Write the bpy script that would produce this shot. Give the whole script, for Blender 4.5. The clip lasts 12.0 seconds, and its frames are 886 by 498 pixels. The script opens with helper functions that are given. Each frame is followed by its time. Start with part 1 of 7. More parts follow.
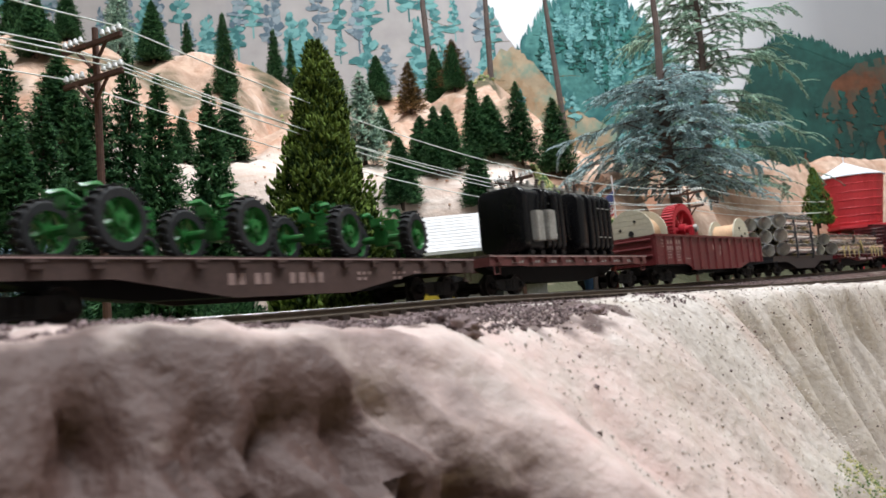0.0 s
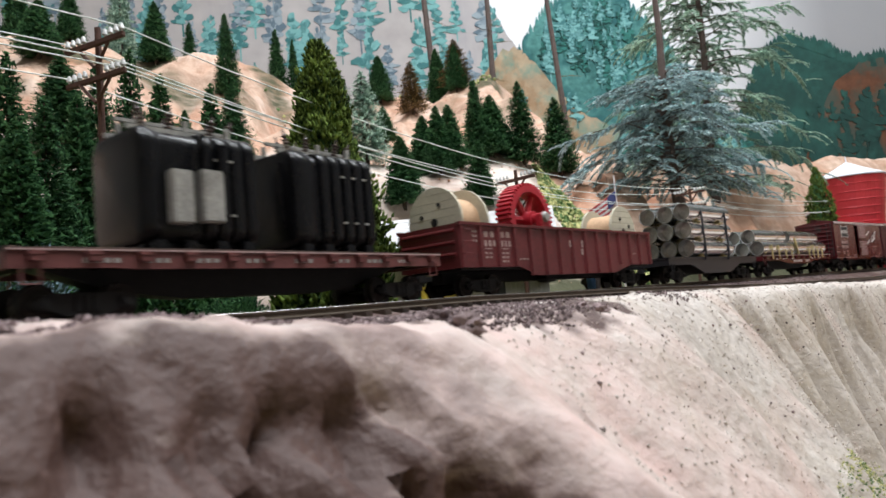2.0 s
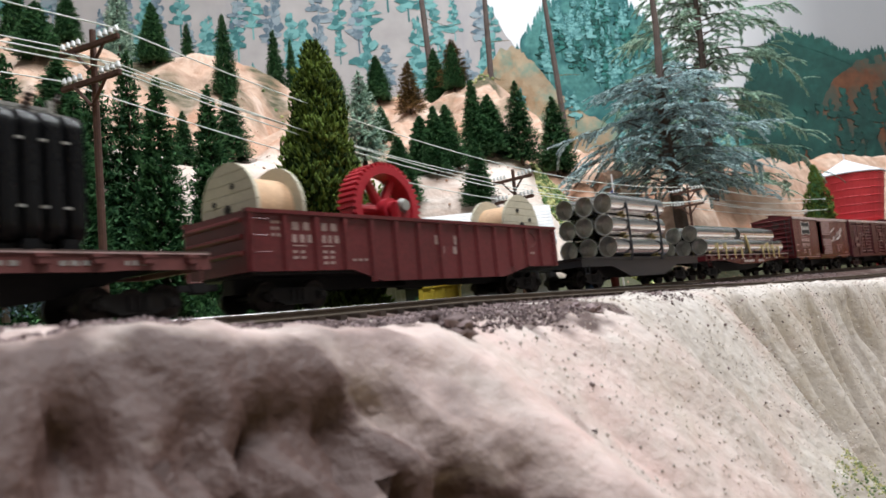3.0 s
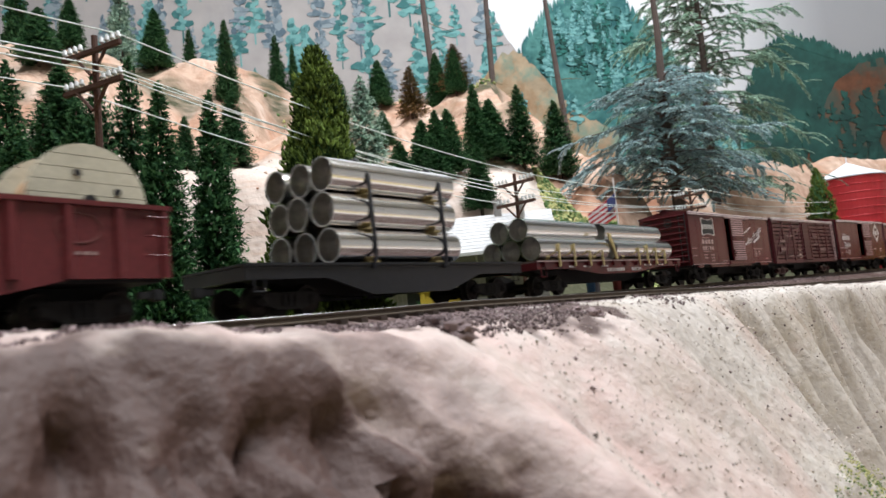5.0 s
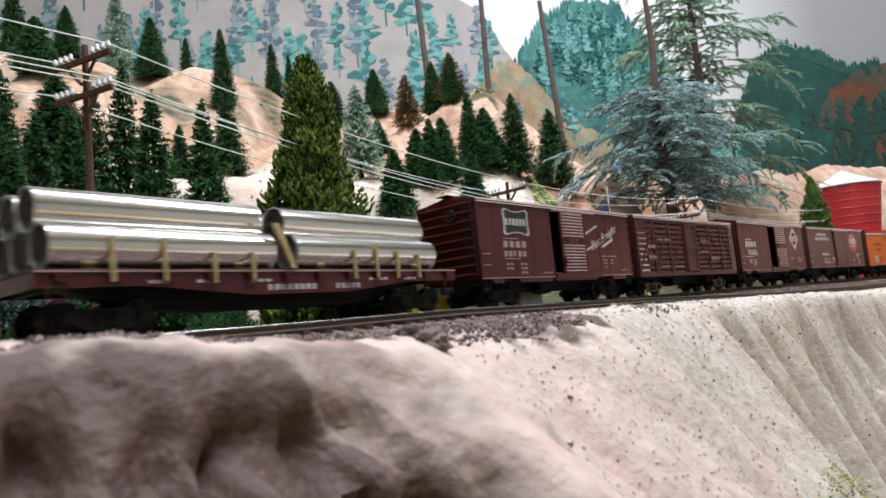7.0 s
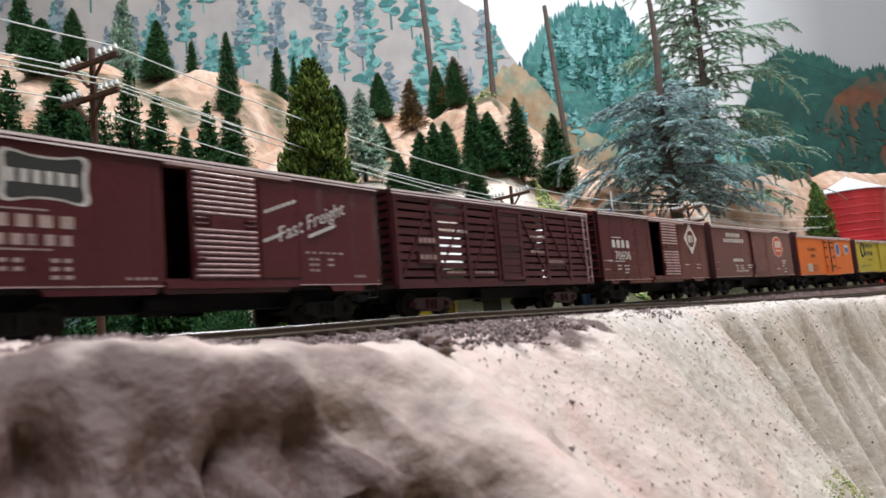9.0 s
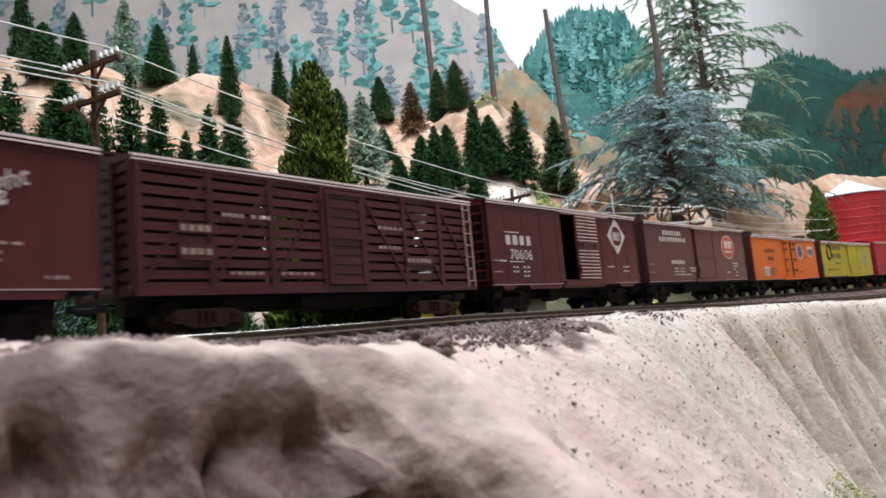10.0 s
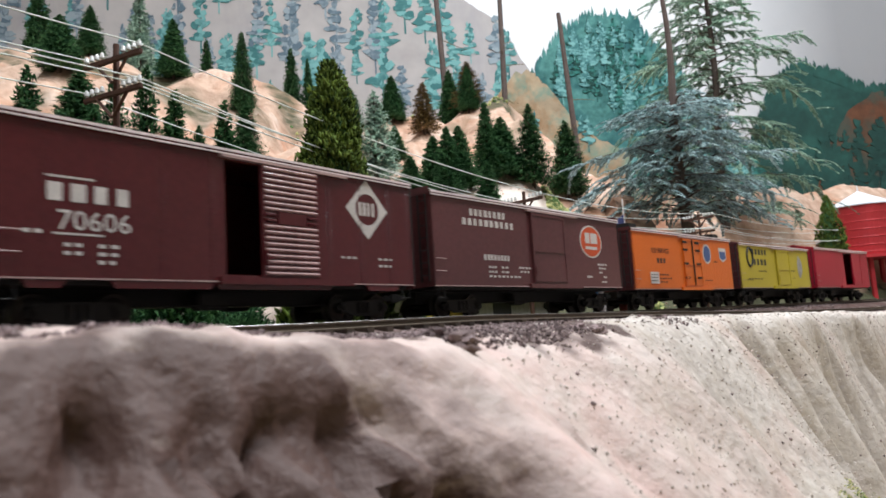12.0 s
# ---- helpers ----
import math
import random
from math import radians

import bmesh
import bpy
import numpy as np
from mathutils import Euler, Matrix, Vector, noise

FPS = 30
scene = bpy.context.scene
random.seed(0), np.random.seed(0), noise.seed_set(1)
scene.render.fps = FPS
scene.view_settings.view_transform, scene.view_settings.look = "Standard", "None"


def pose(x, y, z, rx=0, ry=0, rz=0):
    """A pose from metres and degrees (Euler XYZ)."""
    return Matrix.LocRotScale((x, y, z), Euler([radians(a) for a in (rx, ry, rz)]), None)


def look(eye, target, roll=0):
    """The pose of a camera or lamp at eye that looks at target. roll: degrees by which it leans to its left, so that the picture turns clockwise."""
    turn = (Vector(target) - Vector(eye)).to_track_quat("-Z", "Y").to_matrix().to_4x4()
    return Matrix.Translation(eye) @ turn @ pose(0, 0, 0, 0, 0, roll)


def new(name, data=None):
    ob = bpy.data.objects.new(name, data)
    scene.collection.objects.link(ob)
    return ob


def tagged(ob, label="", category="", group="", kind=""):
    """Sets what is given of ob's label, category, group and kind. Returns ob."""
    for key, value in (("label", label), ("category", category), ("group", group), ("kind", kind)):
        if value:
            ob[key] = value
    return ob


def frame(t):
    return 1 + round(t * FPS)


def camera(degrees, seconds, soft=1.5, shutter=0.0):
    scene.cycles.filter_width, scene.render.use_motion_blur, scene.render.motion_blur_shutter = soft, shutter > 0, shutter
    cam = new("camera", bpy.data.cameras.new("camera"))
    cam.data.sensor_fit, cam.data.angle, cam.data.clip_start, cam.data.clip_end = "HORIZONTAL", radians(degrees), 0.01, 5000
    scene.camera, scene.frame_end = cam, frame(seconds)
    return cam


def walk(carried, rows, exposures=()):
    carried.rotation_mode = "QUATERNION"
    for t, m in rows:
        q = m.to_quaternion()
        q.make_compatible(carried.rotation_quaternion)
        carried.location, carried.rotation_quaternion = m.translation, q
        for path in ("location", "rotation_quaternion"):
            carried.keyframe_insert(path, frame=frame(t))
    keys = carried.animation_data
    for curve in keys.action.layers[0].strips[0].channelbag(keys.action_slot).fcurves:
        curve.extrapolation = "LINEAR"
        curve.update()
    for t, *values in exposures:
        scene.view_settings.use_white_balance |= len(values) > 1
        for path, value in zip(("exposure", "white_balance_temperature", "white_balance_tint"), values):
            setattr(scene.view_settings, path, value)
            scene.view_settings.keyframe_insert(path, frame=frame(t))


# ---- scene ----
M = 0.001  # the layout is a 1:87 model: lengths below are in millimetres
cam = camera(65.83, 12.0, soft=1.6, shutter=0.5)
cam.data.dof.use_dof, cam.data.dof.focus_distance, cam.data.dof.aperture_fstop = True, 0.31, 47
# seconds, eye in mm, degrees of yaw (to the right), pitch (up) and lean
PATH = [
    (0, -4.32, 0.77, -3.92, 0.335, 5.048, 5.002),
    (0.5, -3.74, 1.27, -3.41, 0.307, 4.985, 5.410),
    (1, -5.21, 1.00, -3.85, 0.460, 4.963, 5.090),
    (1.5, -5.48, 0.91, -4.03, 0.231, 5.038, 5.068),
    (2, -4.50, 0.73, -4.48, 0.174, 5.105, 5.056),
    (2.5, -3.06, 1.00, -4.13, 0.190, 5.080, 5.173),
    (3, -3.20, 0.79, -4.15, 0.200, 5.046, 5.345),
    (5, -2.83, 0.81, -4.20, 0.041, 5.413, 5.475),
    (5.5, -3.28, 0.17, -4.41, 0.110, 5.448, 5.434),
    (6, -1.98, -0.26, -4.75, 0.231, 5.796, 5.427),
    (6.5, -0.99, -0.31, -4.61, 0.243, 5.876, 5.316),
    (7, 0.46, 0.29, -4.34, 0.262, 6.058, 5.529),
    (9, 0.51, -0.37, -4.29, -0.008, 6.374, 5.102),
    (9.5, 1.45, -0.25, -4.25, -0.181, 6.555, 5.055),
    (10, 0.40, -0.04, -4.65, -0.051, 6.679, 5.122),
    (10.5, 0.00, 0.00, -5.30, -0.000, 6.756, 5.116),
    (11, -1.25, -0.57, -5.50, -0.223, 6.686, 4.395),
    (11.5, -0.69, -0.22, -4.47, -0.416, 6.758, 4.560),
    (12, -2.75, -1.57, -5.01, -0.523, 6.804, 3.612),
]


def eye_pose(x, y, z, yaw, pitch, lean):
    a, b = radians(yaw), radians(pitch)
    e = Vector((x, y, z)) * M
    return look(e, e + Vector((math.sin(a) * math.cos(b), math.cos(a) * math.cos(b), math.sin(b))), -lean)


walk(cam, [(t, eye_pose(*r)) for t, *r in PATH])

# ---- light: a train room under fluorescent ceiling lights ----
world = bpy.data.worlds.new("room_world")
scene.world = world
world.use_nodes = True
world.node_tree.nodes["Background"].inputs[0].default_value = (0.8, 0.85, 1.0, 1)
world.node_tree.nodes["Background"].inputs[1].default_value = 0.25
scene.view_settings.exposure = 0.14
LAMPS = [(-350, 520, 1330, 10.0), (650, 620, 1330, 19.0), (250, -120, 1330, 21.5)]
for lx, ly, lz, watts in LAMPS:
    lamp = bpy.data.lights.new("tube_light", "AREA")
    lamp.shape, lamp.size, lamp.size_y, lamp.energy, lamp.color = "RECTANGLE", 0.9, 0.16, watts, (0.90, 0.955, 1.0)
    new("tube_light", lamp).matrix_world = pose(lx * M, ly * M, lz * M)


# ---- materials ----
def mat(name, color, rough=0.6, metal=0.0, vary=0.25, size=4.0, fine=0.6, bump=0.2, second=None, spec=0.4, island=0.0, obj=0.0):
    """Painted or natural surface: colour broken at two scales (mm), with fine relief."""
    m = bpy.data.materials.new(name)
    m.use_nodes = True
    nt = m.node_tree
    n, ln = nt.nodes, nt.links
    b = n["Principled BSDF"]
    b.inputs["Roughness"].default_value, b.inputs["Metallic"].default_value = rough, metal
    b.inputs["Specular IOR Level"].default_value = spec
    co = n.new("ShaderNodeTexCoord")
    big, small = n.new("ShaderNodeTexNoise"), n.new("ShaderNodeTexNoise")
    for node, s, d in ((big, size, 5), (small, fine, 3)):
        node.inputs["Scale"].default_value, node.inputs["Detail"].default_value = 1000 / s / 2, d
        ln.new(co.outputs["Object"], node.inputs["Vector"])
    ramp = n.new("ShaderNodeValToRGB")
    ramp.color_ramp.elements[0].position, ramp.color_ramp.elements[1].position = 0.3, 0.7
    dark = tuple(c * (1 - vary) for c in color)
    light = second or tuple(min(1, c * (1 + vary)) for c in color)
    ramp.color_ramp.elements[0].color, ramp.color_ramp.elements[1].color = (*dark, 1), (*light, 1)
    mix = n.new("ShaderNodeMath")
    mix.operation = "MULTIPLY_ADD"
    mix.inputs[1].default_value = 0.45
    half = n.new("ShaderNodeMath")
    half.operation = "MULTIPLY"
    half.inputs[1].default_value = 0.55
    ln.new(big.outputs["Fac"], half.inputs[0])
    ln.new(small.outputs["Fac"], mix.inputs[0])
    ln.new(half.outputs[0], mix.inputs[2])
    last = mix
    for amount, node_type, socket in ((island, "ShaderNodeNewGeometry", "Random Per Island"), (obj, "ShaderNodeObjectInfo", "Random")):
        if amount:
            src, add = n.new(node_type), n.new("ShaderNodeMath")
            add.operation = "MULTIPLY_ADD"
            add.inputs[1].default_value = amount
            off = n.new("ShaderNodeMath")
            off.operation = "SUBTRACT"
            off.inputs[1].default_value = amount / 2
            ln.new(last.outputs[0], off.inputs[0])
            ln.new(src.outputs[socket], add.inputs[0])
            ln.new(off.outputs[0], add.inputs[2])
            last = add
    ln.new(last.outputs[0], ramp.inputs[0])
    ln.new(ramp.outputs[0], b.inputs["Base Color"])
    if bump:
        bp = n.new("ShaderNodeBump")
        bp.inputs["Strength"].default_value, bp.inputs["Distance"].default_value = bump, fine * M * 0.5
        ln.new(small.outputs["Fac"], bp.inputs["Height"])
        ln.new(bp.outputs[0], b.inputs["Normal"])
    return m


PLASTER = mat("tinted_plaster", (0.43, 0.365, 0.325), 0.65, vary=0.28, size=40, fine=1.1, bump=1.0, second=(0.59, 0.53, 0.49))


def add_wash(m, color, attribute):
    """Lays a colour over a material by an attribute: painted washes, and shade on the hillside."""
    nt = m.node_tree
    b = nt.nodes["Principled BSDF"]
    old = b.inputs["Base Color"].links[0].from_socket
    at, mix, n, k = nt.nodes.new("ShaderNodeAttribute"), nt.nodes.new("ShaderNodeMix"), nt.nodes.new("ShaderNodeTexNoise"), nt.nodes.new("ShaderNodeMath")
    at.attribute_name = attribute
    n.inputs["Scale"].default_value, n.inputs["Detail"].default_value = 70, 6
    k.operation, k.use_clamp = "MULTIPLY_ADD", True
    k.inputs[2].default_value = -0.02
    add = nt.nodes.new("ShaderNodeMath")
    add.operation = "MULTIPLY_ADD"
    add.inputs[1].default_value, add.inputs[2].default_value = 2.8, 0.05
    nt.links.new(n.outputs["Fac"], add.inputs[0])
    nt.links.new(at.outputs["Fac"], k.inputs[0])
    nt.links.new(add.outputs[0], k.inputs[1])
    mix.data_type = "RGBA"
    nt.links.new(k.outputs[0], mix.inputs["Factor"])
    nt.links.new(old, mix.inputs[6])
    mix.inputs[7].default_value = (*color, 1)
    nt.links.new(mix.outputs[2], b.inputs["Base Color"])




def add_patches(m, color, scale, lo, hi, amount, detail=6, stretch=None):
    """Breaks a colour with soft patches of another paint."""
    nt = m.node_tree
    b = nt.nodes["Principled BSDF"]
    old = b.inputs["Base Color"].links[0].from_socket
    co, n, mr, mix = nt.nodes.new("ShaderNodeTexCoord"), nt.nodes.new("ShaderNodeTexNoise"), nt.nodes.new("ShaderNodeMapRange"), nt.nodes.new("ShaderNodeMix")
    n.inputs["Scale"].default_value, n.inputs["Detail"].default_value, n.inputs["Roughness"].default_value = scale, detail, 0.62
    if stretch:
        mp = nt.nodes.new("ShaderNodeMapping")
        mp.inputs["Scale"].default_value = stretch
        nt.links.new(co.outputs["Object"], mp.inputs["Vector"])
        nt.links.new(mp.outputs[0], n.inputs["Vector"])
    else:
        nt.links.new(co.outputs["Object"], n.inputs["Vector"])
    mr.inputs[1].default_value, mr.inputs[2].default_value, mr.inputs[4].default_value = lo, hi, amount
    nt.links.new(n.outputs["Fac"], mr.inputs[0])
    mix.data_type = "RGBA"
    nt.links.new(mr.outputs[0], mix.inputs["Factor"])
    nt.links.new(old, mix.inputs[6])
    mix.inputs[7].default_value = (*color, 1)
    nt.links.new(mix.outputs[2], b.inputs["Base Color"])


add_patches(PLASTER, (0.50, 0.345, 0.305), 22, 0.5, 0.68, 0.6)
add_patches(PLASTER, (0.36, 0.30, 0.235), 34, 0.52, 0.68, 0.6, 10)
add_patches(PLASTER, (0.13, 0.10, 0.08), 420, 0.60, 0.74, 0.55)
add_patches(PLASTER, (0.74, 0.69, 0.65), 60, 0.56, 0.75, 0.6)
add_wash(PLASTER, (0.50, 0.355, 0.325), "pink")
add_wash(PLASTER, (0.066, 0.033, 0.027), "wash")
CLIFF = mat("cliff_plaster", (0.43, 0.265, 0.185), 0.9, vary=0.3, size=70, fine=6, bump=1.0, second=(0.62, 0.44, 0.34))
add_patches(CLIFF, (0.42, 0.185, 0.10), 11, 0.48, 0.64, 0.65)
add_patches(CLIFF, (0.74, 0.61, 0.53), 14, 0.52, 0.7, 0.6)
add_patches(CLIFF, (0.28, 0.15, 0.095), 55, 0.5, 0.68, 0.65, 5, (1, 0.5, 0.12))
add_wash(CLIFF, (0.62, 0.56, 0.52), "pale")
# green patches on the high shelves, and painted shade on the low ground
add_wash(CLIFF, (0.06, 0.06, 0.03), "moss_shade")
BALLAST = mat("brown_ballast", (0.145, 0.098, 0.098), 0.95, vary=0.5, size=10, fine=1.0, island=0.6, second=(0.27, 0.20, 0.20))
GRASS = mat("foam_grass", (0.14, 0.26, 0.08), 0.95, vary=0.5, size=8, fine=1.0, island=0.8, second=(0.46, 0.44, 0.19))
RAIL = mat("weathered_rail", (0.10, 0.075, 0.055), 0.55, 0.4, vary=0.3, size=12, fine=1)
RAILHEAD = mat("polished_railhead", (0.42, 0.40, 0.38), 0.38, 1.0, vary=0.1, size=12, fine=1)
TIE = mat("tie_wood", (0.06, 0.042, 0.033), 0.9, vary=0.4, size=4, fine=0.6, obj=0.5)
BOXRED = mat("oxide_boxcar_paint", (0.076, 0.0125, 0.0150), 0.2, vary=0.22, size=22, fine=0.9, bump=0.08)
BOXBROWN = mat("maroon_brown_paint", (0.098, 0.033, 0.035), 0.26, vary=0.2, size=22, fine=0.9, bump=0.08)
STOCKRED = mat("stock_car_paint", (0.060, 0.0125, 0.0155), 0.32, vary=0.25, size=15, fine=0.8, bump=0.1, obj=0.3)
GONRED = mat("gondola_red_paint", (0.120, 0.020, 0.022), 0.38, vary=0.35, size=14, fine=0.8, bump=0.12)
FLATBROWN = mat("flatcar_brown_paint", (0.085, 0.052, 0.046), 0.55, vary=0.25, size=14, fine=0.8, bump=0.12)
FLATRED = mat("flatcar_red_paint", (0.14, 0.045, 0.042), 0.5, vary=0.3, size=14, fine=0.8, bump=0.12)
BLACKP = mat("black_car_paint", (0.016, 0.016, 0.019), 0.38, vary=0.3, size=14, fine=0.8, bump=0.08)
UNDER = mat("underframe_black", (0.010, 0.009, 0.009), 0.7, vary=0.4, size=6, fine=0.8)
WHEEL = mat("wheel_steel", (0.03, 0.026, 0.024), 0.45, 0.7, vary=0.3, size=4, fine=0.6)
ORANGE = mat("reefer_orange_paint", (0.62, 0.13, 0.015), 0.45, vary=0.12, size=20, fine=0.8, bump=0.08)
YELLOW = mat("mustard_yellow_paint", (0.42, 0.33, 0.025), 0.5, vary=0.12, size=20, fine=0.8, bump=0.08)
CRIMSON = mat("crimson_paint", (0.36, 0.012, 0.03), 0.45, vary=0.15, size=20, fine=0.8, bump=0.08)
# pale colour that stands in for highlights on small trim and edges
GLINTPAINT = mat("pale_glint_paint", (0.40, 0.27, 0.26), 0.45, vary=0.35, size=6, fine=0.6, bump=0.05)
# lamp highlight of the roof edge, put into a pale colour
EAVE_GLINT = mat("eave_glint_paint", (0.70, 0.60, 0.61), 0.3, vary=0.25, size=9, fine=0.6, bump=0.05)
WHITEPAINT = mat("white_lettering", (0.52, 0.48, 0.46), 0.6, vary=0.2, size=3, fine=0.5, bump=0)
BLACKPAINT = mat("black_lettering", (0.02, 0.02, 0.02), 0.6, vary=0.2, size=3, fine=0.5, bump=0)
REDPAINT = mat("emblem_red", (0.50, 0.07, 0.02), 0.5, vary=0.1, size=5, fine=0.5, bump=0)
BLUEPAINT = mat("emblem_blue", (0.05, 0.09, 0.22), 0.5, vary=0.1, size=5, fine=0.5, bump=0)
DECKWOOD = mat("deck_planks", (0.075, 0.05, 0.042), 0.85, vary=0.35, size=10, fine=0.7, obj=0.4)
TRACTOR = mat("tractor_green", (0.03, 0.155, 0.04), 0.25, vary=0.2, size=4, fine=0.6, bump=0.05)
TYRE = mat("tyre_rubber", (0.014, 0.014, 0.016), 0.75, vary=0.3, size=2, fine=0.5)
TRANSF = mat("transformer_black", (0.006, 0.006, 0.007), 0.27, vary=0.3, size=8, fine=0.7, bump=0.05, spec=0.2)
GREYP = mat("weathered_grey_metal", (0.30, 0.29, 0.27), 0.5, 0.1, vary=0.4, size=4, fine=0.5)
INSUL = mat("brown_glazed_insulator", (0.075, 0.055, 0.05), 0.3, vary=0.3, size=2, fine=0.5)
PIPE = mat("bright_aluminium_pipe", (0.88, 0.87, 0.86), 0.16, 1.0, vary=0.06, size=8, fine=0.8, bump=0.03)
PIPEIN = mat("pipe_bore", (0.55, 0.54, 0.52), 0.35, 1.0, vary=0.3, size=4, fine=0.6)
STRAP = mat("black_strap", (0.02, 0.02, 0.025), 0.6, vary=0.2, size=2, fine=0.4)
STAKE = mat("pale_wood_stake", (0.42, 0.33, 0.15), 0.8, vary=0.3, size=2, fine=0.5)
REELWOOD = mat("cable_reel_wood", (0.50, 0.46, 0.36), 0.8, vary=0.18, size=5, fine=0.6)
REELWRAP = mat("reel_wrapping", (0.52, 0.33, 0.20), 0.75, vary=0.2, size=4, fine=0.5)
GEARRED = mat("red_gear_paint", (0.40, 0.022, 0.035), 0.4, vary=0.2, size=5, fine=0.6)
POLEWOOD = mat("pole_brown", (0.085, 0.038, 0.027), 0.7, vary=0.35, size=5, fine=0.5)
GLASSINS = mat("clear_insulator", (0.55, 0.55, 0.55), 0.2, vary=0.2, size=2, fine=0.5, bump=0)
WIRE = mat("pale_line_wire", (0.62, 0.66, 0.64), 0.5, vary=0.1, size=5, fine=1, bump=0)
BARK = mat("bark", (0.07, 0.048, 0.035), 0.9, vary=0.4, size=4, fine=0.7)
DEADBARK = mat("grey_dead_bark", (0.085, 0.062, 0.055), 0.9, vary=0.3, size=6, fine=1)
NEEDLE = mat("dark_needles", (0.036, 0.102, 0.048), 0.8, vary=0.45, size=14, fine=2, bump=0, island=0.9, second=(0.085, 0.19, 0.08), spec=0.1)
LIME = mat("lime_foliage", (0.034, 0.068, 0.018), 0.85, vary=0.55, size=12, fine=1.2, bump=0.4, island=0.45, second=(0.16, 0.23, 0.05), spec=0.1)
BLUEGREEN = mat("blue_spruce_needles", (0.28, 0.39, 0.40), 0.9, vary=0.4, size=30, fine=3, bump=0, island=0.7, second=(0.52, 0.66, 0.68), spec=0.05)
SAGE = mat("sage_needles", (0.25, 0.39, 0.31), 0.9, vary=0.4, size=30, fine=3, bump=0, island=0.7, second=(0.48, 0.63, 0.51), spec=0.05)


def add_translucence(m, amount):
    """Thin foliage lets part of the light through."""
    nt = m.node_tree
    b, out = nt.nodes["Principled BSDF"], nt.nodes["Material Output"]
    tr, mix = nt.nodes.new("ShaderNodeBsdfTranslucent"), nt.nodes.new("ShaderNodeMixShader")
    nt.links.new(b.inputs["Base Color"].links[0].from_socket, tr.inputs["Color"])
    mix.inputs[0].default_value = amount
    nt.links.new(b.outputs[0], mix.inputs[1])
    nt.links.new(tr.outputs[0], mix.inputs[2])
    nt.links.new(mix.outputs[0], out.inputs["Surface"])


for foliage in (BLUEGREEN, SAGE):
    add_translucence(foliage, 0.45)
add_translucence(NEEDLE, 0.3)
RUST = mat("rusty_twigs", (0.11, 0.085, 0.04), 0.85, vary=0.4, size=10, fine=2, bump=0, island=0.9, second=(0.24, 0.17, 0.07))
ROOFGREY = mat("pale_shingle", (0.58, 0.57, 0.58), 0.75, vary=0.15, size=10, fine=0.8, obj=0.25)
SIDING = mat("grey_board_siding", (0.28, 0.26, 0.25), 0.8, vary=0.2, size=6, fine=0.6, obj=0.2)
TANKRED = mat("tank_red_boards", (0.50, 0.035, 0.045), 0.55, vary=0.15, size=10, fine=0.9, obj=0.15)
TANKROOF = mat("white_tank_roof", (0.70, 0.70, 0.76), 0.6, vary=0.08, size=12, fine=1)
WALLP = mat("room_wall_paint", (0.62, 0.60, 0.58), 0.85, vary=0.05, size=200, fine=4)
CEIL = mat("ceiling_tile", (0.75, 0.75, 0.74), 0.9, vary=0.04, size=200, fine=4)
FLOORM = mat("grey_carpet", (0.20, 0.20, 0.21), 0.95, vary=0.15, size=50, fine=3)
BACKPAINT = mat("backdrop_grey_mountain", (0.36, 0.335, 0.335), 0.9, vary=0.10, size=260, fine=20, bump=0.05, second=(0.47, 0.44, 0.435))
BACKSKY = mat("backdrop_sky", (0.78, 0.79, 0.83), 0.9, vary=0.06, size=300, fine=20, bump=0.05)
add_patches(BACKPAINT, (0.50, 0.46, 0.45), 3.0, 0.48, 0.66, 0.6)
add_patches(BACKPAINT, (0.27, 0.27, 0.31), 9.0, 0.52, 0.7, 0.5, 6, (1, 1, 0.3))


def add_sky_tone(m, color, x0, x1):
    """Tone of the sky board: white in the middle, going over to grey along the board."""
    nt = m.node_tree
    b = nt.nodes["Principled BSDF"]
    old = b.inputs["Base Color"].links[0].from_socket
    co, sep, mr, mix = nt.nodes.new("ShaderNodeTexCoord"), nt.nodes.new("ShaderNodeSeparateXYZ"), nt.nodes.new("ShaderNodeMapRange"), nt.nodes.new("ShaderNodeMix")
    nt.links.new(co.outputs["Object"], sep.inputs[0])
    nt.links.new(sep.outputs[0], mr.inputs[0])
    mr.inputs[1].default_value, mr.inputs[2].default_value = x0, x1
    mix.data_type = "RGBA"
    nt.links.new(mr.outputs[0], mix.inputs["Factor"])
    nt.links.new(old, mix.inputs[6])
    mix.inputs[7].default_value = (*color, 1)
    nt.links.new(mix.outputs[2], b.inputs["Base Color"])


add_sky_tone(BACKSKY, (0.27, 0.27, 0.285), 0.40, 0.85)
BACKTEAL = mat("backdrop_teal_slope", (0.035, 0.17, 0.165), 0.9, vary=0.5, size=40, fine=6, bump=0.05, second=(0.12, 0.33, 0.31))
BACKTAN = mat("backdrop_tan_slope", (0.36, 0.28, 0.19), 0.9, vary=0.35, size=60, fine=8, bump=0.05)
add_patches(BACKTAN, (0.24, 0.12, 0.05), 12, 0.48, 0.66, 0.7)
add_patches(BACKTAN, (0.10, 0.24, 0.20), 22, 0.5, 0.66, 0.7)
add_patches(BACKTEAL, (0.015, 0.09, 0.10), 26, 0.46, 0.62, 0.8)
BACKGREEN = mat("backdrop_dark_green", (0.011, 0.050, 0.043), 0.9, vary=0.4, size=60, fine=8, bump=0.05)
BACKRUST = mat("backdrop_rust_slope", (0.12, 0.048, 0.024), 0.9, vary=0.4, size=60, fine=8, bump=0.05)
add_patches(BACKRUST, (0.035, 0.06, 0.05), 16, 0.44, 0.6, 0.8)
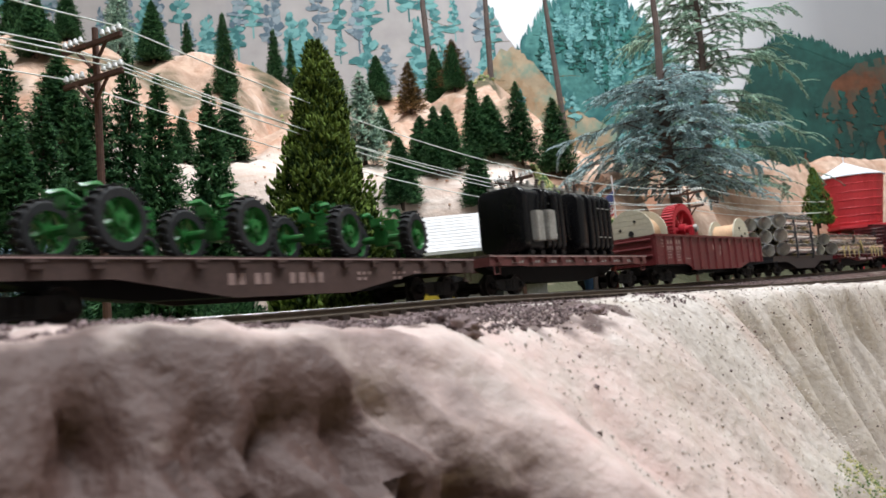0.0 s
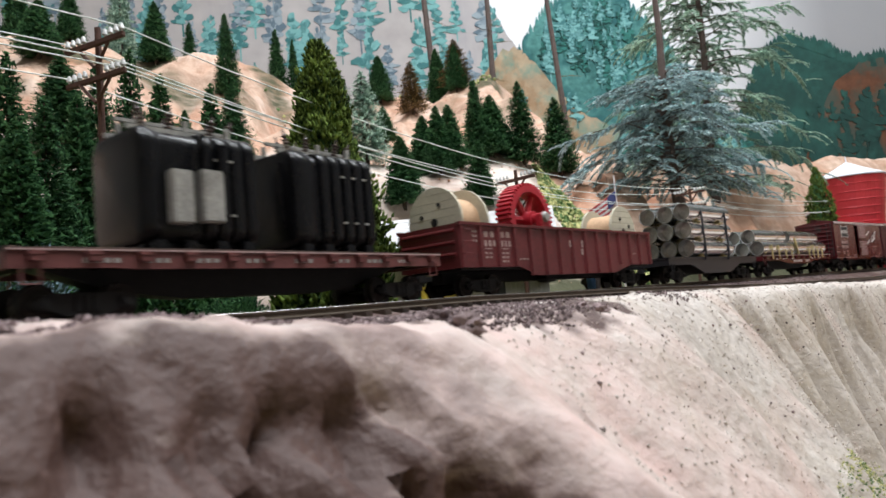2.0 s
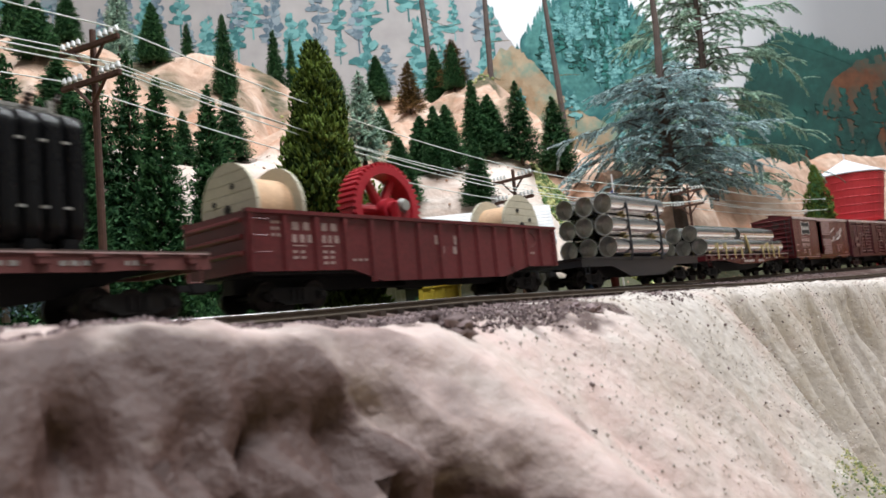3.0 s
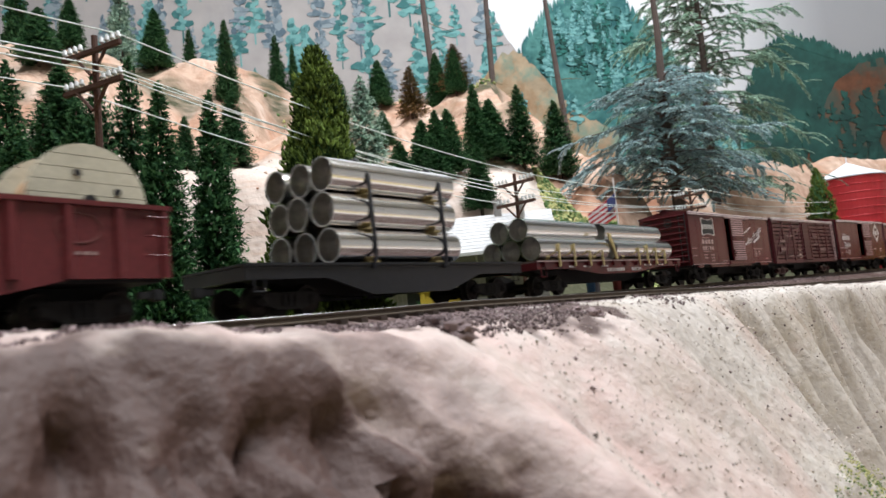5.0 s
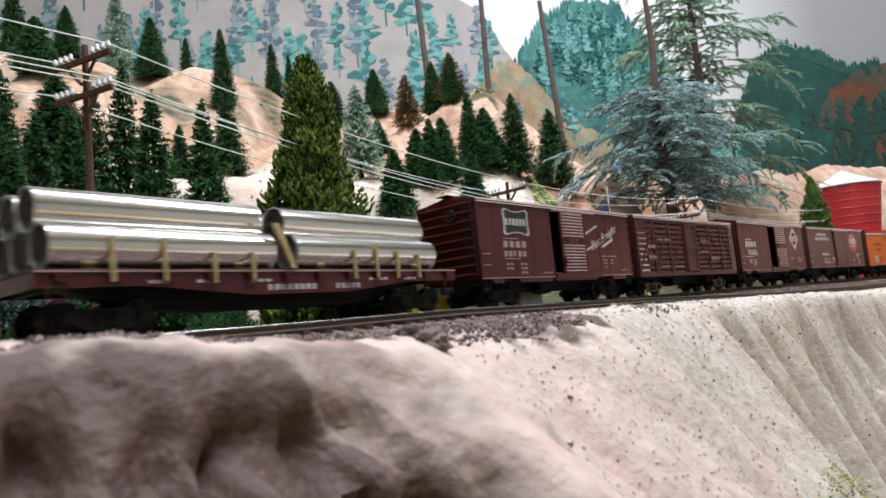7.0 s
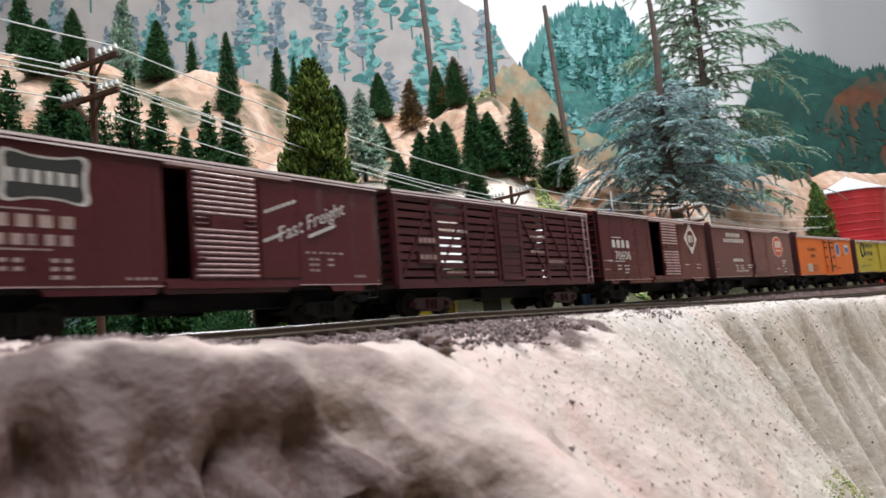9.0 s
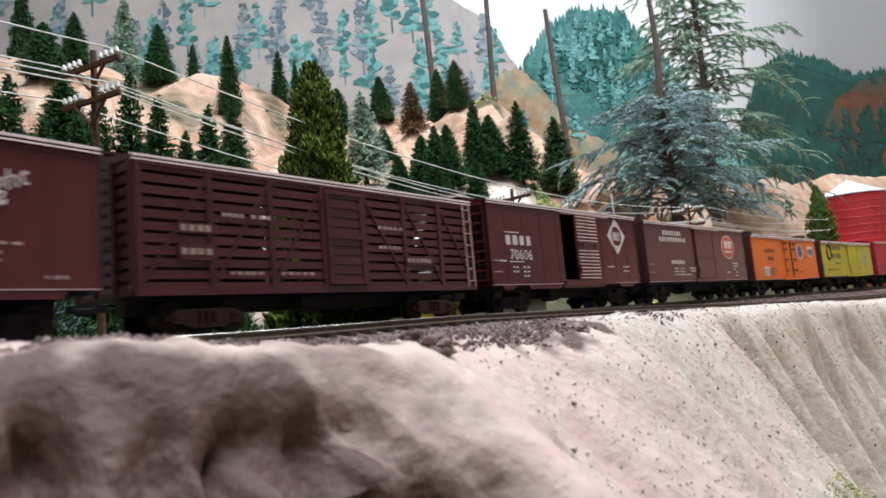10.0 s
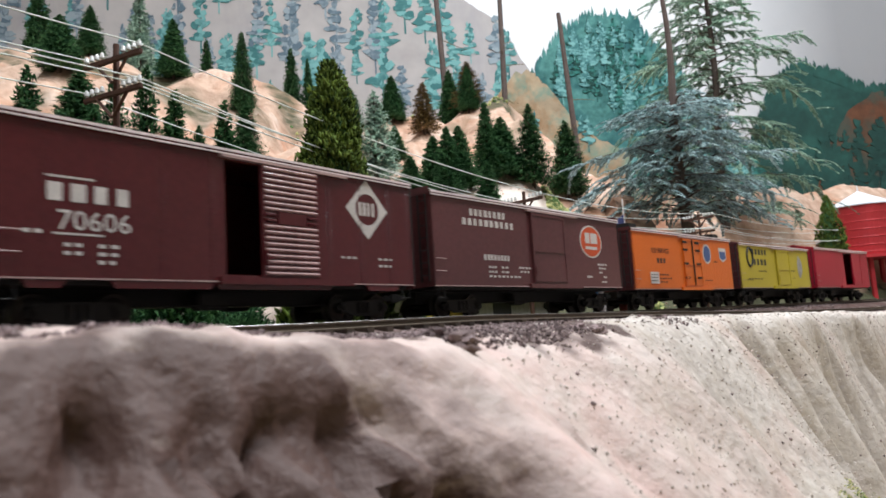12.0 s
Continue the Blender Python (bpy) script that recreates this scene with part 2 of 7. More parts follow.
add_patches(BACKGREEN, (0.02, 0.09, 0.075), 24, 0.5, 0.66, 0.7)
PINEBLUE = mat("painted_pine_blue", (0.16, 0.235, 0.30), 0.9, vary=0.35, size=12, fine=4, bump=0, island=0.8, second=(0.27, 0.33, 0.37))
PINETEAL = mat("painted_pine_teal", (0.08, 0.27, 0.28), 0.9, vary=0.4, size=12, fine=4, bump=0, island=0.8, second=(0.17, 0.38, 0.38))
PINEDARK = mat("painted_pine_dark", (0.015, 0.085, 0.075), 0.9, vary=0.4, size=30, fine=6, bump=0, island=0.8, second=(0.03, 0.16, 0.14))
FLAGRED = mat("flag_red", (0.42, 0.05, 0.06), 0.7, vary=0.1, size=4, fine=0.5)
FLAGWHITE = mat("flag_white", (0.66, 0.60, 0.60), 0.7, vary=0.1, size=4, fine=0.5)
FLAGBLUE = mat("flag_blue", (0.05, 0.06, 0.18), 0.7, vary=0.1, size=4, fine=0.5)


# ---- mesh helpers ----
class Mb:
    """Collects vertices (mm) and faces of one mesh."""

    def __init__(self):
        self.v, self.f = [], []

    def add(self, vs, fs):
        k = len(self.v)
        self.v += [tuple(p) for p in vs]
        self.f += [tuple(i + k for i in f) for f in fs]
        return self

    def box(self, x0, x1, y0, y1, z0, z1, c=0.0):
        if c <= 0:
            vs = [(x, y, z) for z in (z0, z1) for y in (y0, y1) for x in (x0, x1)]
            return self.add(vs, [(0, 2, 3, 1), (4, 5, 7, 6), (0, 1, 5, 4), (1, 3, 7, 5), (3, 2, 6, 7), (2, 0, 4, 6)])
        bm = bmesh.new()
        bmesh.ops.create_cube(bm, size=1, matrix=Matrix.Translation(((x0 + x1) / 2, (y0 + y1) / 2, (z0 + z1) / 2)) @ Matrix.Diagonal((abs(x1 - x0), abs(y1 - y0), abs(z1 - z0), 1)))
        bmesh.ops.bevel(bm, geom=bm.edges[:], offset=c, segments=2, affect="EDGES")
        bm.verts.index_update()
        self.add([v.co[:] for v in bm.verts], [[v.index for v in f.verts] for f in bm.faces])
        bm.free()
        return self

    def tube(self, points, radii, seg=8, caps=True, flat=1.0):
        """A round bar along points."""
        pts = [Vector(p) for p in points]
        if not hasattr(radii, "__len__"):
            radii = [radii] * len(pts)
        rings = []
        t = (pts[1] - pts[0]).normalized()
        side = t.orthogonal().normalized() if abs(t.z) > 0.99 else t.cross(Vector((0, 0, 1))).normalized()
        for i, p in enumerate(pts):
            t = (pts[min(i + 1, len(pts) - 1)] - pts[max(i - 1, 0)]).normalized()
            side = (side - t * side.dot(t)).normalized()
            up = t.cross(side)
            rings.append([p + (side * math.cos(a) + up * math.sin(a) * flat) * radii[i] for a in (2 * math.pi * j / seg for j in range(seg))])
        fs = [(i * seg + j, i * seg + (j + 1) % seg, (i + 1) * seg + (j + 1) % seg, (i + 1) * seg + j) for i in range(len(pts) - 1) for j in range(seg)]
        if caps:
            fs += [tuple(range(seg))[::-1], tuple((len(pts) - 1) * seg + j for j in range(seg))]
        return self.add([p for r in rings for p in r], fs)

    def lathe(self, profile, centre, axis="y", seg=20, closed=False):
        """Profile of (radius, along) turned about an axis through centre."""
        cx, cy, cz = centre
        vs = []
        for r, a in profile:
            for j in range(seg):
                c, s = r * math.cos(2 * math.pi * j / seg), r * math.sin(2 * math.pi * j / seg)
                vs.append({"x": (cx + a, cy + c, cz + s), "y": (cx + c, cy + a, cz + s), "z": (cx + c, cy + s, cz + a)}[axis])
        n = len(profile)
        last = n if closed else n - 1
        fs = [(i * seg + j, i * seg + (j + 1) % seg, (i + 1) % n * seg + (j + 1) % seg, (i + 1) % n * seg + j) for i in range(last) for j in range(seg)]
        if not closed:
            fs += [tuple(range(seg))[::-1], tuple((n - 1) * seg + j for j in range(seg))]
        return self.add(vs, fs)

    def prism(self, poly, a0, a1, axis="y"):
        """A polygon of two coordinates, pushed from a0 to a1 along an axis."""
        def at(p, a):
            return {"x": (a, p[0], p[1]), "y": (p[0], a, p[1]), "z": (p[0], p[1], a)}[axis]
        n = len(poly)
        return self.add([at(p, a0) for p in poly] + [at(p, a1) for p in poly], [tuple(range(n))[::-1], tuple(range(n, 2 * n))] + [(i, (i + 1) % n, (i + 1) % n + n, i + n) for i in range(n)])

    def mesh(self, name, material, sharp=35, normals=True):
        me = bpy.data.meshes.new(name)
        me.from_pydata([(x * M, y * M, z * M) for x, y, z in self.v], [], self.f)
        if normals:
            bm = bmesh.new()
            bm.from_mesh(me)
            bmesh.ops.recalc_face_normals(bm, faces=bm.faces[:])
            bm.to_mesh(me)
            bm.free()
        if sharp:
            me.shade_smooth()
            me.set_sharp_from_angle(angle=radians(sharp))
        me.materials.append(material)
        me.update()
        return me


def part(name, mb, material, parent, label="", sharp=35, at=None, normals=True):
    data = mb if isinstance(mb, bpy.types.Mesh) else mb.mesh(name, material, sharp, normals)
    ob = new(name, data)
    ob.parent = parent
    if at is not None:
        ob.matrix_basis = at
    return tagged(ob, label)


def thing(name, label, category, m=None, group="", kind=""):
    ob = new(name)
    ob.empty_display_size = 0.01
    if m is not None:
        ob.matrix_basis = m
    return tagged(ob, label, category, group, kind)


def at_mm(x, y, z, rz=0.0, rx=0.0, ry=0.0):
    return pose(x * M, y * M, z * M, rx, ry, rz)


def lettering(name, text, size, parent, x, z, y, material, shear=0.0, width=1.0, rz=0.0, label=""):
    cu = bpy.data.curves.new(name, "FONT")
    cu.body, cu.size, cu.align_x, cu.shear, cu.extrude = text, size * M, "CENTER", shear, 0.00004
    cu.resolution_u = 2
    tmp = bpy.data.objects.new(name, cu)
    scene.collection.objects.link(tmp)
    me = bpy.data.meshes.new_from_object(tmp.evaluated_get(bpy.context.evaluated_depsgraph_get()))
    bpy.data.objects.remove(tmp)
    me.materials.clear()
    me.materials.append(material)
    ob = part(name, me, material, parent, label, at=pose(x * M, y * M, z * M, 90, 0, 0) @ pose(0, 0, 0, 0, 0, rz) @ Matrix.Diagonal((width, 1, 1, 1)))
    return ob


def bars(mb, x0, x1, z, h, y, n, rnd, gap=0.66):
    """A line of unreadable lettering: n short bars."""
    w = (x1 - x0) / n
    for i in range(n):
        mb.box(x0 + i * w, x0 + i * w + w * gap * rnd.uniform(0.75, 1.0), y, y + 0.1, z, z + h)
    return mb


# ---- the line of the main track ----
def build_line():
    d = np.arange(20.0, 800.0, 1.0)
    e = (d - 400) / 200
    x = 111.82 + 184.84 * e + 13.71 * e**2 - 0.86 * e**3
    k = np.gradient(x, d)
    n = np.sqrt(1 + k * k)
    cx, cy = x - 18.5 / n, d + 18.5 * k / n
    # towards the front the line runs on straight; at the back it bends round to the right
    h0, h1 = math.atan(k[0]), math.atan(k[-1])
    lx, ly = cx[0] - np.arange(1500, 0, -1) * math.sin(h0), cy[0] - np.arange(1500, 0, -1) * math.cos(h0)
    heads = np.minimum(h1 + np.arange(1, 1700) / 620.0, radians(150))
    rx, ry = cx[-1] + np.cumsum(np.sin(heads)), cy[-1] + np.cumsum(np.cos(heads))
    px, py = np.concatenate([lx, cx, rx]), np.concatenate([ly, cy, ry])
    s = np.concatenate([[0], np.cumsum(np.hypot(np.diff(px), np.diff(py)))])
    s -= s[1500 + 280]
    return px, py, s


LX, LY, LS = build_line()


def on_line(s, off=0.0):
    """Place and heading (radians from +y to the right) at s mm along the track; off: mm towards the viewer's side."""
    x, y = np.interp(s, LS, LX), np.interp(s, LS, LY)
    x2, y2 = np.interp(s + 2, LS, LX), np.interp(s + 2, LS, LY)
    a = math.atan2(x2 - x, y2 - y)
    return x + off * math.cos(a), y - off * math.sin(a), a


def car_pose(s):
    x1, y1, _ = on_line(s - 50)
    x2, y2, _ = on_line(s + 50)
    return pose((x1 + x2) / 2 * M, (y1 + y2) / 2 * M, 0, 0, 0, math.degrees(math.atan2(y2 - y1, x2 - x1)))


def travelled(t):
    """How far the train has come after t seconds, in mm."""
    return 100.0 * t - float(np.interp(t, [0, 1, 1.5, 2, 2.5, 5, 5.5, 6.5, 7, 9, 9.5, 10.5, 12], DRIFT))


DRIFT = [-9, -1, 0.5, 2.5, 2.5, -2.5, -4, -13, -18, -24.5, -26, -25, -25.5]


# ---- ground ----
def smooth(a, b, x):
    t = np.clip((x - a) / (b - a), 0, 1)
    return t * t * (3 - 2 * t)


def noise_at(x, y, z, size):
    return noise.noise(Vector((x / size, y / size, z / size)))


def front_z(s):
    """Height of the front track's railhead."""
    return float(np.interp(s, [-1500, -150, -80, 60, 240, 460, 1000], [-1.2, -1.2, -0.7, -2.2, -6.0, -8.0, -9.0]))


def bank_point(s, o):
    """The track bed and the rock bank in front of it: place, and how much brown wash the rock has taken.
    o: mm from the main track's centre towards the viewer."""
    bed = front_z(s) - 2.5
    base = -3.6 + (bed + 3.6) * float(smooth(22, 40, o))
    left = float(smooth(-176, -222, s))
    lip = 121 + 6 * noise_at(s, 3, 0, 60) + 4 * noise_at(s, 9, 0, 22) - 3 * left
    fall = max(0.0, o - lip)
    z = base - 0.018 * max(0, o - 60) + 2.4 * float(smooth(70, 84, o)) * float(smooth(-186, -220, s))
    z -= 0.9 * float(smooth(60, 66, o)) * (1 - float(smooth(104, 114, o))) * float(smooth(-185, -160, s))
    z -= 0.06 * max(0, o - 98) + 0.9 * noise_at(s, o, 5, 30) * float(smooth(90, 110, o))
    steep = float(np.interp(s, [-150, -60, 40], [1.15, 1.5, 2.7])) + 0.4 * noise_at(s, 1, 2, 70) + 2.2 * left
    z -= steep * fall * fall / (fall + 14 - 6 * left)
    deep = float(smooth(0, 26, fall))
    z += deep * (noise_at(s - o * 0.5, o * 0.30, 8, 24) * 8 + noise_at(s - o * 0.5, o * 0.5, 4, 10) * 3.4)
    z -= deep * 5.0 * max(0.0, 0.35 - abs(noise_at(s - o * 0.45, o * 0.12, 6, 30))) / 0.35
    right = float(smooth(-80, 0, s))
    w = s - o * 0.3 + 9 * noise_at(s, o, 21, 32) + 3 * noise_at(s, o, 23, 12)
    z -= deep * right * (26.0 * abs(noise_at(w, o * 0.1, 12, 24)) + 13.0 * abs(noise_at(w, o * 0.2, 15, 8)) + 5.0 * abs(noise_at(w, o * 0.3, 25, 3.5)))
    rough = float(smooth(88, 112, o))
    z += rough * (noise_at(s, o, 2, 6) * 0.8 + noise_at(s, o, 12, 3.5) * 0.6 + noise_at(s, o, 7, 2.1) * 0.42)
    crumple = (abs(noise_at(s + z * 0.4, z * 0.7, 14, 14)) - 0.2) * 18 + (abs(noise_at(s - z * 0.5, z * 0.8, 16, 8)) - 0.18) * 24 + (abs(noise_at(s + z * 0.6, z, 22, 4.5)) - 0.18) * 9 + (abs(noise_at(s, z, 18, 3.4)) - 0.2) * 2.6
    crumple += 5 * noise_at(s, z * 0.6, 3, 30)
    gully = float(smooth(2, 16, fall)) * float(smooth(-95, -10, s))
    o2 = o - gully * (16 * (0.5 - abs(noise_at(w, 0, 12, 26))) ** 2 * 2 + 9 * (0.5 - abs(noise_at(w, o * 0.05, 15, 10))) ** 2 * 2 + 2.6 * abs(noise_at(w, o * 0.1, 25, 3.6)))
    o2 -= left * float(smooth(2, 12, fall)) * crumple
    x, y, _ = on_line(s, o2)
    wash = float(smooth(-186, -216, s - 0.45 * min(fall, 40) + 20 * noise_at(s, o, 1, 30) + 10 * noise_at(s, o, 4, 9))) * float(smooth(-1.5, 3, fall + 3 * noise_at(s, o, 4, 6)))
    wash = max(wash, 0.45 * float(smooth(0.2, 0.5, noise_at(s, o, 11, 20))) * float(smooth(-120, -190, s)) * float(smooth(-6, 4, fall)))
    edge = float(np.interp(s, [-330, -210, -150, -118, -92, 60, 300], [110, 113, 124, 122, 92, 80, 72]))
    bed_dirt = float(smooth(0, 8, edge + 10 * noise_at(s, 2, 9, 35) - o + 14 * noise_at(s, o, 3, 10) + 8 * noise_at(s, o, 5, 4)))
    pink = float(smooth(-95, -170, s + 20 * noise_at(s, o, 17, 25))) * (0.42 + 0.25 * noise_at(s, o, 19, 10))
    return x, y, max(z, -190), max(wash, 0.78 * bed_dirt), pink


def bank_z(s, o):
    return bank_point(s, o)[2]


def ground_strip(name, s0, s1, ds, o_list, material, label):
    mb = Mb()
    ss = np.arange(s0, s1 + 0.1, ds)
    rows = [bank_point(float(s), float(o)) for s in ss for o in o_list]
    w = len(o_list)
    mb.add([r[:3] for r in rows], [(i * w + j, i * w + j + 1, (i + 1) * w + j + 1, (i + 1) * w + j) for i in range(len(ss) - 1) for j in range(w - 1)])
    me = mb.mesh(name, material, 70)
    me.attributes.new("wash", "FLOAT", "POINT").data.foreach_set("value", [r[3] for r in rows])
    me.attributes.new("pink", "FLOAT", "POINT").data.foreach_set("value", [r[4] for r in rows])
    return tagged(new(name, me), label, "terrain", kind="structure")


fine_o = list(np.arange(-30, 84, 6.0)) + list(np.arange(84, 165, 1.1)) + list(np.arange(165, 330, 5))
ground_strip("ground", -330, -40, 1.15, fine_o, PLASTER, "brown-washed plaster rock bank under the tracks")
ground_strip("ground", -40.3, 560, 1.8, fine_o, PLASTER, "pale tan painted plaster rock bank under the tracks")
coarse_o = list(np.arange(-30, 330, 12.0))
ground_strip("ground", -1500, -330, 12, coarse_o, PLASTER, "tan painted plaster rock bank beyond the view")
ground_strip("ground", 560, 2300, 12, coarse_o, PLASTER, "tan painted plaster rock bank along the bend")

# slope of sight (across, up) along the crest of the cliffs and along the road ledge below them
RIDGE = [(-0.76, 0.501), (-0.633, 0.47), (-0.539, 0.464), (-0.489, 0.437), (-0.451, 0.416), (-0.379, 0.414), (-0.319, 0.422), (-0.269, 0.399), (-0.204, 0.355), (-0.113, 0.319), (-0.045, 0.319), (0.005, 0.311), (0.041, 0.334), (0.078, 0.349), (0.108, 0.326), (0.132, 0.304), (0.162, 0.267), (0.187, 0.224), (0.231, 0.205), (0.28, 0.183), (0.362, 0.168), (0.446, 0.169), (0.532, 0.177), (0.592, 0.183), (0.826, 0.17)]
LEDGE = [(-0.763, 0.335), (-0.637, 0.318), (-0.529, 0.290), (-0.387, 0.254), (-0.304, 0.240), (-0.121, 0.212), (-0.038, 0.202), (0.029, 0.198), (0.088, 0.196), (0.154, 0.180), (0.211, 0.168), (0.276, 0.150), (0.359, 0.134), (0.441, 0.123), (0.524, 0.115), (0.663, 0.10), (0.814, 0.085)]


def behind(x, y):
    """Distance behind the main track's centre, in mm."""
    i = int(np.argmin((LX - x) ** 2 + (LY - y) ** 2))
    a = math.atan2(LX[min(i + 1, len(LX) - 1)] - LX[i - 1], LY[min(i + 1, len(LX) - 1)] - LY[i - 1])
    return -((x - LX[i]) * math.cos(a) - (y - LY[i]) * math.sin(a))


def hill_z(x, y):
    u = x / max(y, 150)
    r = float(np.interp(u, [a for a, b in RIDGE], [b for a, b in RIDGE]))
    ledge = float(np.interp(u, [a for a, b in LEDGE], [b for a, b in LEDGE]))
    far = float(np.interp(u, [-0.6, -0.32, -0.2, -0.08, 0.2], [860, 900, 940, 1010, 1060]))
    bank = float(smooth(505, 578, y + 10 * noise_at(x, 0, 5, 40)))
    f = min(1.0, max(0.0, (y - 655) / (far - 655)))
    w = ledge * bank * (1 + 0.03 * float(smooth(580, 650, y))) + (r - ledge * 1.03) * f ** 0.85
    w *= float(smooth(70, 190, behind(x, y)))
    z = w * min(y, far)
    rough = float(smooth(10, 60, z)) * (0.2 + 0.8 * math.sin(math.pi * f ** 0.8) if y > 655 else 0.2)
    gully = abs(noise_at(x, y * 0.25, 3, 80)) * 85 + abs(noise_at(x, y * 0.25, 7, 30)) * 42 + abs(noise_at(x, y * 0.4, 11, 11)) * 12
    z += rough * (noise_at(x, y, 1, 120) * 18 - gully + 26) + float(smooth(10, 60, z)) * (noise_at(x, y, 6, 14) * 3.0 + noise_at(x, y, 9, 34) * 8.0)
    z -= 0.25 * max(0.0, y - far - 40)
    return z - 4.5


def hillside():
    mb = Mb()
    xs, ys = np.arange(-1250, 1560, 11.0), np.arange(120, 1400, 11.0)
    grid, keep = [], []
    for y in ys:
        for x in xs:
            b = behind(x, y)
            keep.append(b > 22)
            grid.append((float(x), float(y), hill_z(float(x), float(y)) if b > 20 else -5.0))
    w = len(xs)
    mb.add(grid, [(j * w + i, j * w + i + 1, (j + 1) * w + i + 1, (j + 1) * w + i) for j in range(len(ys) - 1) for i in range(w - 1)
                  if keep[j * w + i] and keep[j * w + i + 1] and keep[(j + 1) * w + i + 1] and keep[(j + 1) * w + i]])
    me = mb.mesh("hillside", CLIFF, 60)
    moss_shade = []
    for x, y, z in grid:
        # low: shade of trees and bushes behind the track, put into the colour
        low = 1 - float(smooth(8, 30, z + 14 * noise_at(x, y, 4, 25)))
        shelf = float(smooth(0.16, 0.4, noise_at(x, y, 8, 60))) * float(smooth(180, 300, z)) * 0.6
        moss_shade.append(max(low * (1 - float(smooth(200, 270, behind(x, y)))), shelf))
    me.attributes.new("moss_shade", "FLOAT", "POINT").data.foreach_set("value", moss_shade)
    me.attributes.new("pale", "FLOAT", "POINT").data.foreach_set("value", [0.42 * float(smooth(490, 530, y)) * (1 - float(smooth(650, 690, y + 30 * noise_at(x, y, 2, 40)))) for x, y, z in grid])
    return tagged(new("hillside", me), "sculpted tan and pink plaster hillside behind the track", "terrain", kind="structure")


hillside()


# ---- room ----
def room():
    for name, b, m, label in (
        ("floor", (-2200, 2400, -2200, 1500, -960, -900), FLOORM, "grey carpeted train room floor"),
        ("ceiling", (-2200, 2400, -2200, 1500, 1360, 1400), CEIL, "white ceiling of the train room"),
        ("wall_south", (-2200, 2400, -2260, -2200, -900, 1360), WALLP, "plain painted wall behind the viewer"),
        ("wall_west", (-2260, -2200, -2260, 1500, -900, 1360), WALLP, "plain painted side wall"),
        ("wall_east", (2400, 2460, -2260, 1500, -900, 1360), WALLP, "plain painted side wall"),
    ):
        tagged(new(name, Mb().box(*b).mesh(name, m)), label, "wall" if "wall" in name else name, kind="structure")


room()


def layout_table():
    """The bench that carries the railway, below the scenery."""
    t = thing("layout_table", "plain plywood bench carrying the model railway", "table", kind="structure")
    part("top", Mb().box(-1300, 1700, -1250, 1396, -222, -204), STAKE, t)
    for x in (-1250, 200, 1650):
        for y in (-1200, 100, 1350):
            part("leg", Mb().box(x - 45, x + 45, y - 45, y + 45, -900, -222, 4), STAKE, t)


layout_table()


def painted_pine(mb, x, z, h, rnd, y, stem=0.014):
    """A dabbed pine: a thin stem with clumps of brush dabs, flat on the board."""
    mb.box(x - h * stem, x + h * stem, y - rnd.uniform(0, 0.02), y + 1.4, z, z + h * 0.96)
    n = rnd.randint(6, 9)
    for i in range(n):
        f = 0.3 + 0.7 * i / (n - 1)
        w = h * (0.04 + 0.17 * (1.15 - f)) * rnd.uniform(0.7, 1.2)
        for _ in range(rnd.randint(4, 6)):
            off = rnd.uniform(0.02, 0.95)
            cx, cz = x + rnd.uniform(-0.85, 0.85) * w, z + h * (f + rnd.uniform(-0.05, 0.05))
            a0, b0, k = w * rnd.uniform(0.35, 0.75), h * rnd.uniform(0.03, 0.065), 7
            mb.prism([(cx + a0 * math.cos(a) * rnd.uniform(0.6, 1.3), cz + b0 * math.sin(a) * rnd.uniform(0.5, 1.5) - 0.12 * abs(cx - x)) for a in (2 * math.pi * j / k for j in range(k))], y - off, y + 1.4, "y")


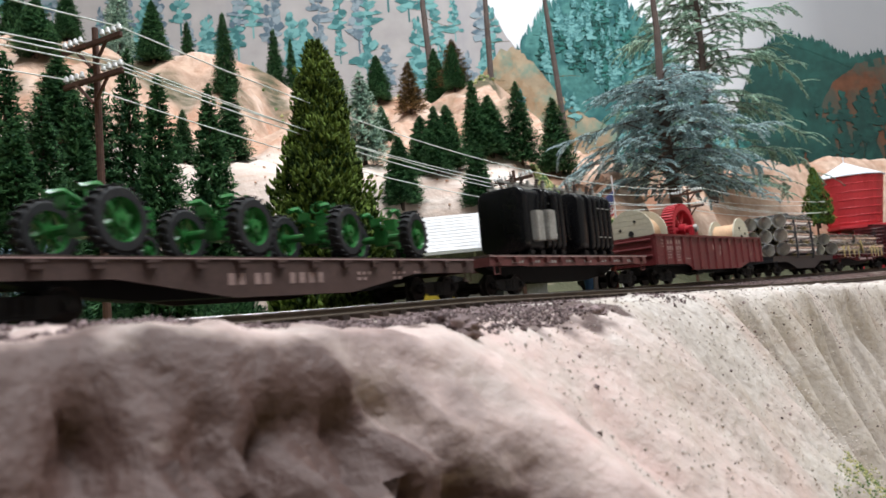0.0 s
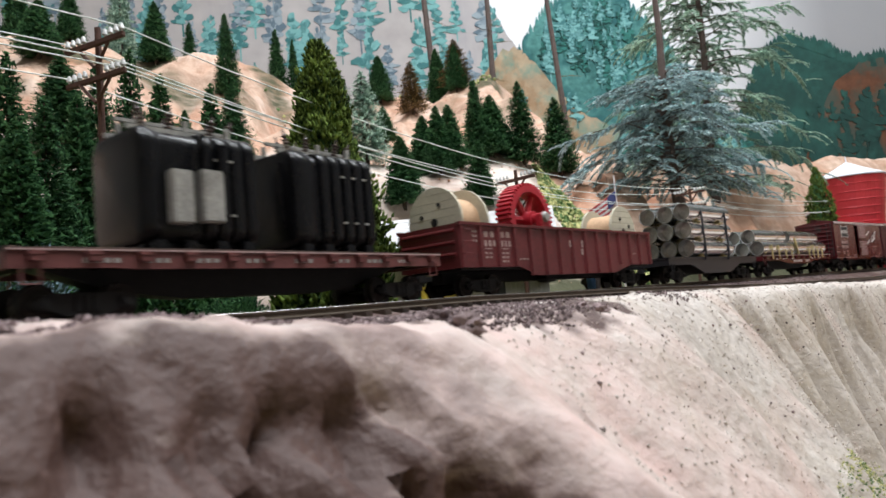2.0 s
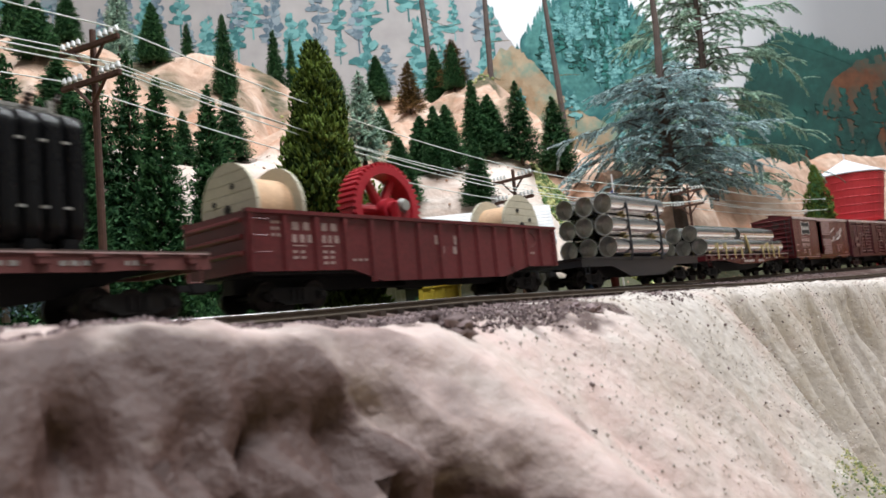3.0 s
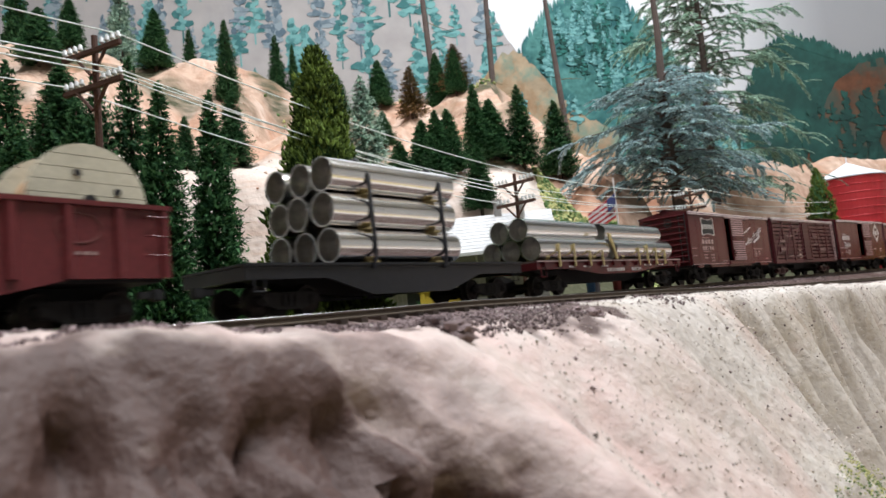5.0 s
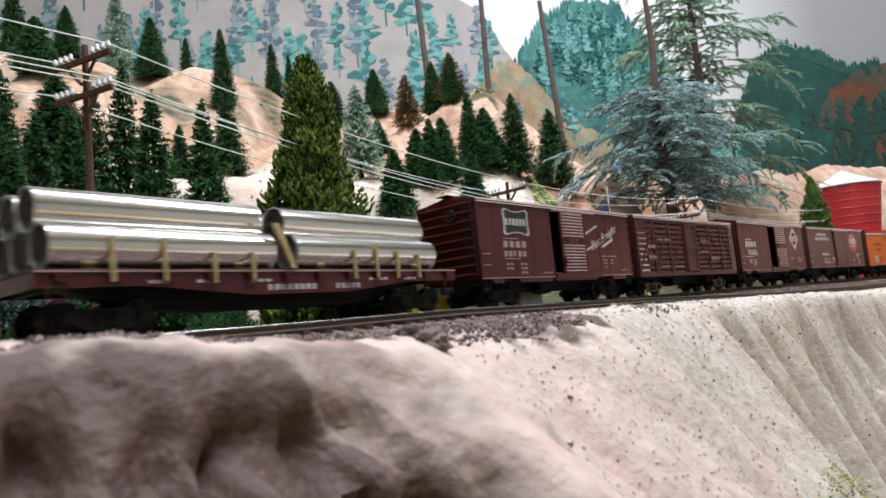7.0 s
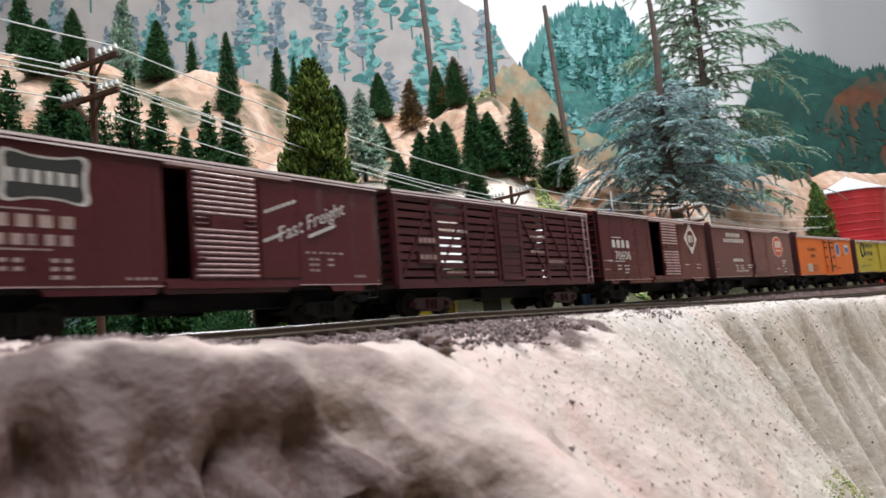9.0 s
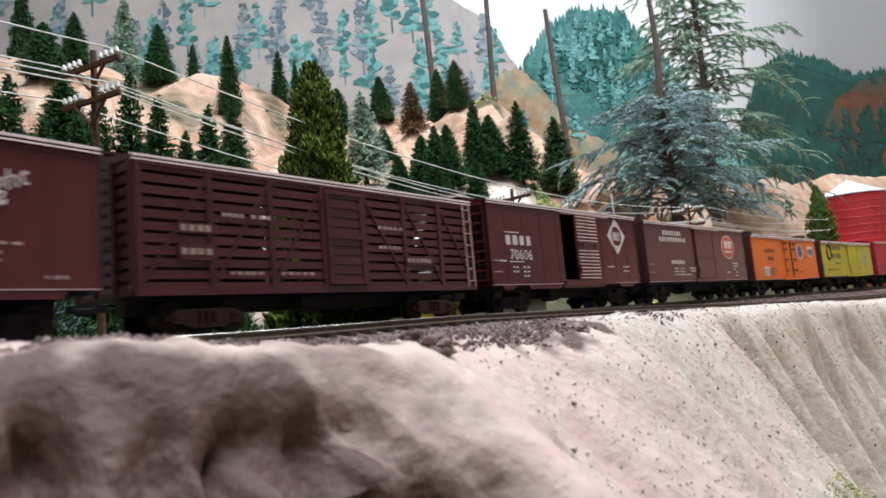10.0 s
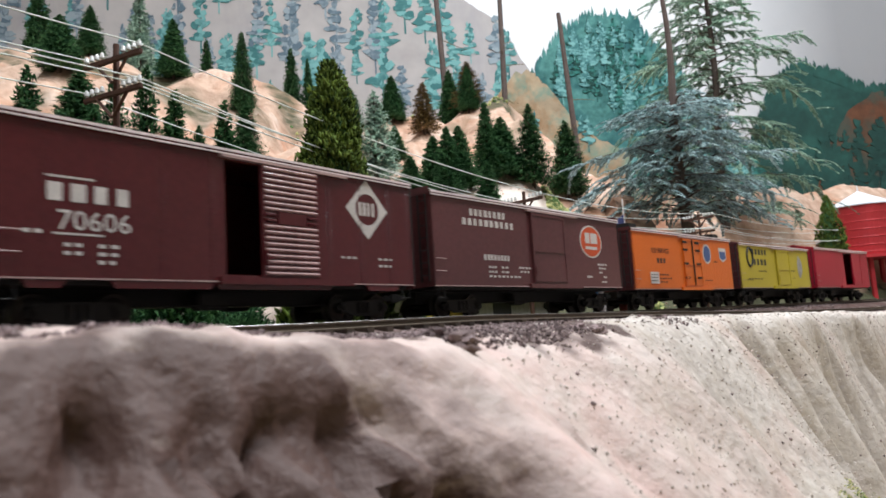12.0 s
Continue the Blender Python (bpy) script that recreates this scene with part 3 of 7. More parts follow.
def backdrop():
    rnd = random.Random(4)
    b = thing("backdrop", "painted backdrop board of grey mountains and teal pines", "backdrop", kind="structure")
    Y = 1402.0
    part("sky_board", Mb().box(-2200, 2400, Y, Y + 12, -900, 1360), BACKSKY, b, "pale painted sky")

    def slope(name, pts, y, m, label, ragged=4):
        xs = np.arange(pts[0][0], pts[-1][0], 6.0)
        top = [(float(x), float(np.interp(x, [p[0] for p in pts], [p[1] for p in pts])) + ragged * noise_at(float(x), 0, y, 14)) for x in xs]
        part(name, Mb().prism([(float(xs[-1]), -300.0), (float(xs[0]), -300.0)] + top, y, Y, "y"), m, b, label)

    TEAL_TOP = [(150, 200), (190, 500), (215, 545), (262, 600), (330, 640), (420, 625), (480, 540), (560, 430), (700, 250)]
    GREEN_TOP = [(600, 250), (680, 430), (715, 482), (770, 505), (830, 480), (900, 440), (1300, 480), (2400, 500)]
    slope("grey_mountain", [(-2200, 800), (-300, 780), (60, 700), (140, 640), (175, 560), (230, 470), (330, 330), (500, 200)], Y - 1.2, BACKPAINT, "grey painted mountain")
    slope("teal_mountain", TEAL_TOP, Y - 2.2, BACKTEAL, "teal painted forest slope")
    slope("tan_slope", [(60, 200), (90, 440), (150, 520), (185, 535), (225, 500), (260, 440), (310, 380), (400, 330), (470, 200)], Y - 3.0, BACKTAN, "tan painted slope", 12)
    slope("green_mountain", GREEN_TOP, Y - 2.6, BACKGREEN, "dark green painted hill")
    slope("rust_slope", [(740, 180), (800, 330), (850, 400), (900, 430), (1000, 450), (2400, 430)], Y - 3.4, BACKRUST, "rust painted hillside", 10)
    # pines dabbed here and there on the grey mountain, then the crowded slopes
    mbs = {"blue_pines": Mb(), "teal_pines": Mb()}
    for i in range(64):
        x = -980 + 1130 * (i % 32) / 31 + rnd.uniform(-18, 18)
        z = (470 if i < 32 else 590) - 0.10 * x + rnd.uniform(-75, 70)
        if x > 60:
            z = min(z, 560 - (x - 60) * 0.5)
        painted_pine(mbs["blue_pines" if rnd.random() < 0.55 else "teal_pines"], x, z, rnd.uniform(75, 150), rnd, Y - 1.9 - 0.05 * (i % 7))
    for name, m in (("blue_pines", PINEBLUE), ("teal_pines", PINETEAL)):
        tagged(part(name, mbs[name], m, b, "small painted pines", sharp=0), kind="stuff")
    for name, m, count, x0, x1, z0, h0, h1, y, tops in (
        ("slope_pines", PINEDARK, 230, 200, 660, 180, 40, 75, Y - 4.0, TEAL_TOP),
        ("pale_slope_pines", PINETEAL, 260, 190, 640, 180, 25, 60, Y - 5.2, TEAL_TOP),
        ("tan_slope_pines", PINETEAL, 22, 90, 330, 300, 40, 80, Y - 5.0, TEAL_TOP),
        ("rust_pines", BACKGREEN, 60, 770, 1100, 150, 60, 110, Y - 4.6, [(700, 300), (860, 380), (1100, 400)]),
    ):
        mb = Mb()
        for _ in range(count):
            x = rnd.uniform(x0, x1)
            top = float(np.interp(x, [p[0] for p in tops], [p[1] for p in tops]))
            h = rnd.uniform(h0, h1)
            z = rnd.uniform(z0, max(z0 + 1, top - h))
            if name != "tan_slope_pines" and x < 380 and z < 545 - (x - 185) * 0.75 + rnd.uniform(-25, 25):
                continue
            painted_pine(mb, x, z, h, rnd, y)
        tagged(part(name, mb, m, b, "small painted pines", sharp=0), kind="stuff")
    for m, x0, x1, pts, y, big in ((BACKTEAL, 185, 520, TEAL_TOP, Y - 2.2, 30), (BACKGREEN, 640, 960, GREEN_TOP, Y - 2.6, 20)):
        mb = Mb()
        x = x0
        while x < x1:
            z = float(np.interp(x, [p[0] for p in pts], [p[1] for p in pts]))
            h, w = rnd.uniform(8, big), rnd.uniform(4, 8)
            mb.prism([(x - w, z - 20), (x - w * 0.6, z + h * 0.3), (x - w * 0.7, z + h * 0.32), (x, z + h), (x + w * 0.7, z + h * 0.32), (x + w * 0.6, z + h * 0.3), (x + w, z - 20)], y - rnd.uniform(0.2, 1.0), y + 0.1, "y")
            x += rnd.uniform(4, 9)
        tagged(part("ridge_pines", mb, m, b, "painted pine tips along the ridge", sharp=0), kind="stuff")


backdrop()


# ---- tracks ----
def rail_run(name, off, zf, s0, s1, label):
    prof_base = [(-1.1, -2.1), (1.1, -2.1), (1.1, -1.75), (0.3, -1.5), (0.3, -0.75), (0.5, -0.6), (0.5, -0.12)]
    prof = prof_base + [(-a, b) for a, b in reversed(prof_base[2:])]
    ss = list(np.arange(s0, s1 + 1, 12.0))
    web, head = Mb(), Mb()
    k = len(prof)
    for mb, pr in ((web, prof), (head, [(-0.5, -0.12), (0.5, -0.12), (0.42, 0.0), (-0.42, 0.0)])):
        n = len(pr)
        vs = []
        for s in ss:
            z = zf(float(s))
            for a, b in pr:
                x, y, _ = on_line(s, off + a)
                vs.append((x, y, z + b))
        mb.add(vs, [(i * n + j, i * n + (j + 1) % n, (i + 1) * n + (j + 1) % n, (i + 1) * n + j) for i in range(len(ss) - 1) for j in range(n)])
    r = thing(name, label, "rail", kind="structure")
    part("web", web, RAIL, r)
    part("head", head, RAILHEAD, r, "polished railhead")


MAIN_Z = lambda s: 0.0
for o in (-8.6, 8.6):
    rail_run("rail", o, MAIN_Z, -1450, 2200, "brown weathered main line rail")
FRONT = 50.0
for o in (-8.6, 8.6):
    rail_run("rail", FRONT + o, front_z, -1450, 2200, "brown weathered rail of the front track")


def ties():
    rnd = random.Random(2)
    near = Mb().box(-1.3, 1.3, -15, 15, -1.2, 1.2, 0.2).mesh("tie", TIE)
    far = Mb()
    for off, zf in ((0, MAIN_Z), (FRONT, front_z)):
        holder = thing("tie_row", "dark wooden ties under the track", "ties", kind="structure")
        for s in np.arange(-1450, 2200, 7.2):
            x, y, a = on_line(s, off)
            z = zf(float(s)) - 3.25
            rz = 90 - math.degrees(a) + rnd.uniform(-1.5, 1.5)
            if -190 < s < 560:
                part("tie", near, TIE, holder, at=at_mm(x, y, z, rz))
            else:
                m = pose(x, y, z, 0, 0, rz)
                far.add([m @ Vector((p, q, r)) for r in (-1.2, 1.2) for q in (-15, 15) for p in (-1.3, 1.3)], [(4, 5, 7, 6), (0, 1, 5, 4), (1, 3, 7, 5), (3, 2, 6, 7), (2, 0, 4, 6)])
    tagged(new("far_ties", far.mesh("far_ties", TIE)), "dark wooden ties beyond the view", "ties", kind="stuff")


ties()


def pebbles(name, count, s0, s1, o0, o1, r0, r1, material, label, seed, lift=0.2, clump=0.0, zfun=None):
    """Loose grains lying on the bank, joined."""
    rnd = random.Random(seed)
    mb = Mb()
    vs0 = [(0, 0, 1), (0.9, 0, 0.2), (0.2, 0.9, 0.1), (-0.8, 0.5, 0.2), (-0.7, -0.6, 0.1), (0.3, -0.9, 0.2), (0, 0, -0.7)]
    fs0 = [(0, i, i % 5 + 1) for i in range(1, 6)] + [(6, i % 5 + 1, i) for i in range(1, 6)]
    made = 0
    while made < count:
        s, o = rnd.uniform(s0, s1), rnd.uniform(o0, o1)
        if clump and noise_at(s, o, seed, 16) < clump * (0.4 + 0.6 * (o - o0) / (o1 - o0)):
            made += 0.25
            continue
        r = r0 + (r1 - r0) * rnd.random() ** 2.5
        x, y, _ = on_line(s, o)
        z = bank_z(s, o) if zfun is None else zfun(x, y)
        m = pose(x, y, z + r * lift, rnd.uniform(0, 360), rnd.uniform(0, 360), rnd.uniform(0, 360))
        mb.add([m @ Vector((a * r * rnd.uniform(0.7, 1.3), b * r * rnd.uniform(0.7, 1.3), c * r)) for a, b, c in vs0], fs0)
        made += 1
    return tagged(new(name, mb.mesh(name, material, 0, False)), label, "gravel", kind="stuff")


pebbles("ballast", 17000, -300, 330, 62, 96, 0.22, 0.6, BALLAST, "loose mauve-brown ballast along the front track", 11, clump=-0.12)
pebbles("ballast", 10000, -300, -112, 92, 114, 0.2, 0.55, BALLAST, "mauve-brown crumbs spilled on the rock lip", 12, clump=-0.3)
pebbles("ballast", 2600, -178, -128, 110, 124, 0.2, 0.55, BALLAST, "mauve-brown crumbs heaped by the clod", 18, clump=0.0)
pebbles("ballast", 1400, -150, -70, 98, 126, 0.18, 0.5, BALLAST, "sparse mauve-brown crumbs on the rock lip", 15, clump=0.12)
pebbles("ballast", 9000, -300, 480, -24, 60, 0.4, 0.85, BALLAST, "mauve-brown ballast between the tracks", 13, lift=0.3)
pebbles("gravel", 9000, -170, 230, 98, 165, 0.14, 0.42, PLASTER, "fine pale grit stuck to the rock face", 17)
pebbles("gravel", 900, -170, 420, 84, 150, 0.15, 0.55, BALLAST, "scattered dark crumbs on the tan rock", 14)


# ---- rolling stock ----
FADED = mat("faded_lettering", (0.34, 0.24, 0.22), 0.7, vary=0.3, size=3, fine=0.5, bump=0)
MOVERS = []
WHEELSETS = []
WHEEL_R = 4.85
wheel_mesh = Mb()
for sy in (-1, 1):
    wheel_mesh.lathe([(1.2, sy * 9.9), (3.4, sy * 9.9), (3.9, sy * 9.6), (4.8, sy * 9.9), (4.85, sy * 9.0), (4.85, sy * 7.9), (5.4, sy * 7.6), (5.4, sy * 7.2), (3.8, sy * 7.3), (1.2, sy * 7.0)], (0, 0, 0), "y", 20)
wheel_mesh.lathe([(1.1, -12.2), (1.1, 12.2)], (0, 0, 0), "y", 8)
wheel_mesh = wheel_mesh.mesh("wheelset", WHEEL)


def truck_mesh():
    mb = Mb()
    for sy in (-1, 1):
        y0, y1 = sy * 11.2, sy * 12.6
        a, b = min(y0, y1), max(y0, y1)
        mb.prism([(-12.5, 5.4), (-9, 7.2), (-5, 7.4), (5, 7.4), (9, 7.2), (12.5, 5.4), (12.5, 3.9), (9.5, 3.8), (5.5, 2.2), (-5.5, 2.2), (-9.5, 3.8), (-12.5, 3.9)], a, b)
        for jx in (-9.6, 9.6):
            mb.box(jx - 1.9, jx + 1.9, a - 0.7, b + 0.7, 3.2, 6.6, 0.4)
            mb.lathe([(0.9, -0.5), (0.9, 0.5)], (jx, sy * 13.3, 4.9), "y", 8)
        for k in (-2.2, 0, 2.2):
            mb.tube([(k, sy * 12.7, 3.0), (k, sy * 12.7, 6.8)], 0.9, 8)
        mb.box(-5.5, 5.5, a - 0.3, b + 0.3, 2.0, 2.7)
    mb.box(-2.4, 2.4, -11.4, 11.4, 4.2, 6.8, 0.3)
    for bx in (-4.6, 4.6):
        mb.box(bx - 0.5, bx + 0.5, -10.5, 10.5, 4.4, 5.4)
    return mb


TRUCKS = {}


def truck(car, x, material=None):
    material = material or UNDER
    if material not in TRUCKS:
        TRUCKS[material] = truck_mesh().mesh("truck", material)
    t = part("truck", TRUCKS[material], material, car, at=at_mm(x, 0, 0))
    for wx in (-9.6, 9.6):
        w = part("wheelset", wheel_mesh, WHEEL, t, at=at_mm(wx, 0, WHEEL_R))
        WHEELSETS.append((w, wx))


def coupler(car, x, sgn):
    mb = Mb().box(min(x, x + sgn * 4.5), max(x, x + sgn * 4.5), -1.1, 1.1, 8.0, 10.0, 0.2)
    mb.box(min(x + sgn * 4, x + sgn * 7.5), max(x + sgn * 4, x + sgn * 7.5), -2.0, 1.4, 7.2, 10.6, 0.5)
    part("coupler", mb, UNDER, car)


def grab(mb, x0, x1, z, y, sgn=-1):
    mb.tube([(x0, y, z), (x0, y + sgn * 0.8, z), (x1, y + sgn * 0.8, z), (x1, y, z)], 0.18, 5)


def ladder(car, x, y, z0, z1, material, w=4.2, n=7, along="x"):
    mb = Mb()
    for k in (0, w):
        if along == "x":
            mb.box(x + k - 0.25, x + k + 0.25, y - 0.9, y - 0.35, z0, z1)
        else:
            mb.box(x - 0.9, x - 0.35, y + k - 0.25, y + k + 0.25, z0, z1)
    for i in range(n):
        z = z0 + (z1 - z0) * (i + 0.5) / n
        if along == "x":
            mb.tube([(x - 0.2, y - 0.7, z), (x + w + 0.2, y - 0.7, z)], 0.22, 5)
        else:
            mb.tube([(x - 0.7, y - 0.2, z), (x - 0.7, y + w + 0.2, z)], 0.22, 5)
    part("ladder", mb, GLINTPAINT if along == "x" else material, car)


def brake_wheel(car, x, y, z, sgn):
    mb = Mb()
    ring = [(x + sgn * 1.6, y + 2.6 * math.cos(a), z + 2.6 * math.sin(a)) for a in np.linspace(0, 2 * math.pi, 17)]
    mb.tube(ring, 0.28, 5)
    for a in np.linspace(0, math.pi, 4)[:3]:
        mb.tube([(x + sgn * 1.6, y + 2.6 * math.cos(a), z + 2.6 * math.sin(a)), (x + sgn * 1.6, y - 2.6 * math.cos(a), z - 2.6 * math.sin(a))], 0.22, 5)
    mb.tube([(x, y, z), (x + sgn * 1.9, y, z)], 0.4, 6)
    part("brake_wheel", mb, UNDER, car)


def underframe(car, L, belly=5.5):
    part("underframe", Mb().box(-L / 2 + 4, L / 2 - 4, -3, 3, 6.5, 12.6).box(-L / 2 + 2, L / 2 - 2, -15.5, 15.5, 11.3, 12.6), UNDER, car)
    part("brake_gear", Mb().box(-14, -4, -9, -4, 5.2, 10.2, 0.6).lathe([(2.2, 0), (2.6, 1), (2.6, 9), (2.2, 10)], (4, 7, 8), "x", 12).tube([(-40, -9, 6.5), (40, -9, 6.0)], 0.35, 5), UNDER, car)


def new_car(name, label, category, s0):
    car = thing(name, label, category, car_pose(s0), group="freight train")
    MOVERS.append((car, s0, Matrix.Identity(4)))
    return car


def panel_side(L, z0, z1, y, th, opening=None, door_z=None):
    """One side wall between two heights, with a doorway through it."""
    mb = Mb()
    a, b = min(y, y + th), max(y, y + th)
    if not opening:
        return mb.box(-L / 2, L / 2, a, b, z0, z1)
    o0, o1 = opening
    d0, d1 = door_z
    return mb.box(-L / 2, o0, a, b, z0, z1).box(o1, L / 2, a, b, z0, z1).box(o0, o1, a, b, d1, z1).box(o0, o1, a, b, z0, d0)


def seam_rivets(mb, x, z0, z1, y, step=1.5):
    for z in np.arange(z0 + 0.6, z1, step):
        r = 0.27
        mb.add([(x - r, y, z), (x + r, y, z), (x, y, z - r), (x, y, z + r), (x, y - 0.16, z)], [(0, 2, 4), (2, 1, 4), (1, 3, 4), (3, 0, 4)])


def corrugated_end(car, x, sgn, z0, z1, paint, hw):
    mb = Mb().box(min(x, x - sgn * 1.0), max(x, x - sgn * 1.0), -hw, hw, z0, z1)
    wall = part("end_wall", mb, paint, car)
    rib = Mb().tube([(x, -hw + 1.5, 0), (x + sgn * 0.2, -hw + 4, 0), (x + sgn * 0.2, hw - 4, 0), (x, hw - 1.5, 0)], [0.2, 0.9, 0.9, 0.2], 8).mesh("corrugation", paint)
    for i in range(9):
        part("corrugation", rib, paint, wall, at=at_mm(0, 0, z0 + (z1 - z0) * (i + 0.6) / 9))


def wood_end(car, x, sgn, z0, z1, paint, hw):
    mb = Mb().box(min(x, x - sgn), max(x, x - sgn), -hw, hw, z0, z1)
    for y in (-6, 6):
        mb.box(min(x, x + sgn * 0.9), max(x, x + sgn * 0.9), y - 0.8, y + 0.8, z0, z1)
    for z in np.arange(z0 + 3, z1, 3.4):
        mb.box(min(x, x + sgn * 0.12), max(x, x + sgn * 0.12), -hw + 0.4, hw - 0.4, z, z + 3.1)
    part("end_wall", mb, paint, car)


def car_roof(car, L, eave, paint, hw, rise=2.6, ribs=True, hatch=False):
    mb = Mb().prism([(-hw - 0.7, eave - 0.9), (hw + 0.7, eave - 0.9), (hw + 0.7, eave), (0, eave + rise), (-hw - 0.7, eave)], -L / 2 - 0.4, L / 2 + 0.4, "x")
    if ribs:
        rib = Mb().prism([(-hw - 0.5, eave), (0, eave + rise), (hw + 0.5, eave), (hw + 0.5, eave + 0.6), (0, eave + rise + 0.6), (-hw - 0.5, eave + 0.6)], -0.5, 0.5, "x").mesh("roof_rib", paint)
        for x in np.linspace(-L / 2 + 5, L / 2 - 5, 12):
            part("roof_rib", rib, paint, car, at=at_mm(float(x), 0, 0))
    part("roof", mb, paint, car)
    rw = Mb()
    for k in (-1, 0, 1):
        rw.box(-L / 2 - 1.5, L / 2 + 1.5, k * 2.2 - 1.0, k * 2.2 + 1.0, eave + rise + 0.8, eave + rise + 1.3)
    for x in np.linspace(-L / 2 + 3, L / 2 - 3, 12):
        rw.box(x - 0.4, x + 0.4, -3, 3, eave + rise - 0.6, eave + rise + 0.8)
    part("running_board", rw, paint, car)
    # two added pale strips a side paint the lamp's gleam along the eave
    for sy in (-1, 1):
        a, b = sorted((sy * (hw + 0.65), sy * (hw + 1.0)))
        part("eave_glint", Mb().box(-L / 2 - 0.4, L / 2 + 0.4, a, b, eave - 0.5, eave + 0.22), EAVE_GLINT, car, "pale strip painted as the eave highlight")
        part("eave_glint", Mb().box(-L / 2 - 0.4, L / 2 + 0.4, a, b - 0.1 if sy > 0 else b, eave - 1.5, eave - 1.05), EAVE_GLINT, car, "pale strip painted as the eave highlight")
    if hatch:
        for x in (-L / 2 + 9, L / 2 - 9):
            for y in (-9, 9):
                part("ice_hatch", Mb().box(x - 4.5, x + 4.5, y - 4.5, y + 4.5, eave - 0.2, eave + 3.6, 0.4), UNDER if y < 0 else paint, car)


# door rib colour lightened to carry the overhead highlights
RIBGLINT = mat("rib_glint_paint", (0.42, 0.27, 0.27), 0.22, vary=0.4, size=8, fine=0.7, bump=0.05)


def boxcar(name, label, s0, L, eave, paint, opening, door, ribbed, ends="steel", sill_tabs=True, seams=True, hw=17.6, roof_paint=None, sill=12.4):
    car = new_car(name, label, "boxcar", s0)
    z0 = sill
    dz = (z0 + 2.2, eave - 3.0)
    part("near_side", panel_side(L, z0, eave, -hw, 1.0, opening, dz), paint, car)
    part("far_side", panel_side(L, z0, eave, hw, -1.0), paint, car)
    part("floor", Mb().box(-L / 2 + 1, L / 2 - 1, -hw + 1, hw - 1, z0, z0 + 1.6), DECKWOOD, car)
    for sgn in (-1, 1):
        (corrugated_end if ends == "steel" else wood_end)(car, sgn * L / 2, sgn, z0, eave, roof_paint or paint, hw)
        coupler(car, sgn * L / 2, sgn)
        truck(car, sgn * (L / 2 - 22))
    car_roof(car, L, eave, roof_paint or paint, hw, ribs=ends == "steel")
    underframe(car, L)
    # door on its track
    dr = part("door", Mb().box(door[0], door[1], -hw - 1.1, -hw - 0.25, dz[0] - 0.4, dz[1] + 0.4, 0.15), paint, car)
    if ribbed:
        k = 19
        # full ribs take the pale colour with the highlight painted in
        full = Mb().tube([(door[0] + 1.2, -hw - 1.25, 0), (door[1] - 1.2, -hw - 1.25, 0)], 0.5, 8).mesh("rib", RIBGLINT)
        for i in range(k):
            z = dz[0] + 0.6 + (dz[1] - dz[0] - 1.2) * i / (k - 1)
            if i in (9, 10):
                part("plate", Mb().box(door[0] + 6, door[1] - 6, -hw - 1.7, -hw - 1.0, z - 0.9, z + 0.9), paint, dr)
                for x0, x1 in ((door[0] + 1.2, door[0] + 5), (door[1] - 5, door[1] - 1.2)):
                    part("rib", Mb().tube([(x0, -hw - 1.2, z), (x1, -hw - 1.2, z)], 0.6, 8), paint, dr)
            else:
                part("rib", full, RIBGLINT, dr, at=at_mm(0, 0, z))
    else:
        for z in (dz[0] + 0.4, (dz[0] + dz[1]) / 2 - 2, dz[1] - 1.2):
            part("rail", Mb().box(door[0] + 0.1, door[1] - 0.1, -hw - 1.5, -hw - 1.0, z, z + 0.9), paint, dr)
        for x in (door[0], door[1] - 0.8):
            part("stile", Mb().box(x, x + 0.8, -hw - 1.4, -hw - 1.0, dz[0], dz[1]), paint, dr)
    part("door_latch", Mb().box(door[0] + 0.5, door[0] + 4, -hw - 1.9, -hw - 1.3, dz[0] + 5, dz[0] + 5.7).box(door[0] + 0.8, door[0] + 1.6, -hw - 1.9, -hw - 1.3, dz[0] + 3, dz[0] + 7.5), paint, dr)
    wmax = max(door[1], opening[1]) if opening else door[1]
    part("door_track", Mb().box(-12, wmax + 13, -hw - 1.5, -hw - 0.1, dz[1] + 0.5, dz[1] + 1.2), GLINTPAINT, car)
    part("door_sill", Mb().box(-13, wmax + 14, -hw - 1.6, -hw + 0.3, z0 - 0.6, z0 + 1.5), paint, car)
    if seams:
        sm = Mb()
        for x in [-L / 2 + 0.8, L / 2 - 0.8] + [k for k in np.linspace(-L / 2 + 12, L / 2 - 12, 9) if not (-13 < k < wmax + 2)]:
            sm.box(x - 0.5, x + 0.5, -hw - 0.12, -hw + 0.2, z0 + 0.8, eave - 1)
            seam_rivets(sm, x - 0.9, z0 + 0.8, eave - 1, -hw)
            seam_rivets(sm, x + 0.9, z0 + 0.8, eave - 1, -hw)
        part("panel_seams", sm, paint, car, sharp=0, normals=False)
    if sill_tabs:
        st = Mb()
        for x0, x1 in ((-L / 2 + 7, -L / 2 + 17), (-L / 2 + 27, -14), (-14, 30), (L / 2 - 25, L / 2 - 8)):
            x1 = min(x1, L / 2 - 4)
            st.prism([(x0, z0), (x1, z0), (x1 - 1.5, z0 - 2.0), (x0 + 1.5, z0 - 2.0)], -hw, -hw + 0.8)
        part("side_sill", st, paint, car)
    ladder(car, L / 2 + 1.3, -hw + 0.2, z0 + 0.5, eave - 1.5, UNDER, along="y")
    ladder(car, -L / 2 - 0.1, -hw + 2, z0 + 2, eave - 1, UNDER, along="y")
    gm = Mb()
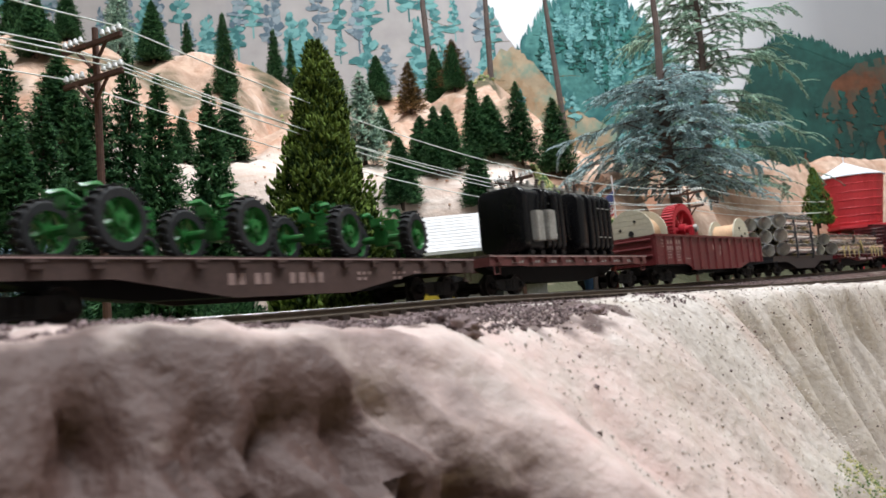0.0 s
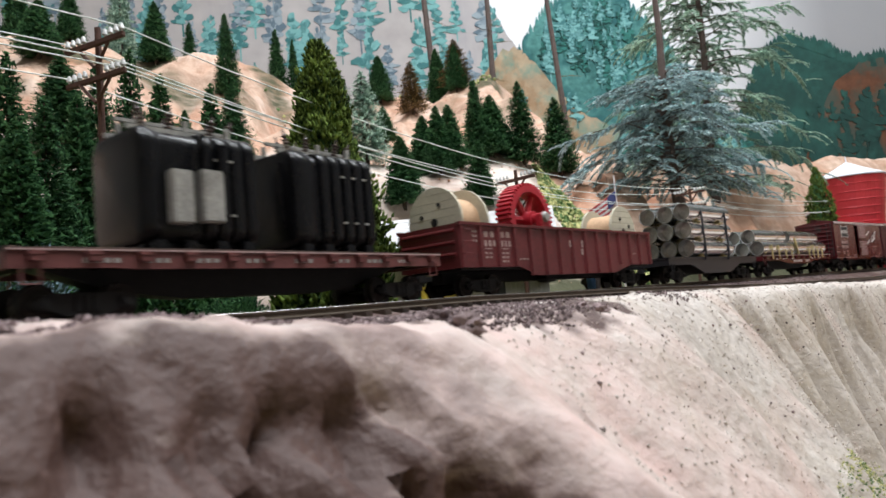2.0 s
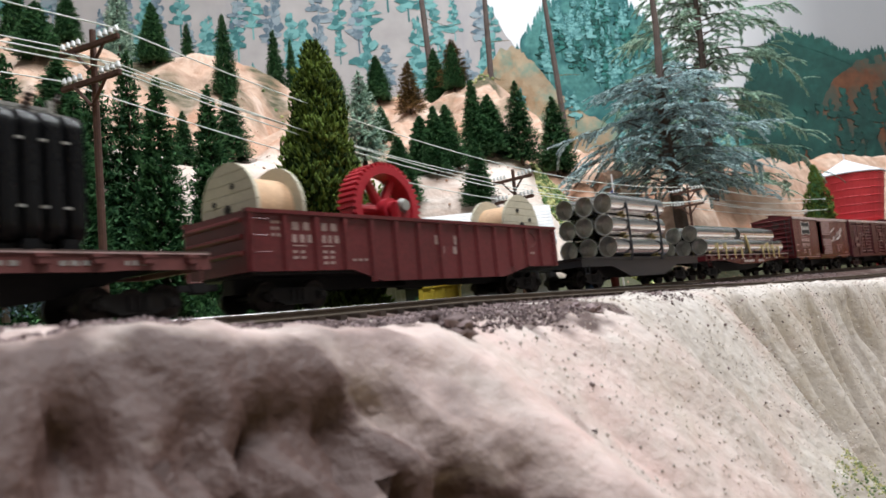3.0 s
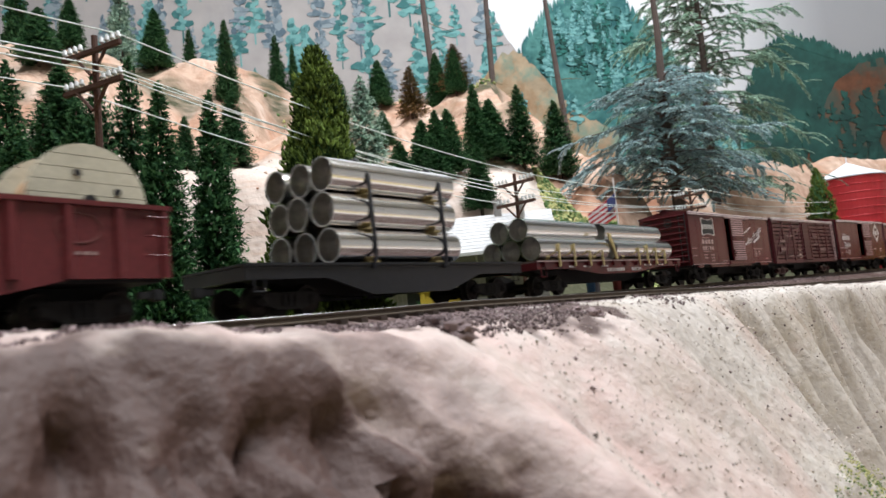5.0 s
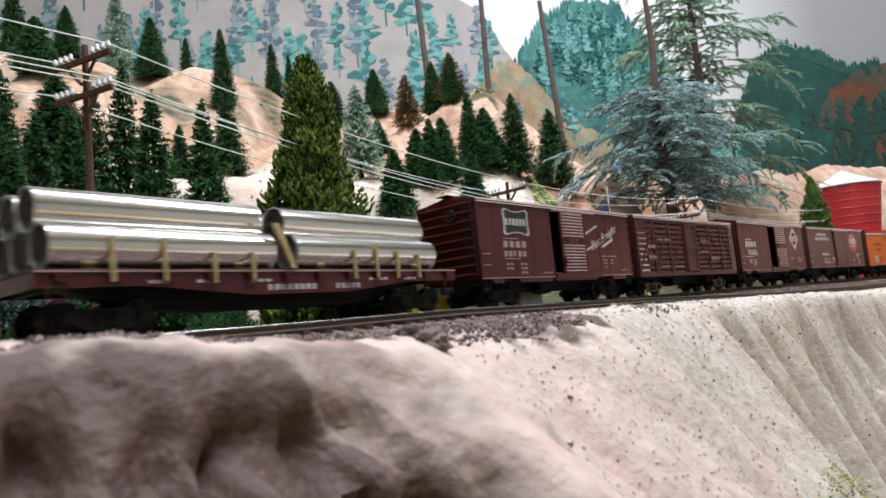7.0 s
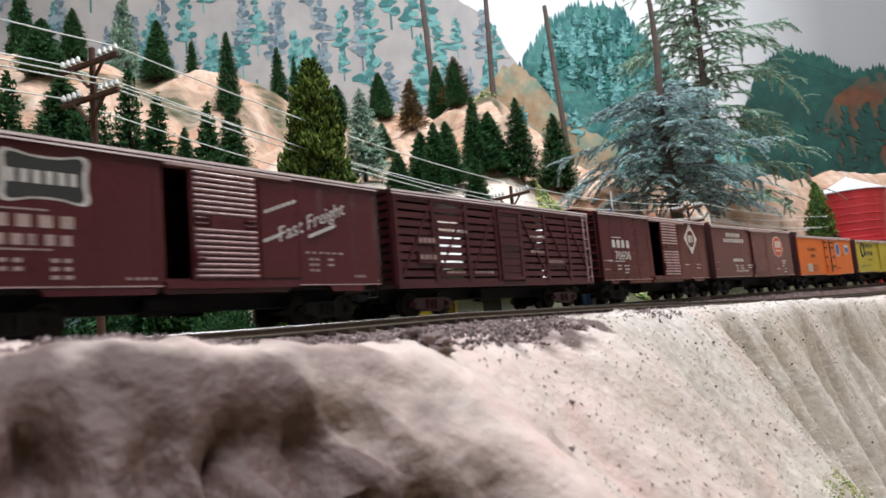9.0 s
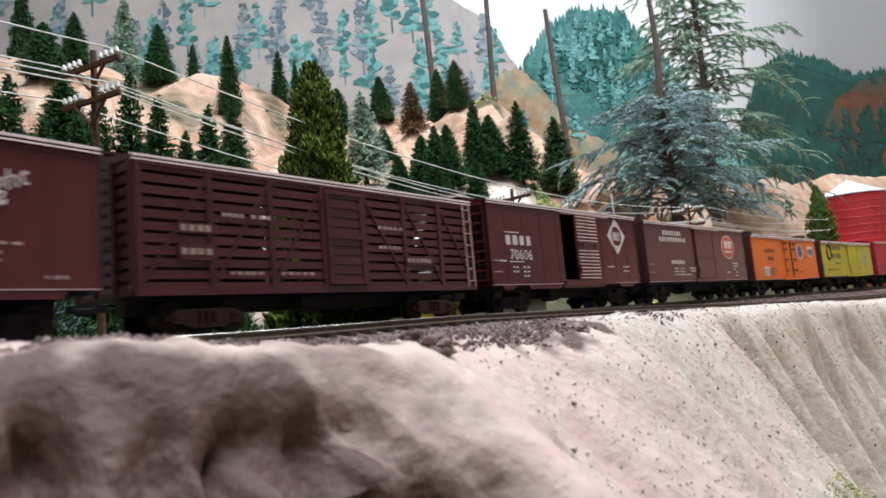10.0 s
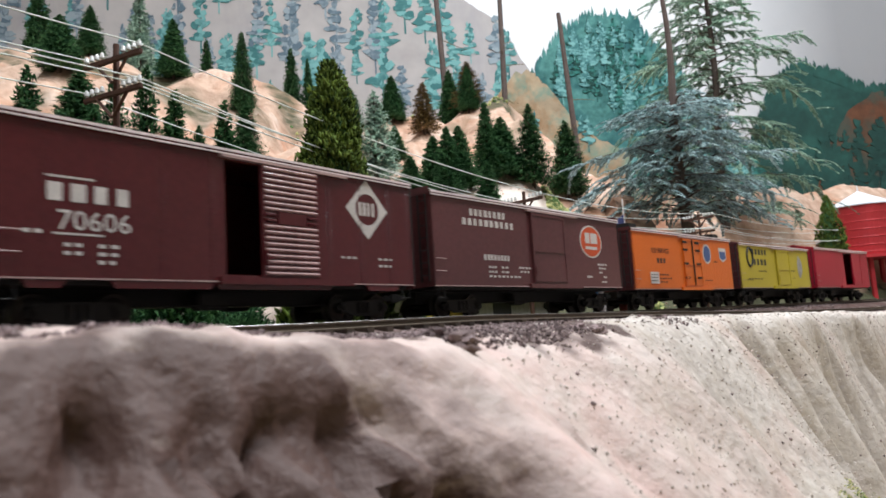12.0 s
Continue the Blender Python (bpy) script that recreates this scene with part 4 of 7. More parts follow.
    for z in (z0 + 6, z0 + 11):
        grab(gm, -L / 2 + 1.5, -L / 2 + 6.5, z, -hw)
    part("grab_irons", gm, GLINTPAINT, car, "pale grab irons with the highlight in their colour")
    stp = Mb()
    for x in (-L / 2 + 2, L / 2 - 6):
        stp.tube([(x, -hw + 0.6, z0), (x, -hw + 0.6, z0 - 4.5), (x + 4, -hw + 0.6, z0 - 4.5), (x + 4, -hw + 0.6, z0)], 0.3, 5)
    part("sill_steps", stp, UNDER, car)
    # highlight along the bottom of the side, painted as a thin strip
    part("sill_glint", Mb().box(-L / 2, L / 2, -hw - 0.22, -hw + 0.1, z0 + 0.05, z0 + 0.4), GLINTPAINT, car, "pale strip painted as the lower edge highlight")
    brake_wheel(car, -L / 2, -4, eave - 6, -1)
    return car


def letter_lines(car, rows, y, m=None, seed=1, label="small unreadable white stencilling"):
    rnd = random.Random(seed)
    mb = Mb()
    for x0, x1, z, h, n in rows:
        bars(mb, x0, x1, z, h, y, n, rnd)
    part("stencilling", mb, m or WHITEPAINT, car, label, sharp=0)


# brown-red boxcar with a shield and a slanted slogan, door part open
Y1 = -17.72
car = boxcar("boxcar", "red-brown steel boxcar with dark shield emblem, door ajar", 782.5, 142, 48.2, BOXRED, (-12.4, 8), (-5.0, 17.8), True)


def shield(car, cx, cz, w, h, y):
    def ring(k):
        pts = []
        for a in np.linspace(0, 2 * math.pi, 33)[:-1]:
            sx = math.copysign(abs(math.cos(a)) ** 0.55, math.cos(a))
            sz = math.copysign(abs(math.sin(a)) ** 0.55, math.sin(a))
            pinch = 1 - 0.17 * math.cos(2 * a) ** 2
            pts.append((cx + sx * w / 2 * k * pinch, cz + sz * h / 2 * k * pinch * (1 - 0.08 * math.cos(4 * a))))
        return pts
    em = part("emblem", Mb().prism(ring(1.0), y, y + 0.1), WHITEPAINT, car, "white-edged black shield emblem")
    part("emblem_field", Mb().prism(ring(0.88), y - 0.06, y), BLACKPAINT, em)
    rnd = random.Random(3)
    part("emblem_bars", bars(Mb(), cx - w * 0.36, cx + w * 0.36, cz - 1.6, 3.2, y - 0.12, 6, rnd), WHITEPAINT, em)


shield(car, -41.8, 38.6, 23, 13.5, Y1)
aux = part("auxiliary_door", Mb().box(18.4, 34.2, -18.25, -17.6, 14.8, 44.8, 0.15), BOXRED, car)
for x in (18.9, 33.4):
    part("stile", Mb().box(x, x + 0.6, -18.45, -18.2, 15.2, 44.4), BOXRED, aux)
lettering("slogan", "Fast Freight", 6.6, car, 40.0, 31.4, Y1 - 0.62, WHITEPAINT, shear=0.35, rz=21, label="white slanted script lettering")
letter_lines(car, [(-53, -34, 26.6, 3.0, 4), (-53, -35, 22.4, 2.6, 5), (-53, -34, 30.6, 0.4, 1), (-53, -34, 21.2, 0.4, 1), (-52, -46, 18.4, 1.0, 2), (-52, -46, 16.4, 1.0, 2), (-41, -35, 18.4, 1.0, 2), (-41, -35, 16.4, 1.0, 2), (-41, -35, 14.4, 1.0, 2), (-23, -14, 14.2, 0.8, 4), (36.5, 54, 22.8, 0.7, 6), (38, 43, 20.6, 0.8, 2), (38, 43, 18.8, 0.8, 2), (38, 43, 17.0, 0.8, 2), (46, 50, 20.6, 0.8, 1), (46, 50, 18.8, 0.8, 1), (58, 64, 15.0, 0.9, 3)], Y1, FADED, seed=5)
mb = Mb()
for z, x0, x1 in ((34.6, 20.5, 33.5), (27.8, 38, 50), (25.4, 19.4, 25.6)):
    n = 6
    for i in range(n):
        f = i / n
        xx, zz = x0 + (x1 - x0) * f, z + (x1 - x0) * f * 0.36
        mb.prism([(xx, zz), (xx + 1.5, zz + 0.55), (xx + 1.7, zz + 1.7), (xx + 0.2, zz + 1.15)], Y1 - 0.64, Y1 + 0.1)
part("slogan_bars", mb, WHITEPAINT, car, sharp=0)

# open-slatted stock car
def stock_car(s0, L=147.5, eave=48.6, hw=17.0):
    car = new_car("stock_car", "dark red slatted wooden livestock car", "stock car", s0)
    z0 = 12.0
    slat_z = np.linspace(z0 + 1.2, eave - 2.6, 11)
    slat = Mb().box(-0.5, 0.5, -0.4, 0.4, -1.15, 1.15).mesh("slat", STOCKRED)
    wide = Mb().box(-0.5, 0.5, -0.4, 0.4, -1.62, 1.62).mesh("slat", STOCKRED)
    for y in (-hw, hw):
        for z in slat_z:
            for x0, x1 in ((-L / 2 + 1, -9.5), (9.5, L / 2 - 1)):
                ob = part("slat", slat if y < 0 else wide, STOCKRED, car, at=at_mm((x0 + x1) / 2, y, float(z)) @ Matrix.Diagonal((x1 - x0, 1, 1, 1)))
        post = Mb().box(-1.0, 1.0, -0.95 if y < 0 else 0, 0 if y < 0 else 0.95, z0, eave - 0.8).mesh("post", STOCKRED)
        for x in [-L / 2 + 1, L / 2 - 1, -9.5, 9.5] + list(np.linspace(-L / 2 + 1, -9.5, 4)[1:3]) + list(np.linspace(9.5, L / 2 - 1, 4)[1:3]):
            part("post", post, STOCKRED, car, at=at_mm(float(x), y, 0))
        o = -0.6 if y < 0 else 0.6
        xs = list(np.linspace(-L / 2 + 1, -9.5, 4)) + list(np.linspace(9.5, L / 2 - 1, 4))
        for i, (x0, x1) in enumerate(zip(xs[:-1], xs[1:])):
            if x0 < -9 and x1 > 9:
                continue
            a, b = (z0 + 1, eave - 3) if x0 > 0 else (eave - 3, z0 + 1)
            part("brace", Mb().prism([(x0, b - 0.8), (x0, b + 0.8), (x1, a + 0.8), (x1, a - 0.8)], y + o - 0.3, y + o + 0.3), STOCKRED, car)
    d = part("door", Mb().box(-8.6, 8.6, -hw - 0.75, -hw - 0.55, z0 + 1.5, eave - 3), STOCKRED, car)
    for z in np.linspace(z0 + 3, eave - 4.5, 10):
        part("slat", Mb().box(-8.6, 8.6, -hw - 1.3, -hw - 0.75, z - 1.25, z + 1.25), STOCKRED, d)
    for x in (-8.6, 6.9):
        part("stile", Mb().box(x, x + 1.7, -hw - 1.7, -hw - 1.3, z0 + 1.5, eave - 3), STOCKRED, d)
    for z in (z0 + 1.5, 29, eave - 4.5):
        part("rail", Mb().box(-8.7, 8.7, -hw - 1.9, -hw - 1.35, z, z + 1.5), STOCKRED, d)
    part("letter_board", Mb().box(-L / 2, L / 2, -hw - 0.9, -hw + 0.4, eave - 2.4, eave).box(-L / 2, L / 2, hw - 0.4, hw + 0.9, eave - 2.4, eave).box(-L / 2, L / 2, -hw - 0.9, -hw + 0.4, z0 - 1.2, z0 + 1).box(-L / 2, L / 2, hw - 0.4, hw + 0.9, z0 - 1.2, z0 + 1), STOCKRED, car)
    part("floor", Mb().box(-L / 2, L / 2, -hw + 0.4, hw - 0.4, z0 - 0.6, z0 + 1), DECKWOOD, car)
    for sgn in (-1, 1):
        end_slat = Mb().box(min(sgn * L / 2, sgn * (L / 2 - 0.8)), max(sgn * L / 2, sgn * (L / 2 - 0.8)), -hw, hw, -1.05, 1.05).mesh("slat", STOCKRED)
        for z in slat_z:
            part("slat", end_slat, STOCKRED, car, at=at_mm(0, 0, float(z)))
        end_post = Mb().box(min(sgn * (L / 2), sgn * (L / 2 + 0.9)), max(sgn * (L / 2), sgn * (L / 2 + 0.9)), -0.9, 0.9, z0, eave).mesh("post", STOCKRED)
        for y in (-hw + 0.6, -6, 6, hw - 0.6):
            part("post", end_post, STOCKRED, car, at=at_mm(0, y, 0))
        coupler(car, sgn * L / 2, sgn)
        truck(car, sgn * (L / 2 - 23), STOCKRED)
    car_roof(car, L, eave, STOCKRED, hw, ribs=False)
    underframe(car, L)
    ladder(car, L / 2 - 6, -hw - 0.6, z0, eave - 1.5, STOCKRED)
    part("name_boards", Mb().box(-62, -50, -hw - 1.2, -hw - 0.3, 20.5, 25).box(-62, -50, -hw - 1.2, -hw - 0.3, 28, 31).box(30, 46, -hw - 1.2, -hw - 0.3, 20.5, 24), STOCKRED, car)
    letter_lines(car, [(-61, -51, 22, 1.8, 4), (-61, -51, 28.6, 1.8, 4), (-48, -40, 33.4, 1.2, 4), (-38, -30, 33.4, 1.2, 3), (31, 45, 21.5, 1.6, 6), (-46, -34, 16.4, 1.0, 5), (-28, -14, 16.4, 1.0, 5), (16, 30, 33.4, 1.2, 5), (16, 28, 26.2, 1.2, 5)], -hw - 1.32, FADED, seed=8)
    return car


stock_car(937.5)

# boxcar with the open door and white diamond
car = boxcar("boxcar", "maroon steel boxcar with white diamond emblem, door open", 1094, 140.5, 51.0, BOXRED, (-10.4, 11), (1.4, 24), True)
cx, cz = 47.2, 39.0
em = part("emblem", Mb().prism([(cx - 10.2, cz), (cx, cz + 10.6), (cx + 10.2, cz), (cx, cz - 10.6)], Y1, Y1 + 0.1), WHITEPAINT, car, "white diamond emblem")
ring = [(cx + 5.6 * math.cos(a), cz + 5.6 * math.sin(a)) for a in np.linspace(0, 2 * math.pi, 25)[:-1]]
part("emblem_disc", Mb().prism(ring, Y1 - 0.06, Y1), BOXRED, em)
part("emblem_bars", bars(Mb(), cx - 4.2, cx + 4.4, cz - 2.4, 4.8, Y1 - 0.12, 4, random.Random(2)), WHITEPAINT, em)
lettering("car_number", "70606", 6.9, car, -46.8, 24.2, Y1, WHITEPAINT, width=1.05, label="white car number lettering")
letter_lines(car, [(-58, -36, 31.0, 4.4, 4), (-58.5, -35.5, 36.6, 0.5, 1), (-56.5, -37, 23.0, 0.45, 1), (-54, -49, 20.2, 0.9, 2), (-46, -40, 20.2, 0.9, 2), (-54, -49, 18.2, 0.9, 2), (-46, -40, 18.2, 0.9, 2), (-46, -41, 16.2, 0.9, 2), (34, 42, 21.2, 0.8, 3), (52, 60, 21.2, 0.8, 3), (52, 60, 18.8, 0.8, 3), (-63, -58, 23, 0.9, 2)], Y1, seed=6)

# smooth-sided boxcar with an orange disc
car = boxcar("boxcar", "maroon-brown wooden boxcar with orange disc emblem, door shut", 1254.5, 154, 50.2, BOXBROWN, None, (-9.4, 19), False, ends="wood", seams=False, sill_tabs=False)
cx, cz = 46.5, 36.6
em = part("emblem", Mb().prism([(cx + 11.2 * math.cos(a), cz + 8.6 * math.sin(a)) for a in np.linspace(0, 2 * math.pi, 33)[:-1]], Y1, Y1 + 0.1), WHITEPAINT, car, "orange disc emblem with white rim")
part("emblem_field", Mb().prism([(cx + 10.3 * math.cos(a), cz + 7.8 * math.sin(a)) for a in np.linspace(0, 2 * math.pi, 33)[:-1]], Y1 - 0.06, Y1), REDPAINT, em)
part("emblem_bars", Mb().box(cx - 6, cx - 1.4, Y1 - 0.12, Y1, cz - 1, cz + 4.6).box(cx - 0.4, cx + 6.4, Y1 - 0.12, Y1, cz - 1, cz + 4.6).box(cx - 6, cx + 6, Y1 - 0.12, Y1, cz - 4.2, cz - 2.6), WHITEPAINT, em)
letter_lines(car, [(-53, -27, 42.4, 2.9, 8), (-58, -21, 38.2, 2.9, 10), (-45, -26, 23.8, 2.4, 8), (-42, -36, 20.4, 0.9, 3), (-33, -27, 20.4, 0.9, 2), (-42, -36, 18.4, 0.9, 3), (-33, -27, 18.4, 0.9, 2), (-42, -18, 16.4, 0.9, 8), (-20, -10, 20.6, 0.9, 4), (-19, -11, 18.8, 0.9, 3), (52, 62, 24.2, 1.0, 4), (53, 61, 22.2, 1.0, 3), (53, 57, 20.0, 1.0, 2), (57, 61, 17.6, 1.0, 2), (40, 46, 17.6, 1.0, 3), (55, 61, 15.0, 0.9, 2)], Y1, seed=9)

# orange ice reefer
car = boxcar("reefer", "bright orange wooden ice refrigerator car with brown ends", 1418, 141, 47.2, ORANGE, None, (-7, 18), False, ends="wood", seams=False, sill_tabs=False, roof_paint=BOXBROWN, sill=11.6)
tagged(car, category="refrigerator car")
for x in (-59, 59):
    part("ice_hatch", Mb().box(x - 5, x + 5, -13, -4, 46.4, 51.5, 0.5), UNDER, car)
hm = Mb()
for z in (19, 28, 37, 42):
    for x in (-4.5, 13.5):
        hm.box(x - 3, x + 3, -19.2, -18.7, z - 0.7, z + 0.7)
hm.tube([(5.5, -19.3, 14), (5.5, -19.3, 44)], 0.45, 6)
part("door_hardware", hm, UNDER, car)
brd = Mb()
for x in np.arange(-69, 69, 2.4):
    brd.box(x, x + 2.25, -17.85, -17.55, 12.2, 46.0)
part("board_siding", brd, ORANGE, car, sharp=0)
Y2 = -17.97
lettering("service_lettering", "ICE SERVICE", 4.2, car, -37, 33.8, Y2, BLACKPAINT, label="black service lettering")
letter_lines(car, [(-42, -30, 27.6, 3.0, 3), (-40, -28, 20, 0.9, 4), (-40, -24, 17.8, 0.9, 5), (-40, -30, 15.6, 0.9, 3), (24, 36, 17, 0.9, 4), (40, 46, 30, 0.9, 3)], Y2, BLACKPAINT, 10, "small unreadable black stencilling")
em = part("emblem", Mb().prism([(30 + 6.5 * math.cos(a), 35.5 + 6.8 * math.sin(a)) for a in np.linspace(0, 2 * math.pi, 25)[:-1]], Y2, Y2 + 0.1), WHITEPAINT, car, "round blue and white emblem")
part("emblem_field", Mb().prism([(30 + 5.2 * math.cos(a), 35.5 + 5.5 * math.sin(a)) for a in np.linspace(0, 2 * math.pi, 25)[:-1]], Y2 - 0.06, Y2), BLUEPAINT, em)
em = part("emblem", Mb().prism([(56, 30.5), (62, 33), (62, 40.5), (50, 40.5), (50, 33)], Y2, Y2 + 0.1), WHITEPAINT, car, "white shield emblem")
part("emblem_field", Mb().prism([(56, 31.8), (61, 33.6), (61, 38), (51, 38), (51, 33.6)], Y2 - 0.06, Y2), BLUEPAINT, em)
part("placard", Mb().box(-52, -42, Y2 - 0.25, Y2 + 0.1, 15, 22), WHITEPAINT, car, "white placard")
letter_lines(car, [(-51, -43, 20, 0.7, 3), (-51, -43, 18.4, 0.7, 3), (-51, -43, 16.4, 0.7, 3)], Y2 - 0.35, BLACKPAINT, 4, "small unreadable black print")

# mustard yellow boxcar
car = boxcar("boxcar", "mustard yellow boxcar with dark script emblem, brown ends", 1576, 142, 46.0, YELLOW, None, (-3, 23), False, ends="wood", seams=False, sill_tabs=False, roof_paint=BOXBROWN)
letter_lines(car, [(-48, -18, 38, 4.2, 5), (-46, -20, 30, 4.6, 4), (-38, -22, 24.8, 1.2, 4), (-58, -30, 19, 0.8, 5), (28, 38, 26, 0.8, 3), (30, 36, 20, 0.8, 2), (-60, -50, 18, 0.8, 3)], Y1, BLACKPAINT, 12, "dark unreadable emblem bars")
ring = [(-53 + 5 * math.cos(a), 36 + 7 * math.sin(a)) for a in np.linspace(0, 2 * math.pi, 25)]
part("emblem", Mb().tube([(x, Y1, z) for x, z in ring], 0.9, 6), BLACKPAINT, car, "dark oval emblem")
part("emblem", Mb().prism([(49 + 5.5 * math.cos(a), 30 + 9 * math.sin(a) * (1 + 0.15 * math.cos(3 * a))) for a in np.linspace(0, 2 * math.pi, 21)[:-1]], Y1, Y1 + 0.1), GREYP, car, "plain dark oval picture panel")

# crimson boxcar
car = boxcar("boxcar", "crimson red wooden boxcar with its door open", 1735, 143, 48.5, CRIMSON, (2, 24), (22, 46), False, ends="wood", seams=False, sill_tabs=False)
letter_lines(car, [(-46, -14, 36, 3.4, 7), (-34, -20, 29, 2.2, 5), (-34, -28, 22, 0.9, 2), (-24, -18, 22, 0.9, 2), (-34, -28, 19, 0.9, 2), (-24, -18, 19, 0.9, 2)], Y1, WHITEPAINT, 13)
sl = Mb()
for x in np.arange(-70, 70, 3.0):
    if not 0 < x < 24:
        sl.box(x, x + 2.8, -17.8, -17.5, 13, 47)
part("board_siding", sl, CRIMSON, car, sharp=0)


# ---- flat cars and gondola ----
def flatcar(name, label, s0, L, deck, paint, belly, pockets, hw=17.0, depth=5.0, taper=(30, 55), wood=True):
    car = new_car(name, label, "flatcar", s0)
    bot = deck - depth
    prof = [(-L / 2, deck), (L / 2, deck), (L / 2, bot), (L / 2 - taper[0], bot), (L / 2 - taper[1], belly), (-L / 2 + taper[1], belly), (-L / 2 + taper[0], bot), (-L / 2, bot)]
    for y in (-hw, hw - 1.0):
        mb = Mb().prism(prof, y, y + 1.0)
        mb.box(-L / 2, L / 2, y - 0.35 if y < 0 else y + 0.6, y + 0.4 if y < 0 else y + 1.35, deck - 0.8, deck - 0.05)
        part("side_sill", mb, paint, car)
        # thin pale strip paints the highlight on the deck's rim
        part("deck_glint", Mb().box(-L / 2, L / 2, y - 0.5 if y < 0 else y + 1.2, y - 0.3 if y < 0 else y + 1.5, deck - 0.5, deck - 0.1), GLINTPAINT, car, "pale strip painted as the deck edge highlight")
    dk = Mb()
    if wood:
        x, rnd = -L / 2, random.Random(int(L))
        while x < L / 2 - 0.5:
            dk.box(x, min(x + 2.55, L / 2), -hw - 0.4, hw + 0.4, deck - 0.6, deck + rnd.uniform(0.25, 0.45))
            x += 2.75
        part("deck_planks", dk, DECKWOOD, car, sharp=0)
    else:
        part("deck", dk.box(-L / 2 - 0.3, L / 2 + 0.3, -hw - 0.9, hw + 0.9, deck - 0.5, deck + 0.35, 0.15), paint, car)
    pocket = Mb().box(-1.6, 1.6, -1.5, 0, -2.6, 0, 0.25).box(-1.9, 1.9, -1.7, 0, -0.9, -0.3).mesh("stake_pocket", paint)
    for x in np.linspace(-L / 2 + 6, L / 2 - 6, pockets) if pockets else ():
        part("stake_pocket", pocket, paint, car, at=at_mm(float(x), -hw, deck - 0.6))
        part("stake_pocket", pocket, paint, car, at=at_mm(float(x), hw, deck - 0.6, 180))
    part("centre_sill", Mb().prism([(-L / 2 + 4, deck - 1), (L / 2 - 4, deck - 1), (L / 2 - 30, 8), (L / 2 - 50, 5.5), (-L / 2 + 50, 5.5), (-L / 2 + 30, 8)], -4, 4), UNDER, car)
    cb = Mb()
    for x in np.linspace(-L / 2 + 8, L / 2 - 8, 9):
        cb.box(x - 0.8, x + 0.8, -hw + 1, hw - 1, deck - 4, deck - 0.7)
    part("cross_bearers", cb, UNDER, car)
    for sgn in (-1, 1):
        part("end_sill", Mb().box(min(sgn * L / 2, sgn * (L / 2 - 1.2)), max(sgn * L / 2, sgn * (L / 2 - 1.2)), -hw + 1, hw - 1, bot, deck - 0.7), paint, car)
        coupler(car, sgn * L / 2, sgn)
        truck(car, sgn * (L / 2 - 19))
    st = Mb()
    for x in (-L / 2 + 3, L / 2 - 7):
        st.tube([(x, -hw, bot + 1), (x, -hw, bot - 3.6), (x + 4, -hw, bot - 3.6), (x + 4, -hw, bot + 1)], 0.35, 5)
    part("sill_steps", st, paint, car)
    return car


flat1 = flatcar("flatcar", "grey-brown fishbelly flatcar carrying green tractors", -104, 190, 16.0, FLATBROWN, 4.6, 14, depth=5.5, taper=(38, 72))
letter_lines(flat1, [(-25, -18, 8.2, 3.4, 2), (-16, -9, 8.2, 3.4, 2), (-3, 12, 8.2, 3.4, 4), (26, 34, 10.5, 1.0, 3), (26, 32, 8.6, 1.0, 2), (44, 52, 10.5, 1.0, 3), (44, 50, 8.6, 1.0, 2), (56, 60, 10.5, 1.0, 2)], -17.12, FADED, 20, "worn unreadable faded lettering")
flat2 = flatcar("flatcar", "red-brown flatcar carrying two black transformers", 79, 153, 17.6, FLATRED, 12.6, 12, depth=4.6, taper=(24, 30))
letter_lines(flat2, [(-60, -50, 14.2, 1.2, 4), (-44, -37, 14.2, 1.2, 3), (-30, -22, 14.2, 1.2, 3), (-14, -6, 14.2, 1.2, 3), (4, 12, 14.2, 1.2, 3), (20, 28, 14.2, 1.2, 3), (36, 44, 14.2, 1.2, 3), (52, 58, 14.2, 1.2, 3)], -17.14, GREYP, 21)
flat3 = flatcar("flatcar", "black fishbelly flatcar carrying a tall pipe stack", 445, 147, 15.8, BLACKP, 5.0, 0, depth=4.6, taper=(32, 52), wood=False)
flat4 = flatcar("flatcar", "red-brown flatcar with stakes carrying bright pipes", 613, 160, 16.6, BOXRED, 9.2, 12, depth=4.2, taper=(28, 60))
letter_lines(flat4, [(-52, -46, 13, 0.9, 3), (-38, -30, 13, 0.9, 3), (-20, -12, 13, 0.9, 3), (-14, 6, 10.4, 1.8, 8), (14, 26, 10.4, 1.8, 5), (30, 40, 13, 0.9, 4), (48, 56, 13, 0.9, 3)], -17.12, WHITEPAINT, 22)


